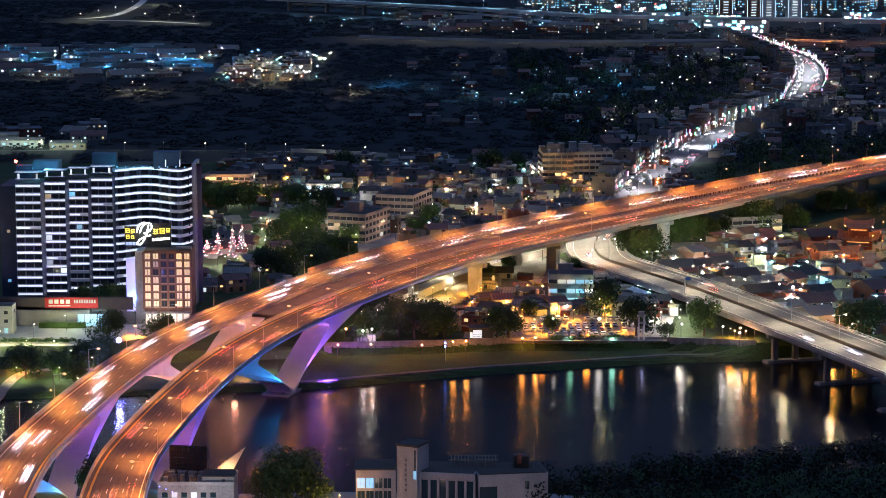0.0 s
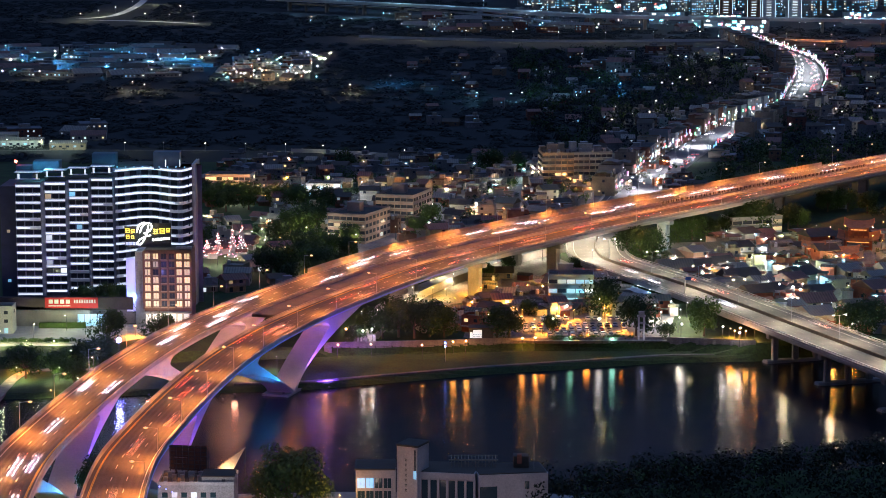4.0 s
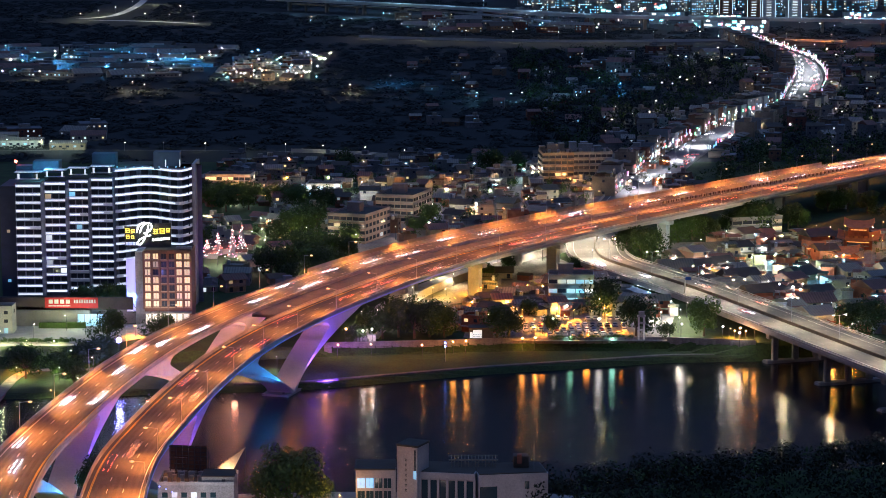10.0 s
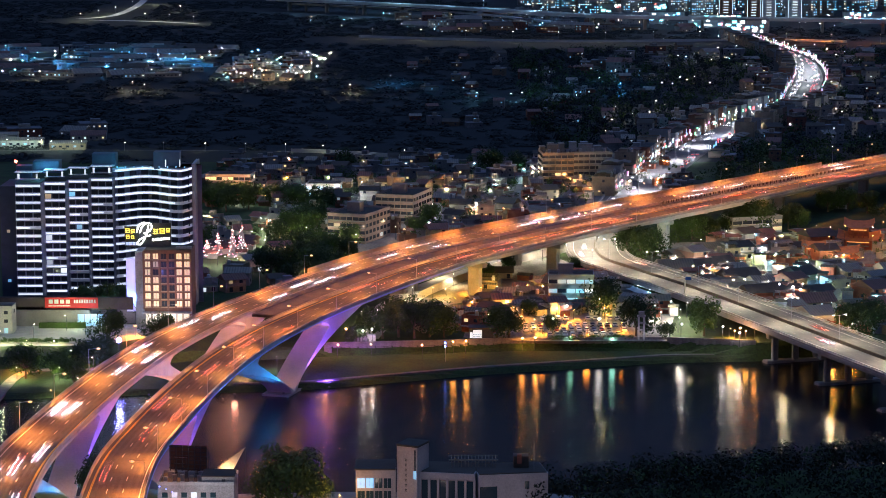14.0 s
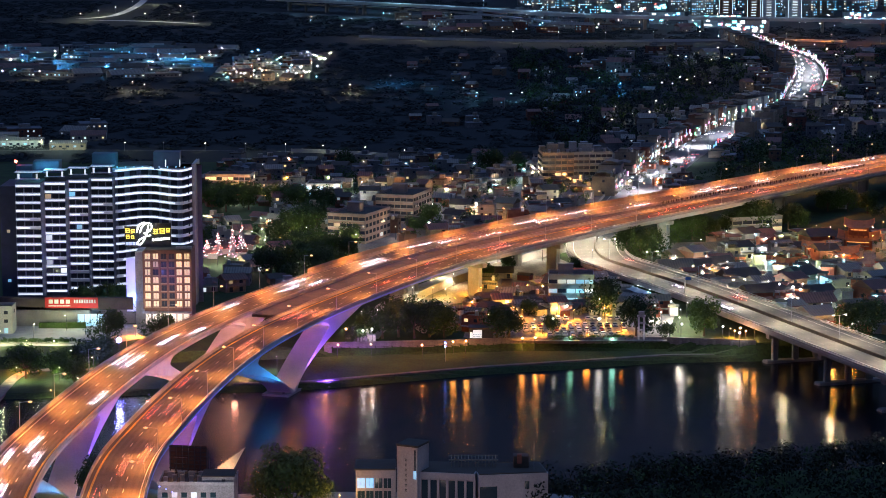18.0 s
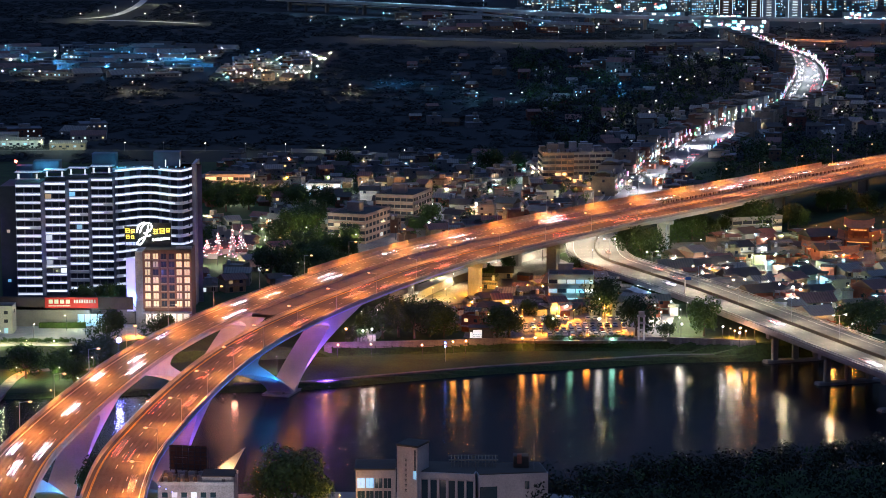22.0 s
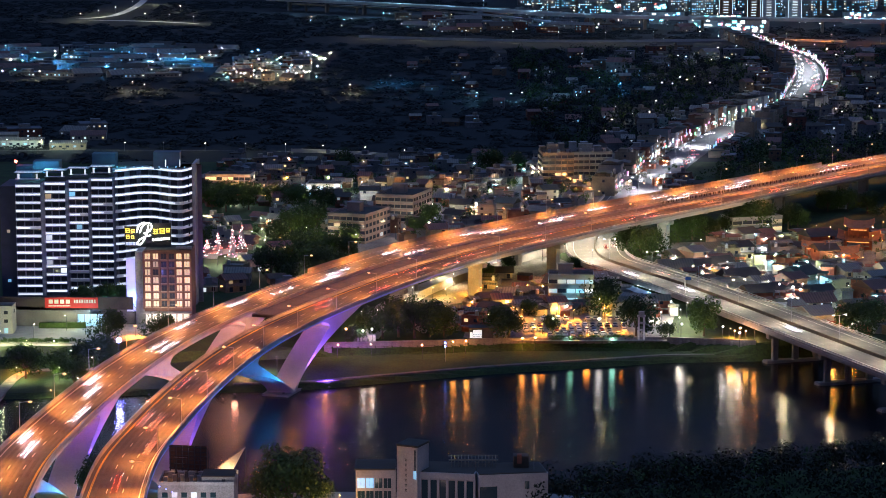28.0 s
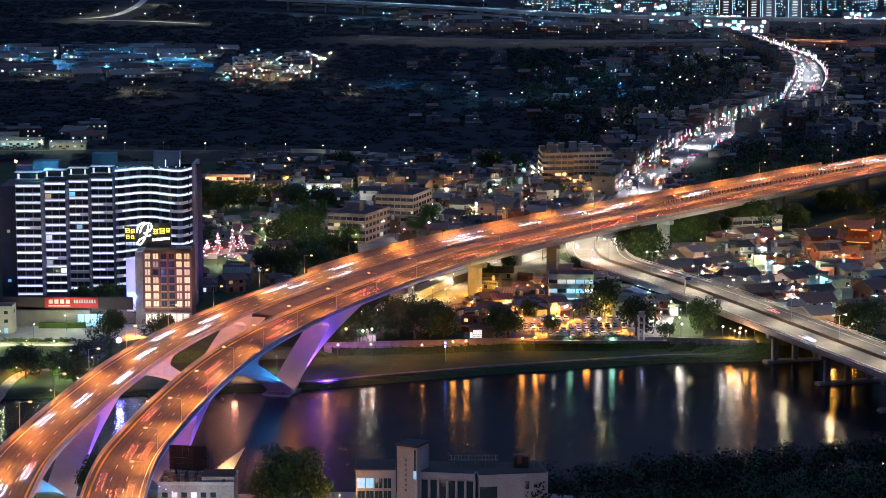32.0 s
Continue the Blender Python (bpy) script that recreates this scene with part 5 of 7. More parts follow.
for side in (-1, 1):
    k = 130.0
    while k < 215:
        p, d = at(STREET, k)
        w = rng.uniform(8, 14)
        sd = Vector((-d.y, d.x, 0)) * side
        c = p + sd * (17 if side > 0 else 20)
        k += (w + .6) / (LEN_S / 299)
        if not free(c.x, c.y, w * .4):
            continue
        rz = math.atan2(d.y, d.x)
        h = rng.choice((2, 2, 3, 3) if side > 0 else ((2, 3) if 1530 < c.y < 1720 else (1, 1, 2))) * 3.2
        bu.box(c.x, c.y, h / 2, w, 11, h, rz, rng.randrange(2))
        bu.box(c.x, c.y, h + .4, w - .4, 10.6, .8, rz, 2)
        f = p + sd * (11.2 if side > 0 else 14.2)
        for q in range(8):
            u = rng.uniform(-.46, .46) * w
            bu.box(f.x + d.x * u, f.y + d.y * u, rng.uniform(1.2, h), rng.uniform(.7, 2.2), .5, rng.uniform(.5, 1.5), rz, rng.choice((4, 5, 6, 6, 6, 7, 8, 9, 10)))
        for q in range(5):
            bu.box(c.x + rng.uniform(-.4, .4) * w, c.y - 5.6, rng.uniform(2, h - 1), 1.5, .3, 1.4, 0, rng.choice((3, 3, 4, 5)))
bu.make("high_street_shops", "far end of the high street crowded with glowing shop signs", "shops")
# traffic that crowds the street, too far off to follow
bu = Bunch([mat("car_roofs", (.4, .4, .42), .35, .2, .4, .3), glow("street_headlamps", (.9, .93, 1.0), 4), glow("street_taillamps", (1.0, .06, .05), 5)])
for k in range(6, 290, 2):
    p, d = at(STREET, k + rng.random())
    for lane in (-5.6, 5.6, -8.2, 8.2):
        if rng.random() < .62:
            continue
        c = p + Vector((-d.y, d.x, 0)) * lane
        rz = math.atan2(d.y, d.x)
        bu.box(c.x, c.y, .62, 4.3, 1.7, .7, rz, 0)
        bu.box(c.x, c.y, 1.2, 2.3, 1.5, .5, rz, 0)
        e = d * 2.2
        w = 1 if lane < 0 else 2
        for q in (-.6, .6):
            o = Vector((-d.y, d.x, 0)) * q
            bu.box(c.x - e.x + o.x, c.y - e.y + o.y, .75, .12, .35, .2, rz, 2 if lane < 0 else 1)
bu.make("street_traffic", "dense queue of cars with lit lamps on the high street", "cars")
lamp_s = None
for k in [*range(4, 130, 12), *range(130, 226, 7)]:
    p, d = STREET[k]
    for side in ((-1, 1) if k < 150 else (1 if k % 2 else -1,)):
        c = p + Vector((-d.y, d.x, 0)) * side * 7.0
        m = pose(c.x, c.y, 0, 0, 0, math.degrees(math.atan2(d.y, d.x)) - side * 90)
        if lamp_s is None:
            lamp_s = street_lamp("street_lamp", 8.0, 2.0, G_LED, (.84, .86, 1.0), 19000, "tall white street lamp on the high street", group="high street lamps", cone=166)
            lamp_s.matrix_basis = m
        else:
            copy_thing(lamp_s, m)

# ---- districts too far to tell house from house ----
FAR_MATS = (WALL_FAR[0], WALL_FAR[1], WALL_FAR[2], WALL_FAR[3], ROOF_DARK, ROOF_GREY, ROOF_RED, GLASS_DARK, G_WARM, G_WHITE, G_CYAN)


def district(name, label, box, count, seed, size, floors, lit, tones, inside=lambda x, y: True, long=1.0, ridge=.4, walls=(0, 0, 1, 1, 2, 3)):
    """One sheet of distant houses: walls, roofs, parapets and single windows."""
    rng = random.Random(seed)
    bu = Bunch(FAR_MATS)
    made = 0
    for i in range(count * 10):
        if made >= count:
            break
        x, y = rng.uniform(box[0], box[1]), rng.uniform(box[2], box[3])
        w, d = rng.uniform(*size) * long, rng.uniform(*size)
        if not inside(x, y) or not free(x, y, min(w, d) * .6):
            continue
        made += 1
        rz = radians(rng.uniform(-25, 25))
        fl = rng.choice(floors)
        h = fl * 3.1
        c, s = math.cos(rz), math.sin(rz)
        bu.box(x, y, h / 2, w, d, h, rz, rng.choice(walls))
        if rng.random() < ridge:
            bu.ridge(x, y, h, w + .6, d + .6, d * .22, rz, rng.choice((4, 5, 6)))
        else:
            bu.box(x, y, h + .3, w + .2, d + .2, .6, rz, rng.choice((0, 1, 4)))
            bu.box(x + rng.uniform(-2, 2), y, h + 1.6, w * .35, d * .35, 2.4, rz, rng.choice((0, 1, 5)))
        n = max(2, int(w / 3.4))
        for f in range(fl):
            for k in range(n):
                u = (k + .5) / n * w - w / 2
                on = rng.random() < lit
                if not on and rng.random() < .4:
                    continue
                mi = rng.choice(tones) if on else 7
                bu.box(x + u * c + (d / 2 + .05) * s, y + u * s - (d / 2 + .05) * c, f * 3.1 + 1.7, 1.2, .14, 1.05, rz, mi)
    return bu.make(name, label, "houses")


district("old_town_roofs", "old town houses with flat roofs beyond the motorway", (-130, 135, 1222, 1380), 120, 11, (6, 10.5), (1, 1, 2, 2), .1, (8, 8, 9))
district("town_houses", "crowded pale town houses with lit windows along the high street", (70, 640, 1390, 2060), 420, 4, (7, 12), (1, 2, 2, 3), .12, (8, 9, 9, 10), lambda x, y: x > lerp_table(y, STREET_TAB) - 62 and not (y < 1480 and x > 205))
district("town_houses", "low town houses with lit windows below the far city", (120, 640, 2060, 2330), 70, 5, (10, 18), (1, 2, 3), .2, (8, 9, 10))
district("works_halls", "long low works halls with blue-white lit windows", (-445, -215, 2010, 2340), 60, 6, (12, 20), (1, 1, 2, 2), .2, (9, 10, 10, 10), long=2.0, ridge=.5, walls=(0, 0, 0, 1))
district("hamlet_houses", "hamlet of small houses with warm lit windows", (-188, -122, 1960, 2230), 48, 7, (8, 15), (1, 2, 2), .35, (8, 8, 9))
district("field_houses", "scattered small houses among dark fields", (-30, 190, 1560, 2250), 46, 8, (7, 12), (1, 1, 2), .16, (9, 10, 10, 8), lambda x, y: x < lerp_table(y, STREET_TAB) - 100)
district("far_halls", "flat halls with lit windows below the far viaduct", (-60, 280, 2620, 2960), 42, 9, (12, 22), (1, 2, 3), .22, (8, 9, 10), long=1.5)
district("roadside_halls", "low halls beside the riverside path with white light", (-330, -225, 1490, 1560), 7, 10, (12, 18), (1, 2), .5, (9, 9, 8), long=1.4)

# ---- the far city ----
rng = random.Random(14)


def city_tower(x, y, w, d, floors, lit, style):
    root = thing("city_tower", x, y, 0, rng.uniform(-6, 6), "far city tower block with lit windows", "tower block", "far city towers")
    h = floors * 3.2
    boxes("wall", rng.choice((TILE_GREY, PLASTER, TILE_BROWN)), root, [(0, 0, h / 2, w, d, h)])
    boxes("roof", ROOF_DARK, root, [(0, 0, h + .8, w * .5, d * .5, 1.6)])
    if style:
        for c in (-.36, .36):
            piece("corner_light", glow("tower_edge", (.7, .85, 1.0), 1.3), root, c * w * 1.3, -d / 2 - .1, h / 2, .45, .3, h * .96)
        for fl in range(floors):
            piece("floor_light", glow("tower_strip", (.85, .9, 1.0), 1.6, .7), root, 0, -d / 2 - .1, fl * 3.2 + 2.2, w * .34, .3, 1.0)
    else:
        for fl in range(floors):
            for c in range(int(w / 4)):
                if rng.random() < lit:
                    piece("window", rng.choice((G_WARM, G_WHITE, G_CYAN, G_WHITE)), root, (c + .5) / int(w / 4) * w - w / 2, -d / 2 - .05, fl * 3.2 + 1.8, 2.2, .2, 1.7)


for px in (345, 378, 396, 428):
    city_tower(px, 2900, 17, 16, 24, 0, True)
bu = Bunch([WALL_FAR[0], WALL_FAR[1], WALL_FAR[2], ROOF_DARK, glow("city_window_warm", (1.0, .7, .4), 3.4, .8), glow("city_window_white", (.62, .82, 1.0), 3.8, .8), glow("city_window_cyan", (.12, .55, 1.0), 3.8, .8), GLASS_DARK])
for i in range(190):
    x, y = rng.uniform(100, 660), rng.uniform(2960, 3420)
    if not free(x, y, 10):
        continue
    w, fl, rz = rng.uniform(13, 26), rng.randint(6, 17), radians(rng.uniform(-8, 8))
    bu.box(x, y, fl * 1.6, w, 16, fl * 3.2, rz, rng.randrange(3))
    bu.box(x, y, fl * 3.2 + 1.2, w * .4, 6, 2.4, rz, 3)
    n = int(w / 2.7)
    for f in range(fl):
        for c in range(n):
            k = rng.random()
            if k < .6:
                u = (c + .5) / n * w - w / 2
                bu.box(x + u * math.cos(rz) + 8.1 * math.sin(rz), y + u * math.sin(rz) - 8.1 * math.cos(rz), f * 3.2 + 1.8, 1.4, .2, 1.1, rz, rng.choice((4, 5, 5, 6, 6)) if k < .5 else 7)
bu.make("far_city", "crowded far city blocks with rows of lit windows", "city blocks")


# ---- the far viaduct, the levee road and the riverside path with their lamps ----
def proto(*a, **k):
    """A first lamp of its kind; its copies stand along the roads."""
    return street_lamp(*a, **k)


via, _ = smooth_line([(-225.0, 3115.6, 15), (-117.8, 3023.3, 15), (0.0, 2908.5, 15), (140.7, 2739.3, 15), (233.3, 2679.3, 15), (356.1, 2644.5, 15), (564.2, 2588.6, 15)], 60)
vroot = thing("far_viaduct", 0, 0, 0, 0, "long pale concrete viaduct on columns far off", "viaduct")
swept("deck", via, rect(-9, 9, -2.2, 0), CONCRETE_PALE, vroot)
for s in (-9, 9):
    swept("parapet", via, rect(s - .2, s + .2, 0, 1.2), CONCRETE_PALE, vroot)
for k in range(2, 60, 4):
    p, d = via[k]
    piece("column", CONCRETE, vroot, p.x, p.y, 6.4, 3, 5, 12.9, math.atan2(d.y, d.x))
via2, _ = smooth_line([(-194.3, 3097.0, 10), (-59.5, 2980.5, 10), (44.7, 2846.5, 10), (126.5, 2712.3, 8)], 24)
vroot2 = thing("viaduct_ramp", 0, 0, 0, 0, "pale slip ramp curving down beside the far viaduct", "viaduct")
swept("deck", via2, rect(-5, 5, -1.8, 0), CONCRETE_PALE, vroot2)
for k in range(1, 24, 4):
    p, d = via2[k]
    piece("column", CONCRETE, vroot2, p.x, p.y, 4.0, 2, 3, 8.3, math.atan2(d.y, d.x))
first = None
for k in range(3, 58, 5):
    p, d = via[k]
    m = pose(p.x, p.y, 15, 0, 0, 90)
    if first is None:
        first = proto("street_lamp", 10, 1.5, G_LED, (.25, .6, 1.0), 28000, "tall cold-white lamp on the far viaduct", group="viaduct lamps", glass=.6)
        first.matrix_basis = m
    else:
        copy_thing(first, m)
lev, _ = smooth_line([(-87.6, 2553.3, .1), (9.6, 2505.7, .1), (103.9, 2478.1, .1), (216.1, 2478.1, .1), (336.6, 2496.5, .1), (421.2, 2469.0, .1)], 50)
tagged(swept("levee_road", lev, rect(-5, 5, -.1, .02), ASPHALT_OLD, None), "pale lit levee road across the dark plain", "road", kind="structure")
tagged(swept("levee_wall", lev, rect(-6.2, -5.4, -.1, 2.4), CONCRETE_PALE, None), "pale concrete levee wall catching lamp light", "wall", kind="structure")
first = None
for x, y in ((-75.4, 2553.3), (-23.5, 2534.1), (24.0, 2515.1), (73.2, 2496.5), (120.9, 2487.2), (168.9, 2478.1), (220.6, 2496.5), (269.4, 2496.5)):
    m = pose(x, y - 8, 0, 0, 0, 90)
    if first is None:
        first = proto("street_lamp", 10, 1.5, G_WARMLED, (1.0, .86, .6), 11000, "warm white street lamp on the levee road", group="levee lamps", glass=.55)
        first.matrix_basis = m
    else:
        copy_thing(first, m)
first = None
for x, y in ((306.9, 2496.5), (357.8, 2478.1), (402.1, 2459.9), (452.5, 2459.9)):
    m = pose(x, y - 8, 0, 0, 0, 90)
    if first is None:
        first = proto("street_lamp", 9, 1.5, G_SODIUM, SODIUM, 22000, "orange street lamp on the levee road", group="levee lamps", glass=.55)
        first.matrix_basis = m
    else:
        copy_thing(first, m)
path, _ = smooth_line([(-284.9, 1441.0, .05), (-220.1, 1447.3, .05), (-146.9, 1444.2, .05), (-73.7, 1434.8, .05), (-21.6, 1404.4, .05), (5.3, 1369.6, .05)], 60)
tagged(swept("riverside_path", path, rect(-1.2, 1.2, -.1, .02), ASPHALT, None), "narrow asphalt riverside path under small lamps", "path", kind="structure")
tagged(swept("path_wall", path[36:58], rect(-4.2, -3.6, -.1, 2.2), CONCRETE_PALE, None), "low pale wall along the riverside path", "wall", kind="structure")
first = None
for x, y in ((-248.3, 1460.1), (-222.8, 1453.7), (-195.1, 1447.3), (-170.8, 1444.2), (-145.5, 1444.2), (-120.7, 1441.0), (-95.9, 1437.9), (-72.8, 1431.7), (-47.0, 1419.4), (-22.9, 1404.4), (0.3, 1375.3)):
    m = pose(x, y - 3.5, 0, 0, 0, 90)
    if first is None:
        first = proto("path_lamp", 5.2, .8, G_WARMLED, (.95, 1.0, .6), 700, "small white lamp beside the riverside path", group="path lamps", glass=.32)
        first.matrix_basis = m
    else:
        copy_thing(first, m)

# lit slope with winding road at the foot of the dark hills
hillroad, _ = smooth_line([(-445.2, 2905.6, .1), (-414.3, 2982.6, .1), (-415.0, 3209.4, .1), (-435.2, 3509.2, .1)], 30)
tagged(swept("hill_road", hillroad, rect(-5, 5, -.1, .02), CONCRETE_PALE, None), "pale winding road at the foot of the hills", "road", kind="structure")
hill2, _ = smooth_line([(-427.7, 2880.7, .1), (-356.1, 2856.3, .1), (-290.1, 2808.8, .1)], 20)
tagged(swept("hill_road_branch", hill2, rect(-5, 5, -.1, .02), CONCRETE_PALE, None), "pale side road along the foot of the hills", "road", kind="structure")
first = None
for x, y in ((-439.3, 2880.7), (-428.3, 2956.5), (-418.1, 3036.3), (-414.9, 3179.2), (-360.5, 2880.7), (-328.9, 2856.3), (-294.8, 2808.8), (-399.7, 3271.5), (-338.1, 3063.8)):
    m = pose(x, y - 6, 0, 0, 0, 90)
    if first is None:
        first = proto("street_lamp", 8.5, 1.2, G_WARMLED, (.95, .95, .65), 11000, "pale lamp on the hill-foot road", group="hill road lamps", glass=.55)
        first.matrix_basis = m
    else:
        copy_thing(first, m)

# ---- woods and fields of the dark plain ----
rng = random.Random(91)
bu = Bunch((LEAF_FAR_NIGHT, LEAF_DARK))
n = 0
while n < 3900:
    x, y = rng.uniform(-640, 520), rng.uniform(1340, 3350)
    if abs(x) > y * .2 + 20:
        continue
    sx = lerp_table(y, STREET_TAB)
    if x > sx - 110 and (rng.random() < .6 or abs(x - sx) < 32):
        continue
    if y > 2720 and (x > 60 or any(-90 < y - p.y < 14 and abs(p.x - x) < 40 for p, d in hillroad[::4] + hill2[::4]) or any(-40 < y - p.y < 40 and abs(p.x - x) < 90 for p, d in via[::5])):
        continue
    if (-445 < x < -100 and 1960 < y < 2340) and rng.random() < .85:
        continue
    if any(-30 < y - p.y < 5 and abs(p.x - x) < 30 for p, d in path[::6]) or any(-110 < y - p.y < 12 and abs(p.x - x) < 60 for p, d in lev[::6]):
        continue
    n += 1
    r = rng.uniform(4, 9)
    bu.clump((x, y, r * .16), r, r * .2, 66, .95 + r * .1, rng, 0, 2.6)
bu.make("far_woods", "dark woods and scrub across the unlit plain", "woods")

# leafy bank and hillside below the viewpoint
for x, y, s in ((-48, 611, 1.0), (-46, 606, 1.35), (-41, 602, 1.9), (-37.5, 611, 1.3), (-33.5, 604, .95), (-93, 612, 1.2), (-90, 606, 1.0)):
    tree(x, y, s, z=0)
rng = random.Random(17)
# bank leaves are a darkened copy; the unlit bank's shade is in their colour
bu = Bunch((mat("leaves_bank_shaded", (.011, .018, .008), .9, 0, .5, .5), LEAF_DARK))
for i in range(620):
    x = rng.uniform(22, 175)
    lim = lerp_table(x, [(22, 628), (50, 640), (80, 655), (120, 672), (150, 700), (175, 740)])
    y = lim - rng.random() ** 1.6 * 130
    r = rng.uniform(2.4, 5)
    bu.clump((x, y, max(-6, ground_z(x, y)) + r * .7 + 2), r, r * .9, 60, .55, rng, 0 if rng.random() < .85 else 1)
bu.make("bank_woods", "leafy woods on the near river bank, leaf colour darkened for shade", "woods")

# ---- paved ground of the villages, car park and riverside roads ----
def sheet(name, corners, z, material, label, category):
    me = raw_mesh(name, [(x, y, z) for x, y in corners], [tuple(range(len(corners)))], material)
    bm = bmesh.new()
    bm.from_mesh(me)
    bmesh.ops.recalc_face_normals(bm, faces=bm.faces)
    if bm.faces[:][0].normal.z < 0:
        bmesh.ops.reverse_faces(bm, faces=bm.faces)
    bm.to_mesh(me)
    bm.free()
    return tagged(new(name, me), label, category, kind="structure")


PAVE = mat("village_paving", (.2, .19, .175), .85, 0, .45, .25, .2)
sheet("car_park_pavement", [(26.4, 828.7), (79.7, 828.7), (91.0, 902.5), (67.3, 955.4), (9.8, 878.1), (7.3, 835.1)], .05, PAVE, "worn paving of the riverside car park", "pavement")
sheet("village_pavement", [(-5.2, 896.3), (68.6, 958.2), (44.2, 1039.0), (3.8, 984.2), (-18.6, 915.2)], .09, PAVE, "patched paving between village houses", "pavement")
sheet("hillside_pavement", [(126.2, 955.4), (171.3, 843.8), (223.4, 1081.8), (104.3, 1064.3), (93.3, 1027.6)], .05, PAVE, "patched paving between hillside houses", "pavement")
sheet("old_town_pavement", [(-49.6, 1118.7), (-35.6, 1022.7), (4.2, 1100.0), (98.5, 1218.1), (85.9, 1294.5), (-49.1, 1245.7)], .04, PAVE, "patched paving of the old town", "pavement")
sheet("forecourt_pavement", [(-171.4, 857.2), (-107.5, 861.8), (-92.9, 872.2), (-93.6, 849.3), (-120.4, 820.3), (-163.8, 818.2)], .06, CONCRETE, "pale concrete forecourt road", "pavement")
under, _ = smooth_line([(-29.1, 833.0, .12), (-20.4, 896.3, .12), (-5.5, 944.4, .12), (28.4, 1011.7, .12), (54.6, 1047.3, .12), (79.2, 1073.0, .12)], 50)
tagged(swept("under_road", under, rect(-6, 6, -.1, .02), CONCRETE, None), "pale concrete road running under the motorway bridge", "road", kind="structure")
parkpath, _ = smooth_line([(-145.7, 752.5, -4.4), (-145.3, 767.5, -4.0), (-144.6, 783.0, -3.8), (-142.0, 791.0, -3.6), (-137.0, 794.5, -3.55), (-128.0, 796.0, -3.5), (-117.0, 796.4, -3.5)], 40)
tagged(swept("park_path", parkpath, rect(-1.9, 1.9, -.9, .12), mat("path_brick_pink", (.3, .2, .16), .85, 0, .4, 2.0, .3), None), "curving pinkish brick path across the riverside park", "path", kind="structure")
berm_path = [(Vector((x, far_bank(x) + 9, -3.98)), Vector((1, .2, 0)).normalized()) for x in range(-70, 120, 4)]
tagged(swept("berm_path", berm_path, rect(-1.2, 1.2, -.4, .06), ASPHALT_OLD, None), "grey cycle path on the grassy river berm", "path", kind="structure")
# flood wall of stone panels
wall_line = [(Vector((x, far_bank(x) + berm(x), 0)), Vector((1, .1, 0)).normalized()) for x in range(-42, 112, 3)]
fw = tagged(swept("flood_wall", wall_line, rect(-.3, .3, -3.9, .9), STONE, None), "rough stone flood wall along the berm", "wall", kind="structure")
rng = random.Random(44)
for p, d in wall_line[:-1]:
    for r in range(3):
        piece("stone", STONE, fw, p.x + 1.5 + rng.uniform(-.2, .2), p.y - .38, -2.9 + r * 1.3, 2.8 + rng.uniform(-.2, .1), .2 + rng.uniform(0, .12), 1.2, .1)


# ---- small lamps of the distant town ----
bu = Bunch([glow("town_lamp_" + n, c, p) for n, c, p in (("warm", (1.0, .84, .58), 150), ("white", (.75, .9, 1.0), 150), ("orange", (1.0, .45, .12), 120), ("cyan", (.12, .6, 1.0), 150))] + [STEEL_DARK])
rng = random.Random(101)
for i in range(430):
    zone = rng.choice(((70, 640, 1390, 2500), (70, 640, 1390, 2500), (-445, -215, 2010, 2340), (-188, -105, 1960, 2270), (-160, 300, 2620, 2960), (150, 640, 2700, 3100)))
    x, y = rng.uniform(*zone[:2]), rng.uniform(*zone[2:])
    if zone[0] == 70 and x < lerp_table(y, STREET_TAB) - 120:
        continue
    z = rng.uniform(3, 6)
    s = .4 + .25 * (y / 3000)
    bu.box(x, y, z / 2, .15, .15, z, 0, 4)
    bu.box(x, y, z + .2, s, s * .7, s * .6, 0, rng.choice((0, 0, 1, 1, 2, 3, 3)))
bu.make("distant_lamps", "scattered small lamps of the distant town", "lamps")

# ---- parked cars ----
rng = random.Random(6)


def car_park():
    models = [car_model(p, False, "%s car parked in the riverside car park" % n, "parked cars") for p, n in zip(CAR_PAINT, ("white", "silver", "black", "red", "blue"))]
    fresh = [True] * 5
    for y, xa, xb in ((870.0, 26.5, 46.8), (870.0, 54.0, 67.5), (857.0, 27.5, 68.5), (847.5, 27.5, 68.5), (838.5, 38.5, 66.0)):
        x = xa
        while x < xb:
            if rng.random() < .84:
                i = rng.choice((0, 0, 0, 1, 1, 2, 4, 3))
                m = pose(x, y + rng.uniform(-.3, .3), .06, 0, 0, -90 + rng.uniform(-3, 3) + (180 if rng.random() < .3 else 0))
                if fresh[i]:
                    fresh[i] = False
                    models[i].matrix_basis = m
                else:
                    copy_thing(models[i], m)
            x += 2.75
    for i in range(5):
        if fresh[i]:
            models[i].matrix_basis = pose(76 + i * 3, 846, .06, 0, 0, 60)


# ---- buildings on the near bank ----
FACING = mat("facing_pale_stone", (.5, .45, .42), .8, 0, .18, .6, .2)
TEAL = mat("teal_glass", (.02, .05, .06), .15, 0, .2, 2)


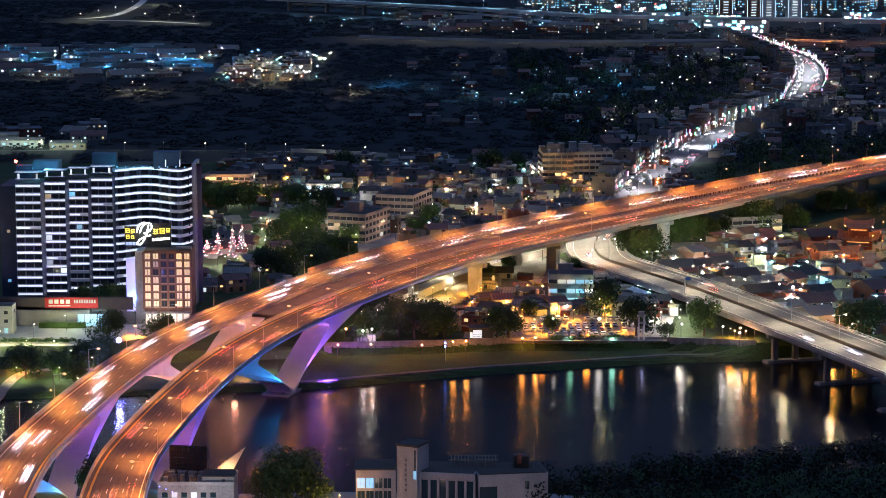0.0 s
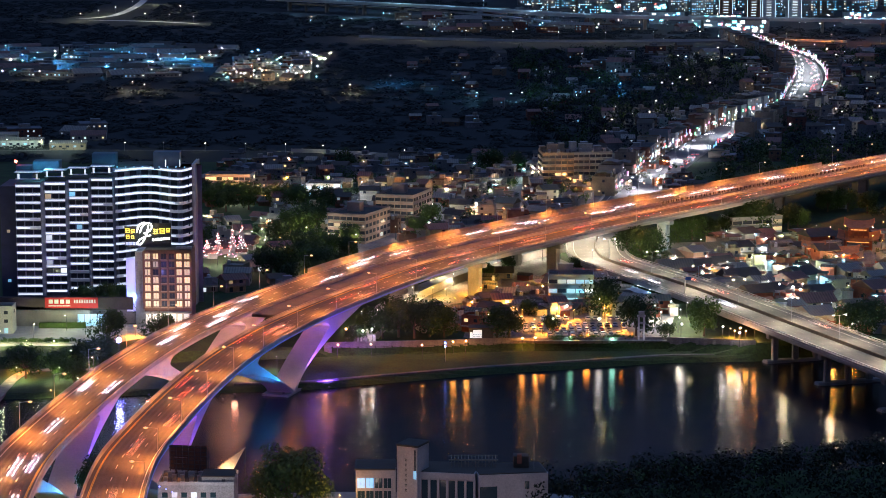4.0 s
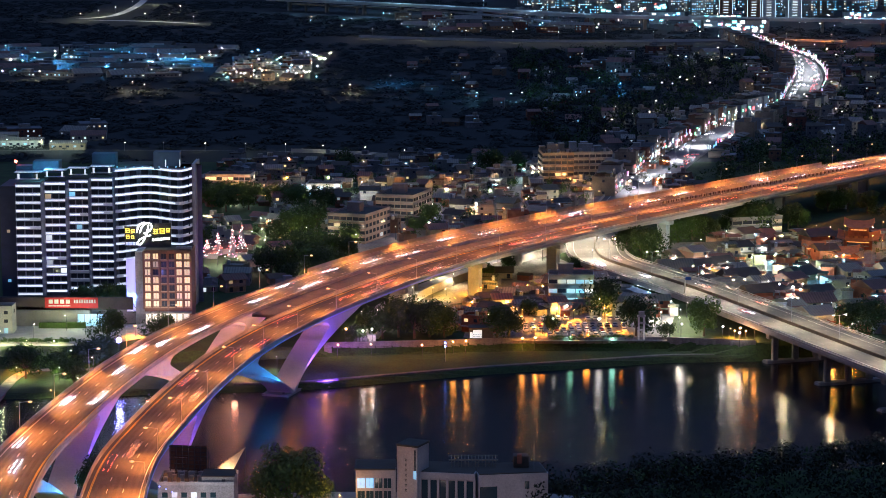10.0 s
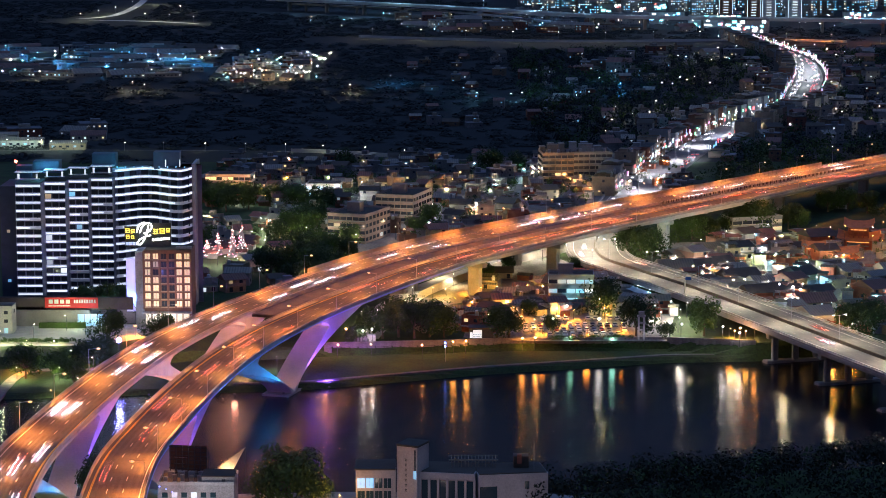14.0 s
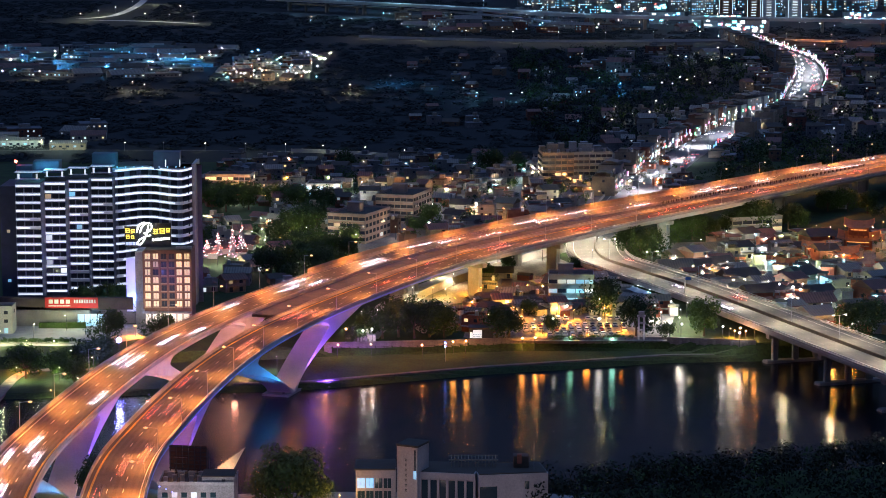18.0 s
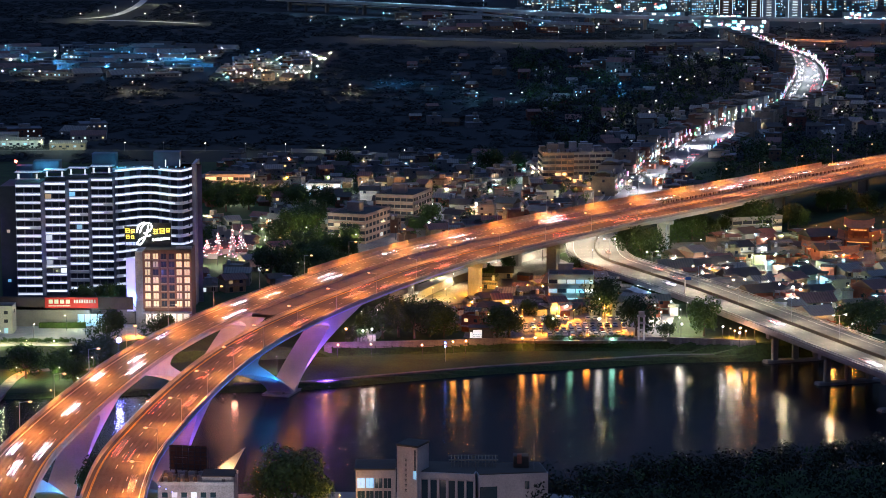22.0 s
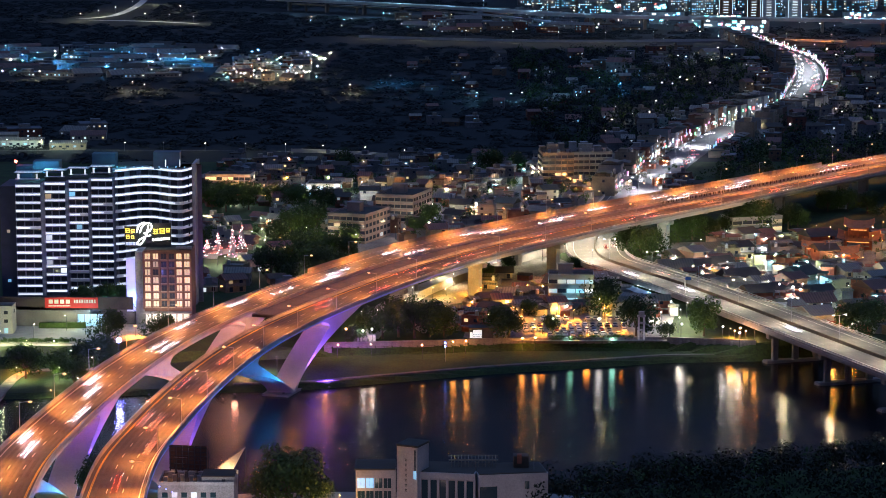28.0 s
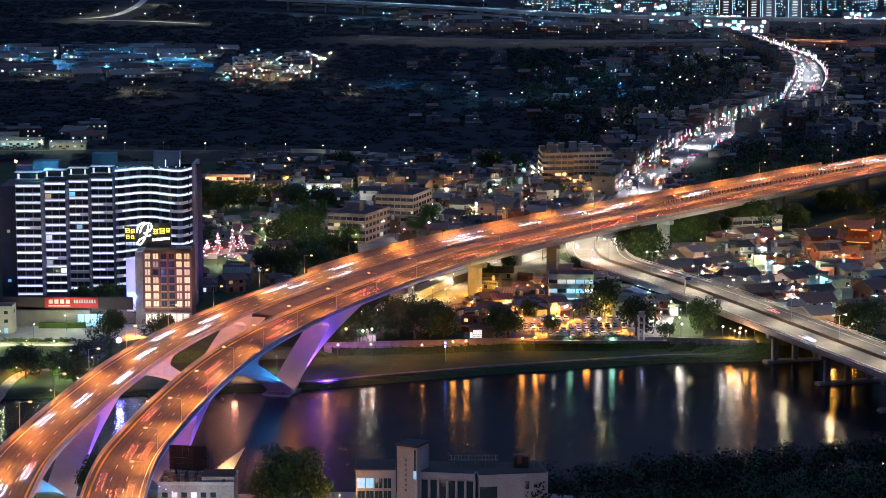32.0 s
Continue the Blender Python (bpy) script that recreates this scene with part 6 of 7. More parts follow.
def near_hall():
    root = thing("riverside_hall", 0, 0, 0, 0, "pale stone-faced riverside hall with a square tower", "building")
    a = radians(-25)

    def on_tower(u, v):
        return -7.9 + u * math.cos(a) - v * math.sin(a), 604.3 + u * math.sin(a) + v * math.cos(a)

    boxes("tower", FACING, root, [(-7.9, 604.3, 7.9, 5.9, 7, 16.2, a)], "square pale tower")
    boxes("tower_cap", ROOF_DARK, root, [(-7.9, 604.3, 16.2, 6.3, 7.4, .5, a)])
    piece("tower_slot", STEEL_DARK, root, *on_tower(2.3, -3.5), 12, .5, .16, 6.5, a)
    piece("window", G_CYAN, root, *on_tower(2.3, -3.56), 8.6, .8, .15, 2.2, a)
    for q in range(7):
        bm = bmesh.new()
        for w, h in ((.7, .14), (.5, .14), (.14, .8)):
            put_box(bm, *on_tower(-.3, -3.54), 12.4 - q * 1.35 + (.25 if w == .7 else -.2 if w == .5 else 0), w, .1, h, a)
        part("letter_bar", bm, STEEL_DARK, root)
    boxes("left_wing", FACING, root, [(-17.6, 607, 4.6, 10.4, 10, 9.6)])
    boxes("roof", ROOF_DARK, root, [(-17.8, 607.5, 9.6, 10.8, 11, .35)])
    for q in range(4):
        for f in range(2):
            piece("window", G_CYAN if q < 2 and f == 1 else TEAL, root, -21.4 + q * 2.3, 601.95, 2.6 + f * 3.4, 1.9, .15, 2.6)
            piece("mullion", STEEL, root, -21.4 + q * 2.3, 601.86, 2.6 + f * 3.4, .1, .08, 2.6)
    c = boxes("centre_wing", FACING, root, [(0, 0, 4.4, 16.6, 12, 9.2), (0, -6.1, 8.3, 16.9, .5, 1.7)])
    c.location, c.rotation_euler = (1.0, 606.5, 0), (0, 0, radians(-10))
    r = boxes("roof", ROOF_DARK, root, [(0, 0, 9.1, 16, 11.4, .3)])
    r.location, r.rotation_euler = (1.0, 606.5, 0), (0, 0, radians(-10))
    for q in range(7):
        u = -7.2 + q * 2.4
        a = radians(-10)
        p = piece("window", TEAL, root, 1.0 + u * math.cos(a) + 6.05 * math.sin(a), 606.5 + u * math.sin(a) - 6.05 * math.cos(a), 4.4, 1.6, .15, 5.4, a)
        piece("pilaster", FACING, root, 1.0 + (u + 1.2) * math.cos(a) + 6.25 * math.sin(a), 606.5 + (u + 1.2) * math.sin(a) - 6.25 * math.cos(a), 3.9, .55, .5, 7.6, a)
    c = boxes("right_wing", FACING, root, [(0, 0, 4.4, 18.4, 12, 9.2)])
    c.location, c.rotation_euler = (17.4, 605.6, 0), (0, 0, radians(9))
    r = boxes("roof", ROOF_DARK, root, [(0, 0, 9.14, 17.8, 11.4, .3)])
    r.location, r.rotation_euler = (17.4, 605.6, 0), (0, 0, radians(9))
    for u, w, hh, z in ((-6.6, 4.6, 4.6, 3.6), (3.6, 1.2, 2.0, 6.0)):
        a = radians(9)
        piece("window", TEAL, root, 17.4 + u * math.cos(a) + 6.05 * math.sin(a), 605.6 + u * math.sin(a) - 6.05 * math.cos(a), z, w, .15, hh, a)
    # roof pergola and stair box
    for q in range(14):
        piece("pergola_slat", PLASTER_WARM, root, 2.2 + q * .9, 609.0, 11.2, .18, 5, .2, 0)
        piece("pergola_post", PLASTER_WARM, root, 2.2 + q * .9, 606.6, 10.2, .14, .14, 2.0, 0)
    boxes("pergola_beam", PLASTER_WARM, root, [(8, 606.6, 11.1, 13, .2, .3), (8, 611.4, 11.1, 13, .2, .3)])
    boxes("stair_house", ROOF_DARK, root, [(20.5, 607.5, 10.7, 4, 4, 3.2)])
    boxes("chimney", BRICK, root, [(20.0, 605.2, 11.8, 1.2, 1.2, 2.4)])
    bm = bmesh.new()
    put_cyl(bm, 23.8, 603.5, 9, .06, .04, 7, 6)
    part("flagpole", bm, STEEL, root)
    return root


def near_roof():
    root = thing("corner_building", 0, 0, 0, 0, "white corner building with roof plant and a billboard frame", "building")
    boxes("wall", PLASTER, root, [(-61.5, 579, 6.4, 19, 12, 12.9), (-56.0, 577, 13.6, 8, 7, 2.6)])
    boxes("roof", ROOF_DARK, root, [(-61.5, 579, 12.95, 18.4, 11.4, .16), (-56, 577, 15, 8.3, 7.3, .25)])
    boxes("parapet", PLASTER, root, [(-61.5, 573.1, 13.3, 19.2, .25, .9), (-70.9, 579, 13.3, .25, 11.5, .9), (-61.5, 584.9, 13.3, 19.2, .25, .9)])
    for q in range(5):
        bm = bmesh.new()
        put_cyl(bm, -69.2 + q * 2.1, 575.2 + (q % 2) * 1.2, 13.0, .55, .55, 1.5 + .3 * (q % 3), 10)
        part("roof_tank", bm, TANK, root)
    for q in range(4):
        boxes("cooling_unit", mat("unit_grey", (.35, .36, .37), .6, .2, .2, 2), root, [(-68.5 + q * 2.6, 581.0, 13.7, 1.6, 1.4, 1.5)])
    for q in range(6):
        piece("window", G_WHITE if q in (1, 3) else TEAL, root, -69.2 + q * 2.4, 572.95, 10.4, 1.4, .12, 1.3)
    for q in range(3):
        piece("blue_lamp", glow("blue_spot", (.1, .2, 1.0), 6), root, -70.5 + q * 1.6, 572.8, 12.6 - q * .7, .3, .2, .3)
    piece("vent", STEEL_DARK, root, -54.6, 573.4, 14, .9, .1, .6)
    # billboard scaffold seen from behind
    bb = thing("billboard_frame", -64.3, 582.5, 13.0, -12, "dark steel billboard scaffold on the roof", "billboard")
    for q in range(7):
        piece("post", STEEL_DARK, bb, -4.8 + q * 1.6, 0, 3.8, .2, .2, 7.6)
        piece("rear_post", STEEL_DARK, bb, -4.8 + q * 1.6, 2.2, 3.0, .16, .16, 6.0)
    for q in range(7):
        piece("rail", STEEL_DARK, bb, 0, -.15, .7 + q * 1.1, 10, .14, .16)
    rust = mat("rusty_sheet", (.13, .085, .06), .85, .1, .35, 1.5, .2, rnd=.5)
    for q in range(6):
        for k in range(4):
            piece("sheet_panel", rust, bb, -4.1 + q * 1.64, .5, 2.0 + k * 1.62, 1.56, .1, 1.52)
    for q in (-3.2, 0, 3.2):
        br = piece("brace", STEEL_DARK, bb, q, -1.1, 2.6, .14, .14, 5.6)
        br.rotation_euler = (.42, 0, 0)
    return root


near_hall()
near_roof()
sail = thing("sail_board", 0, 0, 0, 0, "brightly lit three-cornered canvas sail above the corner roof", "sail")
_tri = [Vector((-59.0, 583.5, 13.2)), Vector((-54.1, 583.1, 12.3)), Vector((-50.0, 583.9, 19.9))]
_bm = bmesh.new()
_lo = [_bm.verts.new(p) for p in _tri]
_hi = [_bm.verts.new(p + Vector((0, .22, 0))) for p in _tri]
_bm.faces.new(_lo)
_bm.faces.new(_hi[::-1])
for q in range(3):
    _bm.faces.new((_lo[q], _hi[q], _hi[(q + 1) % 3], _lo[(q + 1) % 3]))
bmesh.ops.recalc_face_normals(_bm, faces=_bm.faces)
part("canvas", _bm, mat("sail_canvas", (.75, .62, .5), .8, 0, .15, .6), sail, "pale warm canvas")
for q in range(9):
    p = _tri[0].lerp(_tri[2], (q + .3) / 9.4)
    piece("edge_batten", PLASTER_WARM, sail, p.x, p.y - .12, p.z + .2, .8, .22, .3).rotation_euler = (0, -.64, 0)
for p, h in ((_tri[2], 8.0), (_tri[0], 1.2)):
    _bm = bmesh.new()
    put_cyl(_bm, p.x, p.y + .4, p.z - h, .14, .1, h, 7)
    part("mast", _bm, STEEL_DARK, sail)
_bm = bmesh.new()
put_box(_bm, -55.2, 581.0, 13.2, .7, .4, .4)
part("floodlight", _bm, STEEL_DARK, sail)
bulb(sail, -55.0, 581.3, 13.5, (1.0, .6, .3), 1500, .15, spot=130, aim=(-53.6, 583.5, 15.2))
sheet("terrace_pavement", [(-75, 560), (60, 560), (60, 600), (30, 614), (-30, 616), (-75, 612)], .03, CONCRETE, "paved terrace round the riverside hall", "pavement")
spots([(-27, 598)], "garden_lamp", 4.0, .5, G_SODIUM, (1.0, .5, .15), 2600, "small warm garden lamp by the near bank", "garden lamps")
spots([(-24, 606), (-29, 604)], "garden_lamp", 1.5, .3, G_LED, (.35, .45, 1.0), 500, "small blue garden lamp by the riverside hall", "garden lamps")


# ---- temple with swept roofs ----
def temple(x, y, rz, w, d, h, tiers):
    root = thing("temple_hall", x, y, 0, rz, "temple hall with orange lit upswept tile roofs", "temple", "temple halls")
    z = 0
    tile = mat("temple_roof_tile", (.42, .16, .05), .6, 0, .3, 2.0, .3)
    for t in range(tiers):
        f = 1 - .28 * t
        boxes("wall", BRICK, root, [(0, 0, z + h / 2, w * f * .72, d * f * .62, h)])
        n = 12
        v, q = [], []
        for i in range(n + 1):
            u = i / n * 2 - 1
            lift = .16 * w * abs(u) ** 3 * .6
            for b, c in ((-1, 0), (-.55, .22), (0, .8), (.55, .22), (1, 0)):
                v.append((u * w * f * .58, b * d * f * .66, z + h + c * h * .75 + lift * (1.0 if abs(b) < .1 else .8)))
        for i in range(n):
            for j in range(4):
                q.append((i * 5 + j, i * 5 + 5 + j, i * 5 + 6 + j, i * 5 + 1 + j))
        part("roof", raw_mesh("roof", v, q, tile), None, root)
        for c in range(5):
            bm = bmesh.new()
            put_cyl(bm, (c - 2) * w * f * .19, -d * f * .46, z, .25, .25, h, 8)
            part("pillar", bm, BRICK, root)
        piece("lantern_row", glow("lantern", (1.0, .4, .1), 1.6), root, 0, -d * f * .47, z + h * .8, w * f * .6, .2, .35)
        z += h * 1.15
    return root


temple(186.1, 1047.3, -14, 16, 13, 4.6, 2)
temple(172.6, 1011.7, -14, 13, 10, 4.0, 1)
temple(163.3, 1030.8, -14, 9, 8, 3.6, 1)


# ---- fairground mast and stalls with coloured bulbs behind the bridge ----
def fair():
    rng = random.Random(12)
    x, y = (-91.9, 1022.7)
    cols = [glow("bulb_pink", (1.0, .3, .5), 4), glow("bulb_white", (1.0, .9, .85), 5), glow("bulb_red", (1.0, .1, .08), 5)]
    for dx, dy, k in ((0, 0, 1.0), (-7, 6, .75), (3.5, 7, 1.05), (-11, -2, .6)):
        root = thing("light_tower", x + dx, y + dy, 0, 0, "tapering festive tower hung with pink and white bulbs", "light tower", "festive towers")
        bm = bmesh.new()
        for t, r in ((0, 2.4), (3.4, 1.7), (6.4, 1.1), (9.0, .6), (11.2, .3)):
            put_cyl(bm, 0, 0, t * k, r, r * .75, 2.6 * k, 8)
        part("frame", bm, TILE_GREY, root)
        for i in range(34):
            t = rng.random()
            a = rng.uniform(3.3, 6.1)
            r = 2.6 * (1 - t) + .2
            piece("bulb", rng.choice(cols), root, math.cos(a) * r, math.sin(a) * r, t * 12 * k + .4, .36, .36, .36)
    bulb(root, 5, -6, 6, (1.0, .5, .52), 2600, 1.0)
    for j in range(12):
        sx, sy = x + rng.uniform(-11, 7), y + rng.uniform(-8, 40)
        st = thing("fair_stall", sx, sy, 0, rng.uniform(-20, 20), "small fair stall with red roof and bulbs", "stall", "fair stalls")
        boxes("counter", PLASTER, st, [(0, 0, 1.3, 4, 3, 2.6)])
        bm = bmesh.new()
        gable(bm, 4.4, 3.4, 2.7, 1.2)
        part("roof", bm, ROOF_RED, st)
        for q in range(5):
            piece("bulb", rng.choice(cols), st, -1.8 + q * .9, -1.9, 2.6, .28, .28, .28)


fair()

# ---- booths, signs and shelters by the water ----
kiosk = thing("kiosk", 11.7, 833.0, 0, 0, "dark kiosk with a bright white screen", "kiosk")
boxes("wall", STEEL_DARK, kiosk, [(2, 0, 2.1, 8.6, 6, 4.2)])
boxes("roof", ROOF_DARK, kiosk, [(2, 0, 4.4, 9.2, 6.6, .4)])
boxes("screen", glow("screen_white", (.85, .93, 1.0), 1.0), kiosk, [(.6, -3.1, 2.3, 3.0, .12, 2.8), (-1.6, -3.1, 1.9, .9, .12, 2.0)])
for q in range(3):
    piece("screen_bar", STEEL_DARK, kiosk, .6, -3.2, 1.4 + q * .85, 3.0, .05, .14)
for q in range(3):
    bt = thing("booth", -31.0 + q * 2.9, 826.5 + q * .3, -1.2, 0, "small pale lilac service booth", "booth", "service booths")
    boxes("wall", PLASTER, bt, [(0, 0, 1.8, 2.5, 2.4, 3.8)])
    boxes("roof", CONCRETE, bt, [(0, 0, 3.8, 2.8, 2.7, .2)])
    piece("door", TILE_GREY, bt, 0, -1.22, 1.2, .9, .08, 2.0)
clock = thing("white_gate_tower", 70.8, 830.8, 0, 0, "slim white gate tower lit from below", "gate tower")
boxes("post", PLASTER, clock, [(-.95, 0, 4.2, .6, 1.0, 8.4), (.95, 0, 4.2, .6, 1.0, 8.4)])
boxes("beam", PLASTER, clock, [(0, 0, 6.2, 1.3, .8, .6), (0, 0, 3.6, 1.3, .8, .4)])
boxes("cap", PLASTER, clock, [(0, 0, 8.7, 3.0, 1.5, .6), (0, 0, 9.7, 2.0, 1.2, 1.4)])
bulb(clock, 0, -4, 1.0, (.5, .55, 1.0), 260, .3)
for px, lab in ((0, 0), (1, 0)):
    sh = thing("lit_shelter", 121.0 + px * 7.5, 824.5 - px * .5, -.5, 6, "open shelter with orange light under a sheet roof", "shelter", "riverside shelters")
    for sx in (-2.8, 2.8):
        for sy in (-2, 2):
            piece("post", STEEL, sh, sx, sy, 1.6, .16, .16, 3.2)
    bm = bmesh.new()
    gable(bm, 6.4, 5, 3.2, 1.0)
    part("roof", bm, ROOF_RED, sh)
    piece("ceiling_lamp", glow("shelter_lamp", (1.0, .55, .1), 8), sh, 0, 0, 2.9, 2.4, .3, .14)
bpole = thing("blue_signal_mast", 0.8, 810.0, -3.6, 0, "thin mast with two blue signal lamps", "signal mast")
_bm = bmesh.new()
put_cyl(_bm, 0, 0, 0, .12, .08, 7, 8)
part("pole", _bm, STEEL, bpole)
for q in (5.4, 6.6):
    piece("signal_lamp", glow("signal_blue", (.05, .25, 1.0), 9), bpole, 0, -.15, q, .6, .3, .7)
gan = thing("sign_gantry", 92.7, 894.7, 6.0, 68, "white overhead sign gantry on the road bridge", "sign gantry")
piece("post", PLASTER, gan, 0, 0, 3.0, .4, .4, 6.0)
piece("arm", PLASTER, gan, 0, 2.2, 5.8, .4, 5.0, .4)
piece("sign_plate", mat("sign_blue", (.03, .12, .4), .5, 0, .05), gan, -.3, -1.4, 5.8, .12, 2.2, 1.2)

spots([(66.4, 1074.8), (56.2, 1054.0), (76.6, 1054.0), (68.7, 1030.8), (50.0, 1030.8), (27.0, 1005.4), (63.6, 996.3)], "junction_lamp", 7.4, 1.0, G_LED, (1.0, .88, .68), 8500, "white lamp on a post at the road junction", "junction lamps")


sheet("sports_field", [(-117.3, 1090.0), (-128.0, 1206.0), (-90.0, 1199.0), (-88.0, 1098.0)], .05, mat("sports_turf", (.03, .075, .018), .95, 0, .35, .2, .4), "mown green sports field of the school", "field")
spots([(-86.0, 1104.0), (-112.0, 1209.0), (-92.0, 1205.0)], "field_lamp", 6.0, .8, G_LED, (.8, 1.0, .6), 3600, "white lamp at the edge of the sports field", "sports field lamps")
for x, y, z in ((-123, 1213, 1.2), (-114, 1214, 1.35), (-105, 1213, 1.2), (-96, 1206, 1.4), (-86, 1191, 1.3), (-77, 1184, 1.4), (-72, 1088, 1.4), (-67, 1112, 1.4)):
    tree(x, y, z)


AWNING = mat("awning_pale", (.62, .66, .68), .8, 0, .2, 1.0)
for q, (x, y) in enumerate(((78.0, 915.0), (80.2, 908.0), (82.4, 901.0), (75.6, 921.5), (84.6, 893.5))):
    st = thing("market_stall", x, y, 0, 112, "market stall with a pale awning under cyan light", "stall", "stalls below the road bridge")
    bm = bmesh.new()
    gable(bm, 6.0, 4.6, 3.0, .8, .2)
    part("awning", bm, AWNING, st)
    for sx in (-2.7, 2.7):
        for sy in (-2.0, 2.0):
            piece("post", STEEL, st, sx, sy, 1.5, .1, .1, 3.0)
    piece("counter", PLASTER, st, 0, 1.6, .5, 5.0, .7, 1.0)
    piece("tube_lamp", glow("stall_tube", (.45, .85, 1.0), 40), st, 0, 0, 2.75, 2.4, .14, .1)


# ---- sheds, lean-tos and shrubs that fill the yards ----
WALL_LAMPS = [glow("wall_lamp_" + n, c, p) for n, c, p in (("white", (.9, .96, 1.0), 330), ("warm", (1.0, .8, .5), 330), ("cyan", (.25, .75, 1.0), 260), ("orange", (1.0, .4, .07), 330), ("yellow", (1.0, .62, .15), 330), ("green", (.75, 1.0, .35), 260))]


def yards(name, box, count, seed, inside, lamps=(), shine=0.0):
    """Small sheds and canopies; a share of them (shine) has a lamp under the eaves, of the kinds in lamps."""
    rng = random.Random(seed)
    bu = Bunch([PLASTER, TILE_GREY, BRICK, ROOF_GREY, ROOF_RED, ROOF_DARK, ROOF_GREEN, TANK, G_WARM, G_WHITE, STEEL_DARK] + WALL_LAMPS)
    sh = Bunch([LEAF, LEAF_DARK])
    n = 0
    for i in range(count * 6):
        if n >= count:
            break
        x, y = rng.uniform(*box[:2]), rng.uniform(*box[2:])
        if not inside(x, y) or not clear(x, y, 2):
            continue
        n += 1
        z = ground_z(x, y)
        k = rng.random()
        rz = radians(rng.uniform(-30, 30))
        if k < .5:
            w, d, h = rng.uniform(2.5, 6), rng.uniform(2.5, 5), rng.uniform(2.2, 4.6)
            bu.box(x, y, z + h / 2, w, d, h, rz, rng.randrange(3))
            bu.ridge(x, y, z + h, w + .8, d + .8, rng.uniform(.3, 1.0), rz, 3 + rng.randrange(4))
            if rng.random() < shine:
                bu.box(x + math.sin(rz) * (d / 2 + .9), y - math.cos(rz) * (d / 2 + .9), z + h - .1, .5, .4, .26, rz, 11 + rng.choice(lamps))
            if rng.random() < .12:
                bu.box(x, y - d / 2 - .1, z + h * .5, 1.0, .12, 1.1, rz, 8 + rng.randrange(2))
        elif k < .68:
            bu.box(x, y, z + 2.5, rng.uniform(3, 7), rng.uniform(2, 4), .12, rz, 3 + rng.randrange(4))
            for q in (-1.2, 1.2):
                bu.box(x + q, y, z + 1.2, .12, .12, 2.5, 0, 10)
        elif k < .78:
            bu.box(x, y, z + 3.4, .16, .16, 6.8, 0, 10)
            bu.box(x, y, z + 6.4, 1.6, .12, .12, rz, 10)
        else:
            r = rng.uniform(1.0, 2.6)
            sh.clump((x, y, z + r * .8), r, r * .9, 70, .34, rng, rng.randrange(2))
    bu.make(name + "_sheds", "small sheds, lean-tos and canopies between the houses", "sheds")
    sh.make(name + "_shrubs", "leafy shrubs in the yards between the houses", "shrubs")


yards("riverside", (-8, 95, 850, 990), 210, 201, lambda x, y: x < grey_x(y) - 15 and x > lerp_table(y, UNDER_TAB) + 10 and (x < 22 or y > 878), (3, 3, 4, 4, 1, 0), .5)
yards("hillside", (90, 250, 840, 1085), 430, 202, lambda x, y: x > grey_x(y) + 15, (0, 0, 0, 1, 1, 2, 3, 5), .36)
yards("old_town", (-130, 135, 1060, 1375), 420, 203, lambda x, y: not (-128 < x < -82 and 1128 < y < 1195), (0, 1, 1, 1, 3, 5, 2), .36)
for i in range(26):
    x, y = TREE_RNG.uniform(-72, -40), TREE_RNG.uniform(935, 1065)
    if clear(x, y, 4) and not any((a - x) ** 2 + (b - y) ** 2 < 30 for a, b, q in TAKEN):
        tree(x, y, TREE_RNG.uniform(1.0, 1.5))


# ---- bright market halls under the far viaduct ----
def market(x, y, w, seed, label):
    rng = random.Random(seed)
    root = thing("market_hall", x, y, 0, 0, label, "market hall", "far market halls")
    boxes("wall", PLASTER, root, [(0, 0, 7, w, 14, 14)])
    boxes("roof", ROOF_DARK, root, [(0, 0, 14.2, w + .5, 14.5, .5)])
    neon = [glow("far_neon_white", (.7, .9, 1.0), 7), glow("far_neon_blue", (.15, .5, 1.0), 6), glow("far_neon_cyan", (.2, .9, 1.0), 6), glow("far_neon_red", (1.0, .12, .1), 3), glow("far_neon_white", (.7, .9, 1.0), 7)]
    for i in range(int(w / 2.6)):
        piece("neon_sign", rng.choice(neon), root, rng.uniform(-.48, .48) * w, -7.2, rng.uniform(2, 13), rng.uniform(1.5, 5), .3, rng.uniform(1, 3.2))


market(229.7, 3009.2, 75, 1, "market hall crowded with red, white and cyan neon signs")
market(266.7, 3063.8, 40, 2, "market hall with white and cyan neon signs")
market(313.7, 2740.3, 60, 3, "roadside hall with white neon signs")
market(336.1, 2633.2, 50, 4, "roadside hall with blue and white neon signs")
market(498.6, 2808.8, 50, 5, "roadside hall with dazzling blue-white signs")
market(264.7, 2808.8, 40, 6, "roadside hall with cyan neon signs")
market(66.4, 2905.6, 30, 7, "low hall with violet-white lights")

for x, y, w, h, wall, lab in ((-261, 1462, 26, 5.0, PLASTER, "long pale storage hall with a lit front"), (-231, 1452, 22, 4.2, PLASTER_WARM, "low cream storage hall with a lit front"), (-278, 1486, 20, 6.0, TILE_GREY, "grey storage hall behind a lit yard")):
    hall = thing("storage_hall", x, y, 0, 4, lab, "hall", "storage halls")
    wob = boxes("wall", wall, hall, [(0, 0, h / 2, w, 10, h)])
    bm = bmesh.new()
    gable(bm, w, 10, h + .02, 1.4, .5)
    part("roof", bm, ROOF_GREY, hall)
    for q in range(int(w / 4)):
        piece("window", GLASS_DARK if q % 3 else G_CYAN, wob, (q + .5) / int(w / 4) * w - w / 2, -5.02, h * .55, 1.8, .12, 1.2)
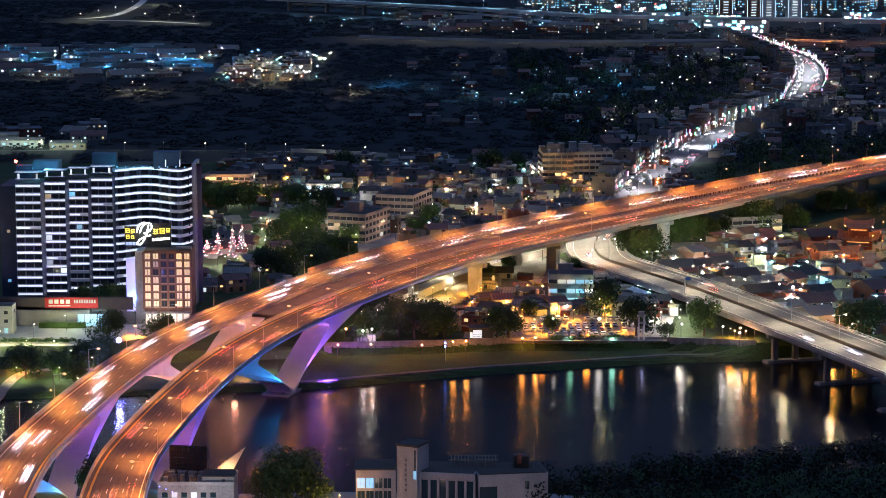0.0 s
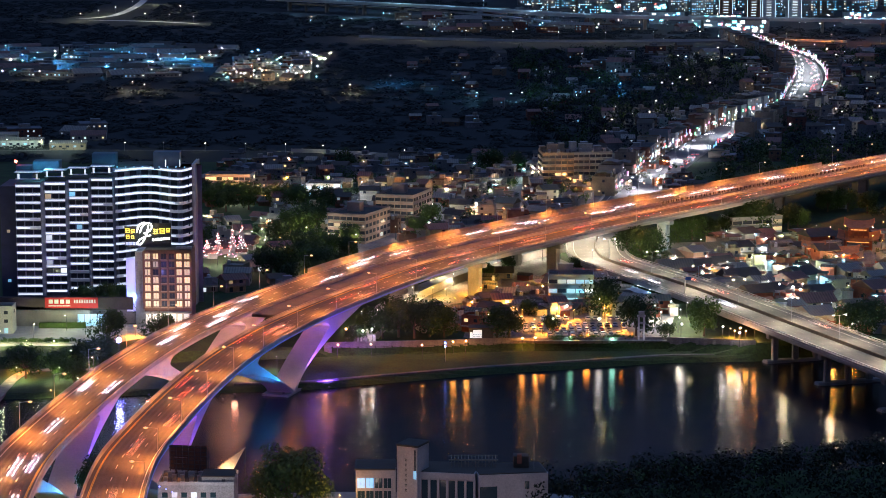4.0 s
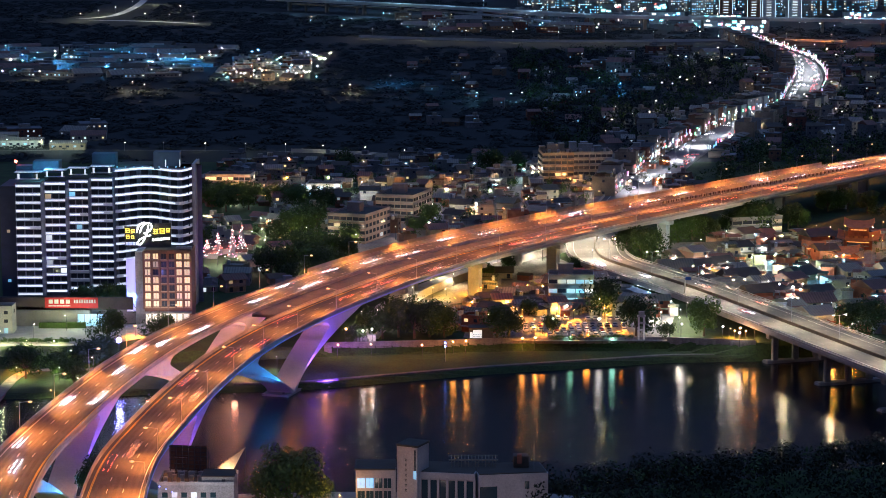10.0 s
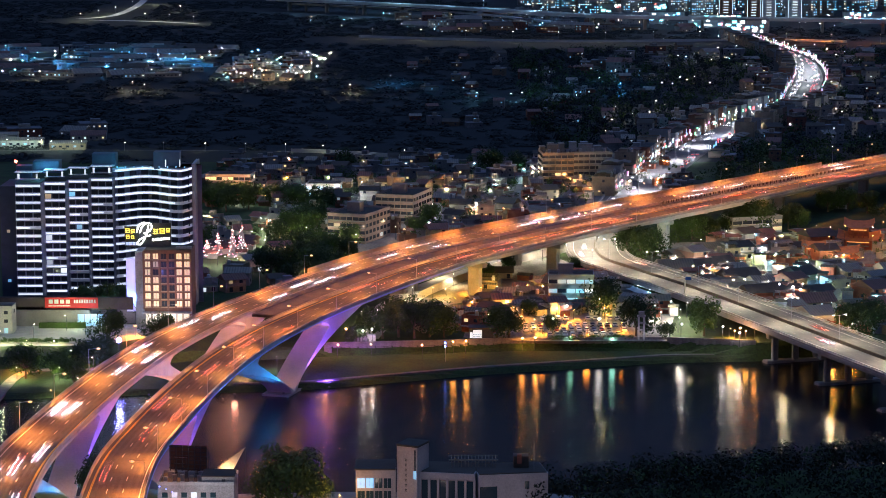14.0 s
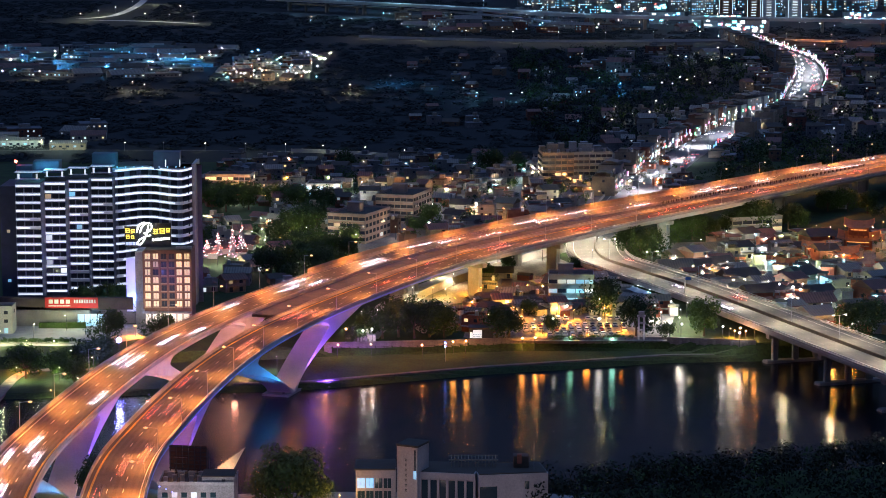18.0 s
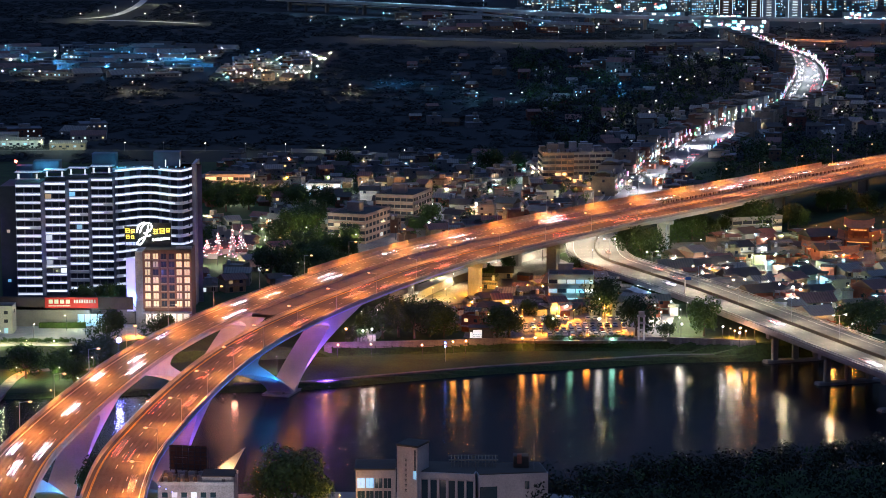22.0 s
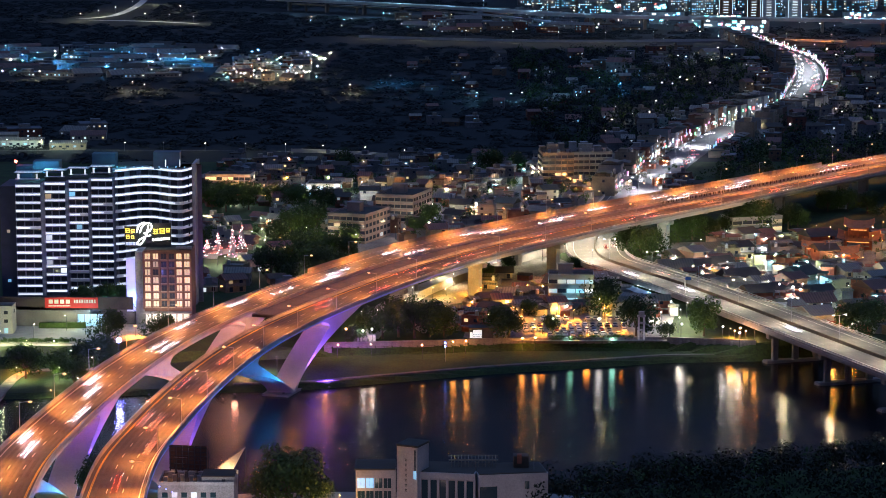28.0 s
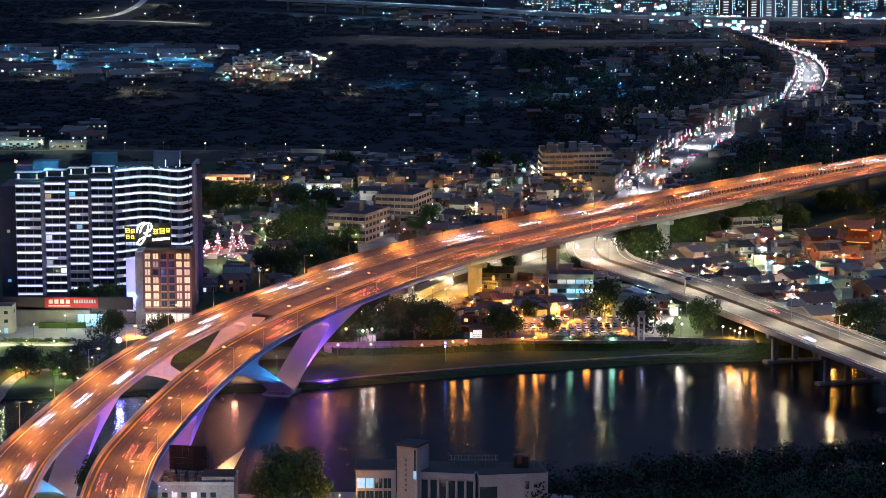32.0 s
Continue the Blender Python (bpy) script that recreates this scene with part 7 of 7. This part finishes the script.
spots([(-268.2, 1448.6), (-255.0, 1449.0), (-239.1, 1440.6), (-226.0, 1440.0), (-283.9, 1474.6)], "yard_lamp", 6.5, .8, G_LED, (.75, 1.0, .9), 3000, "white yard lamp beside the riverside halls", "roadside yard lamps")
# these four are added to brighten the apartment blocks
spots([(50.3, 1299.6), (67.2, 1294.5), (83.1, 1299.6), (62.8, 1299.6)], "village_lamp", 6.5, .8, G_WARMLED, (1.0, .8, .6), 2600, "warm lamp added to brighten the apartment fronts", "apartment lamps")
spots([(-38.9, 1047.3), (-46.7, 1050.6), (-21.7, 1073.0)], "village_lamp", 6.5, .8, G_WARMLED, (1.0, .78, .55), 1500, "warm lamp before the school", "school lamps")

strip = thing("planting_strip", -145.4, 826.6, .05, 0, "lit strip of green shrubs along the forecourt road", "shrubs")
bu = Bunch([LEAF])
rng = random.Random(66)
for i in range(60):
    bu.clump((rng.uniform(-16, 15), rng.uniform(-2, 2), .6), rng.uniform(.8, 1.5), .8, 40, .3, rng)
bu.make("leaves", "", "", "", strip)
boxes("kerb", CONCRETE, strip, [(0, -2.8, .15, 34, .3, .4), (0, 2.8, .15, 34, .3, .4)])

spots([(-157.0, 821.2), (-147.0, 821.2), (-137.0, 821.2), (-165.0, 821.2)], "garden_lamp", 1.7, .4, G_WARMLED, (.95, 1.0, .4), 1500, "low yellow-green lamp before the planting strip", "planting strip lamps")
# unseen lamps below the view, added to brighten both near buildings' walls
spots([(-18, 590), (-4, 588), (14, 588), (24, 590)], "garden_lamp", 4.5, .5, G_WARMLED, (1.0, .72, .62), 260, "unseen fill lamp added before the riverside hall", "garden lamps")
spots([(-64, 562), (-54, 562)], "garden_lamp", 5.0, .5, G_LED, (.9, .85, 1.0), 3200, "unseen fill lamp added before the corner building", "garden lamps")

strip = thing("quay_shrubs", 51.7, 831.9, .05, 4, "row of lit shrubs between car park and flood wall", "shrubs")
bu = Bunch([LEAF])
for i in range(46):
    bu.clump((rng.uniform(-14, 16), rng.uniform(-1, 1), .7), rng.uniform(.7, 1.5), rng.uniform(.6, 1.3), 44, .28, rng)
bu.make("leaves", "", "", "", strip)
boxes("kerb", CONCRETE, strip, [(0, 1.6, .15, 32, .25, .35)])
spots([(45.6, 830.8), (60.7, 830.8)], "garden_lamp", 2.2, .3, G_LED, (.35, 1.0, .75), 700, "small green-white garden lamp in the quay shrubs", "quay shrub lamps")

spots([(104.0, 1257.6), (114.3, 1299.6), (125.6, 1347.3), (137.1, 1389.7), (153.4, 1460.1), (168.3, 1513.3)], "street_lamp", 8.0, 1.0, G_LED, (.85, .86, 1.0), 6000, "white street lamp at the foot of the high street", "high street lamps", 142)
spots([(-86.6, 984.2), (-96.4, 999.3), (-84.1, 1011.7), (-64.7, 1014.8), (-79.4, 1047.3)], "village_lamp", 5.5, .7, G_WARMLED, (.95, 1.0, .75), 4200, "pale lamp on a post by the fairground", "fairground lamps", 155)
for x, y, s in ((-136, 863, .7), (-131, 861, .8), (-126, 864, .9), (-121.5, 866, .9), (-117, 867, .8), (-133, 866, .8)):
    tree(x, y, s, "small leafy tree on the podium roof", "podium trees", z=7.5)
house(-160.2, 846.0, 0, 9, 8, 3, PLASTER, "flat", ROOF_DARK, random.Random(2), .4, (G_WHITE, G_CYAN), "narrow white three-storey house beside the podium", "", True)
bl = thing("podium_lamp", -126, 860.5, 7.7, 0, "small cyan lamp among the podium trees", "lamp")
piece("lamp_glass", G_CYAN, bl, 0, 0, .5, .4, .4, .5)
piece("post", STEEL_DARK, bl, 0, 0, .12, .15, .15, .3)
bulb(bl, 0, -.5, 1.4, (.2, .7, 1.0), 700, .3)

tagged(swept("retaining_wall", under[14:42], rect(-7.4, -6.8, -.1, 3.2), CONCRETE_PALE, None), "pale concrete retaining wall beside the road under the bridge", "wall", kind="structure")
spots([(-143.2, 780.2), (-129.0, 780.2), (-120.0, 764.9)], "park_lamp", 4.5, .5, G_WARMLED, (.85, 1.0, .55), 5200, "small white park lamp on the riverside lawn", "park lamps", 150)
rng = random.Random(303)
bu = Bunch([LEAF_DARK, LEAF])
n = 0
while n < 300:
    x, y = rng.uniform(105, 360), rng.uniform(1150, 1480)
    if x < lerp_table(y, STREET_TAB) + 26 or x > y * .19 + 40 or not clear(x, y, 7):
        continue
    n += 1
    r = rng.uniform(2.5, 5)
    bu.clump((x, y, r * .8), r, r * .8, 60, .7, rng, rng.randrange(2))
bu.make("roadside_woods", "dark woods between the motorway and the high street", "woods")

rng = random.Random(404)
bu = Bunch([LEAF_DARK, LEAF])
n = 0
while n < 150:
    x, y = rng.uniform(-125, 110), rng.uniform(1062, 1375)
    if x > lerp_table(y, STREET_TAB) - 16 or not clear(x, y, 4) or any((a - x) ** 2 + (b - y) ** 2 < (q + 1.5) ** 2 for a, b, q in TAKEN):
        n += .05
        continue
    n += 1
    r = rng.uniform(1.8, 3.6)
    bu.clump((x, y, r * .9 + .6), r, r, 90, .5, rng, rng.randrange(2))
bu.make("old_town_trees", "dark garden trees between the old town houses", "trees")

rng = random.Random(505)
bu = Bunch([LEAF_FAR_NIGHT, LEAF_DARK])
n = 0
while n < 900:
    x, y = rng.uniform(60, 460), rng.uniform(1400, 2300)
    if x > y * .19 + 20 or abs(x - lerp_table(y, STREET_TAB)) < 30 or any((a - x) ** 2 + (b - y) ** 2 < (q + 2) ** 2 for a, b, q in TAKEN):
        n += .05
        continue
    n += 1
    r = rng.uniform(3, 6)
    bu.clump((x, y, r * .8 + .8), r, r * .9, 60, .85, rng, rng.randrange(2))
bu.make("town_trees", "dark garden trees between the town houses", "trees")



# ---- traffic ----
CAR_PAINT = [mat("car_paint_%s" % n, c, 0.3, 0.2, 0.05, 2) for n, c in (("white", (0.7, 0.7, 0.7)), ("silver", (0.4, 0.41, 0.43)), ("black", (0.03, 0.03, 0.035)), ("red", (0.35, 0.04, 0.03)), ("blue", (0.05, 0.09, 0.22)))]


def car_model(paint, lit=True, label="", group=""):
    """A car 4.5 m long that faces along x, its wheels on z = 0."""
    root = thing("car", 0, 0, 0, 0, label, "car", group)
    bm = bmesh.new()
    put_box(bm, 0, 0, 0.62, 4.5, 1.78, 0.7)
    bmesh.ops.bevel(bm, geom=bm.edges[:], offset=0.16, segments=2, affect="EDGES")
    cab = put_box(bm, -0.2, 0, 1.2, 2.5, 1.6, 0.55)
    for v in cab:
        if v.co.z > 1.2:
            v.co.x = -0.25 + (v.co.x + 0.2) * 0.62
            v.co.y *= 0.82
    part("body", bm, paint, root)
    bm = bmesh.new()
    for v in put_box(bm, -0.2, 0, 1.17, 2.4, 1.57, 0.34):
        if v.co.z > 1.2:
            v.co.x = -0.25 + (v.co.x + 0.2) * 0.76
            v.co.y *= 0.9
    part("cab_glass", bm, GLASS_DARK, root)
    for sx in (-1.4, 1.4):
        for sy in (-0.8, 0.8):
            bm = bmesh.new()
            put_cyl(bm, 0, 0.1, 0, 0.32, 0.32, 0.2, 10, Matrix.Rotation(radians(90), 4, "X"))
            w = part("wheel", bm, TYRE, root)
            w.location = (sx, sy, 0.32)
    for s in (-0.62, 0.62):
        boxes("headlight", G_HEAD if lit else TANK, root, [(2.26, s, 0.68, 0.1, 0.36, 0.2)])
        boxes("taillight", G_TAIL if lit else BRICK, root, [(-2.26, s, 0.78, 0.1, 0.34, 0.18)])
    return root


car_park()


def loop_rows(track, start, speed, seconds=32.0, step=12.0):
    """Poses along a closed track (points and headings at even steps), from a start in metres, at a steady speed."""
    pts, length = track
    rows = []
    n = len(pts)
    dt = step / speed
    count = int(seconds / dt) + 1
    for i in range(count + 1):
        t = seconds * i / count
        s = ((start + speed * t) % length) / length * n
        k = int(s) % n
        f = s - int(s)
        p, d = pts[k]
        q, e = pts[(k + 1) % n]
        c = p.lerp(q, f)
        h = d.lerp(e, f)
        rows.append((t, pose(c.x, c.y, c.z, 0, 0, math.degrees(math.atan2(h.y, h.x)))))
    return rows


def circuit(up, down):
    """A closed track up one line and back down another, with half-circle turns at both ends."""
    def turn(p, d, q):
        side = (q - p) / 2
        mid = (p + q) / 2
        r = side.length
        return [(mid - side * math.cos(a) + d * r * math.sin(a)) for a in (math.pi * i / 12 for i in range(1, 12))]
    seq = [p for p, d in up]
    seq += turn(up[-1][0], up[-1][1], down[-1][0])
    seq += [p for p, d in reversed(down)]
    seq += turn(down[0][0], -down[0][1], up[0][0])
    m = len(seq)
    acc = [0.0]
    for i in range(m):
        acc.append(acc[-1] + (seq[(i + 1) % m] - seq[i]).length)
    n = int(acc[-1] / 3)
    pts, j = [], 0
    for k in range(n):
        s = acc[-1] * k / n
        while acc[j + 1] < s:
            j += 1
        f = (s - acc[j]) / max(1e-6, acc[j + 1] - acc[j])
        pts.append(seq[j].lerp(seq[(j + 1) % m], f))
    out = [(pts[k], (pts[(k + 1) % n] - pts[k - 1]).normalized()) for k in range(n)]
    return out, acc[-1]


def motions():
    rng = random.Random(5)
    models = [car_model(p, True, "%s car driving with its lights on" % n, "cars on the motorway bridge") for p, n in zip(CAR_PAINT, ("white", "silver", "black", "red", "blue"))]
    used = set()

    def spawn(track, start, speed, group):
        i = rng.choice((0, 0, 0, 0, 0, 1, 1, 2, 3, 4))
        if i not in used:
            ob = models[i]
            used.add(i)
        else:
            ob = copy_thing(models[i], pose(0, 0, 0))
            ob.animation_data_clear()
        ob["group"] = group
        walk(ob, loop_rows(track, start, speed))

    for lane_b, lane_a, count, speed in ((-3.9, 3.9, 26, 150), (0.0, 0.0, 27, 165), (3.8, -3.9, 22, 180)):
        track = circuit(offset(LINE_B[4:-4], lane_b), offset(LINE_A[4:-4], lane_a))
        for i in range(count):
            spawn(track, track[1] * (i + rng.uniform(-0.35, 0.35)) / count, speed, "cars on the motorway bridge")
    for lane, count, speed in ((4.8, 6, 100), (8.0, 5, 90)):
        track = circuit(offset(GREY[4:-6], -lane), offset(GREY[4:-6], lane))
        for i in range(count):
            spawn(track, track[1] * (i + rng.uniform(-0.35, 0.35)) / count, speed, "cars on the road bridge")
    track = circuit(offset(STREET[4:-40], -2.4), offset(STREET[4:-40], 2.4))
    for i in range(11):
        spawn(track, track[1] * (i + rng.uniform(-0.35, 0.35)) / 11, 110, "cars on the high street")
    for i, ob in enumerate(models):
        if i not in used:
            walk(ob, loop_rows(track, 50.0 * i, 90))


motions()
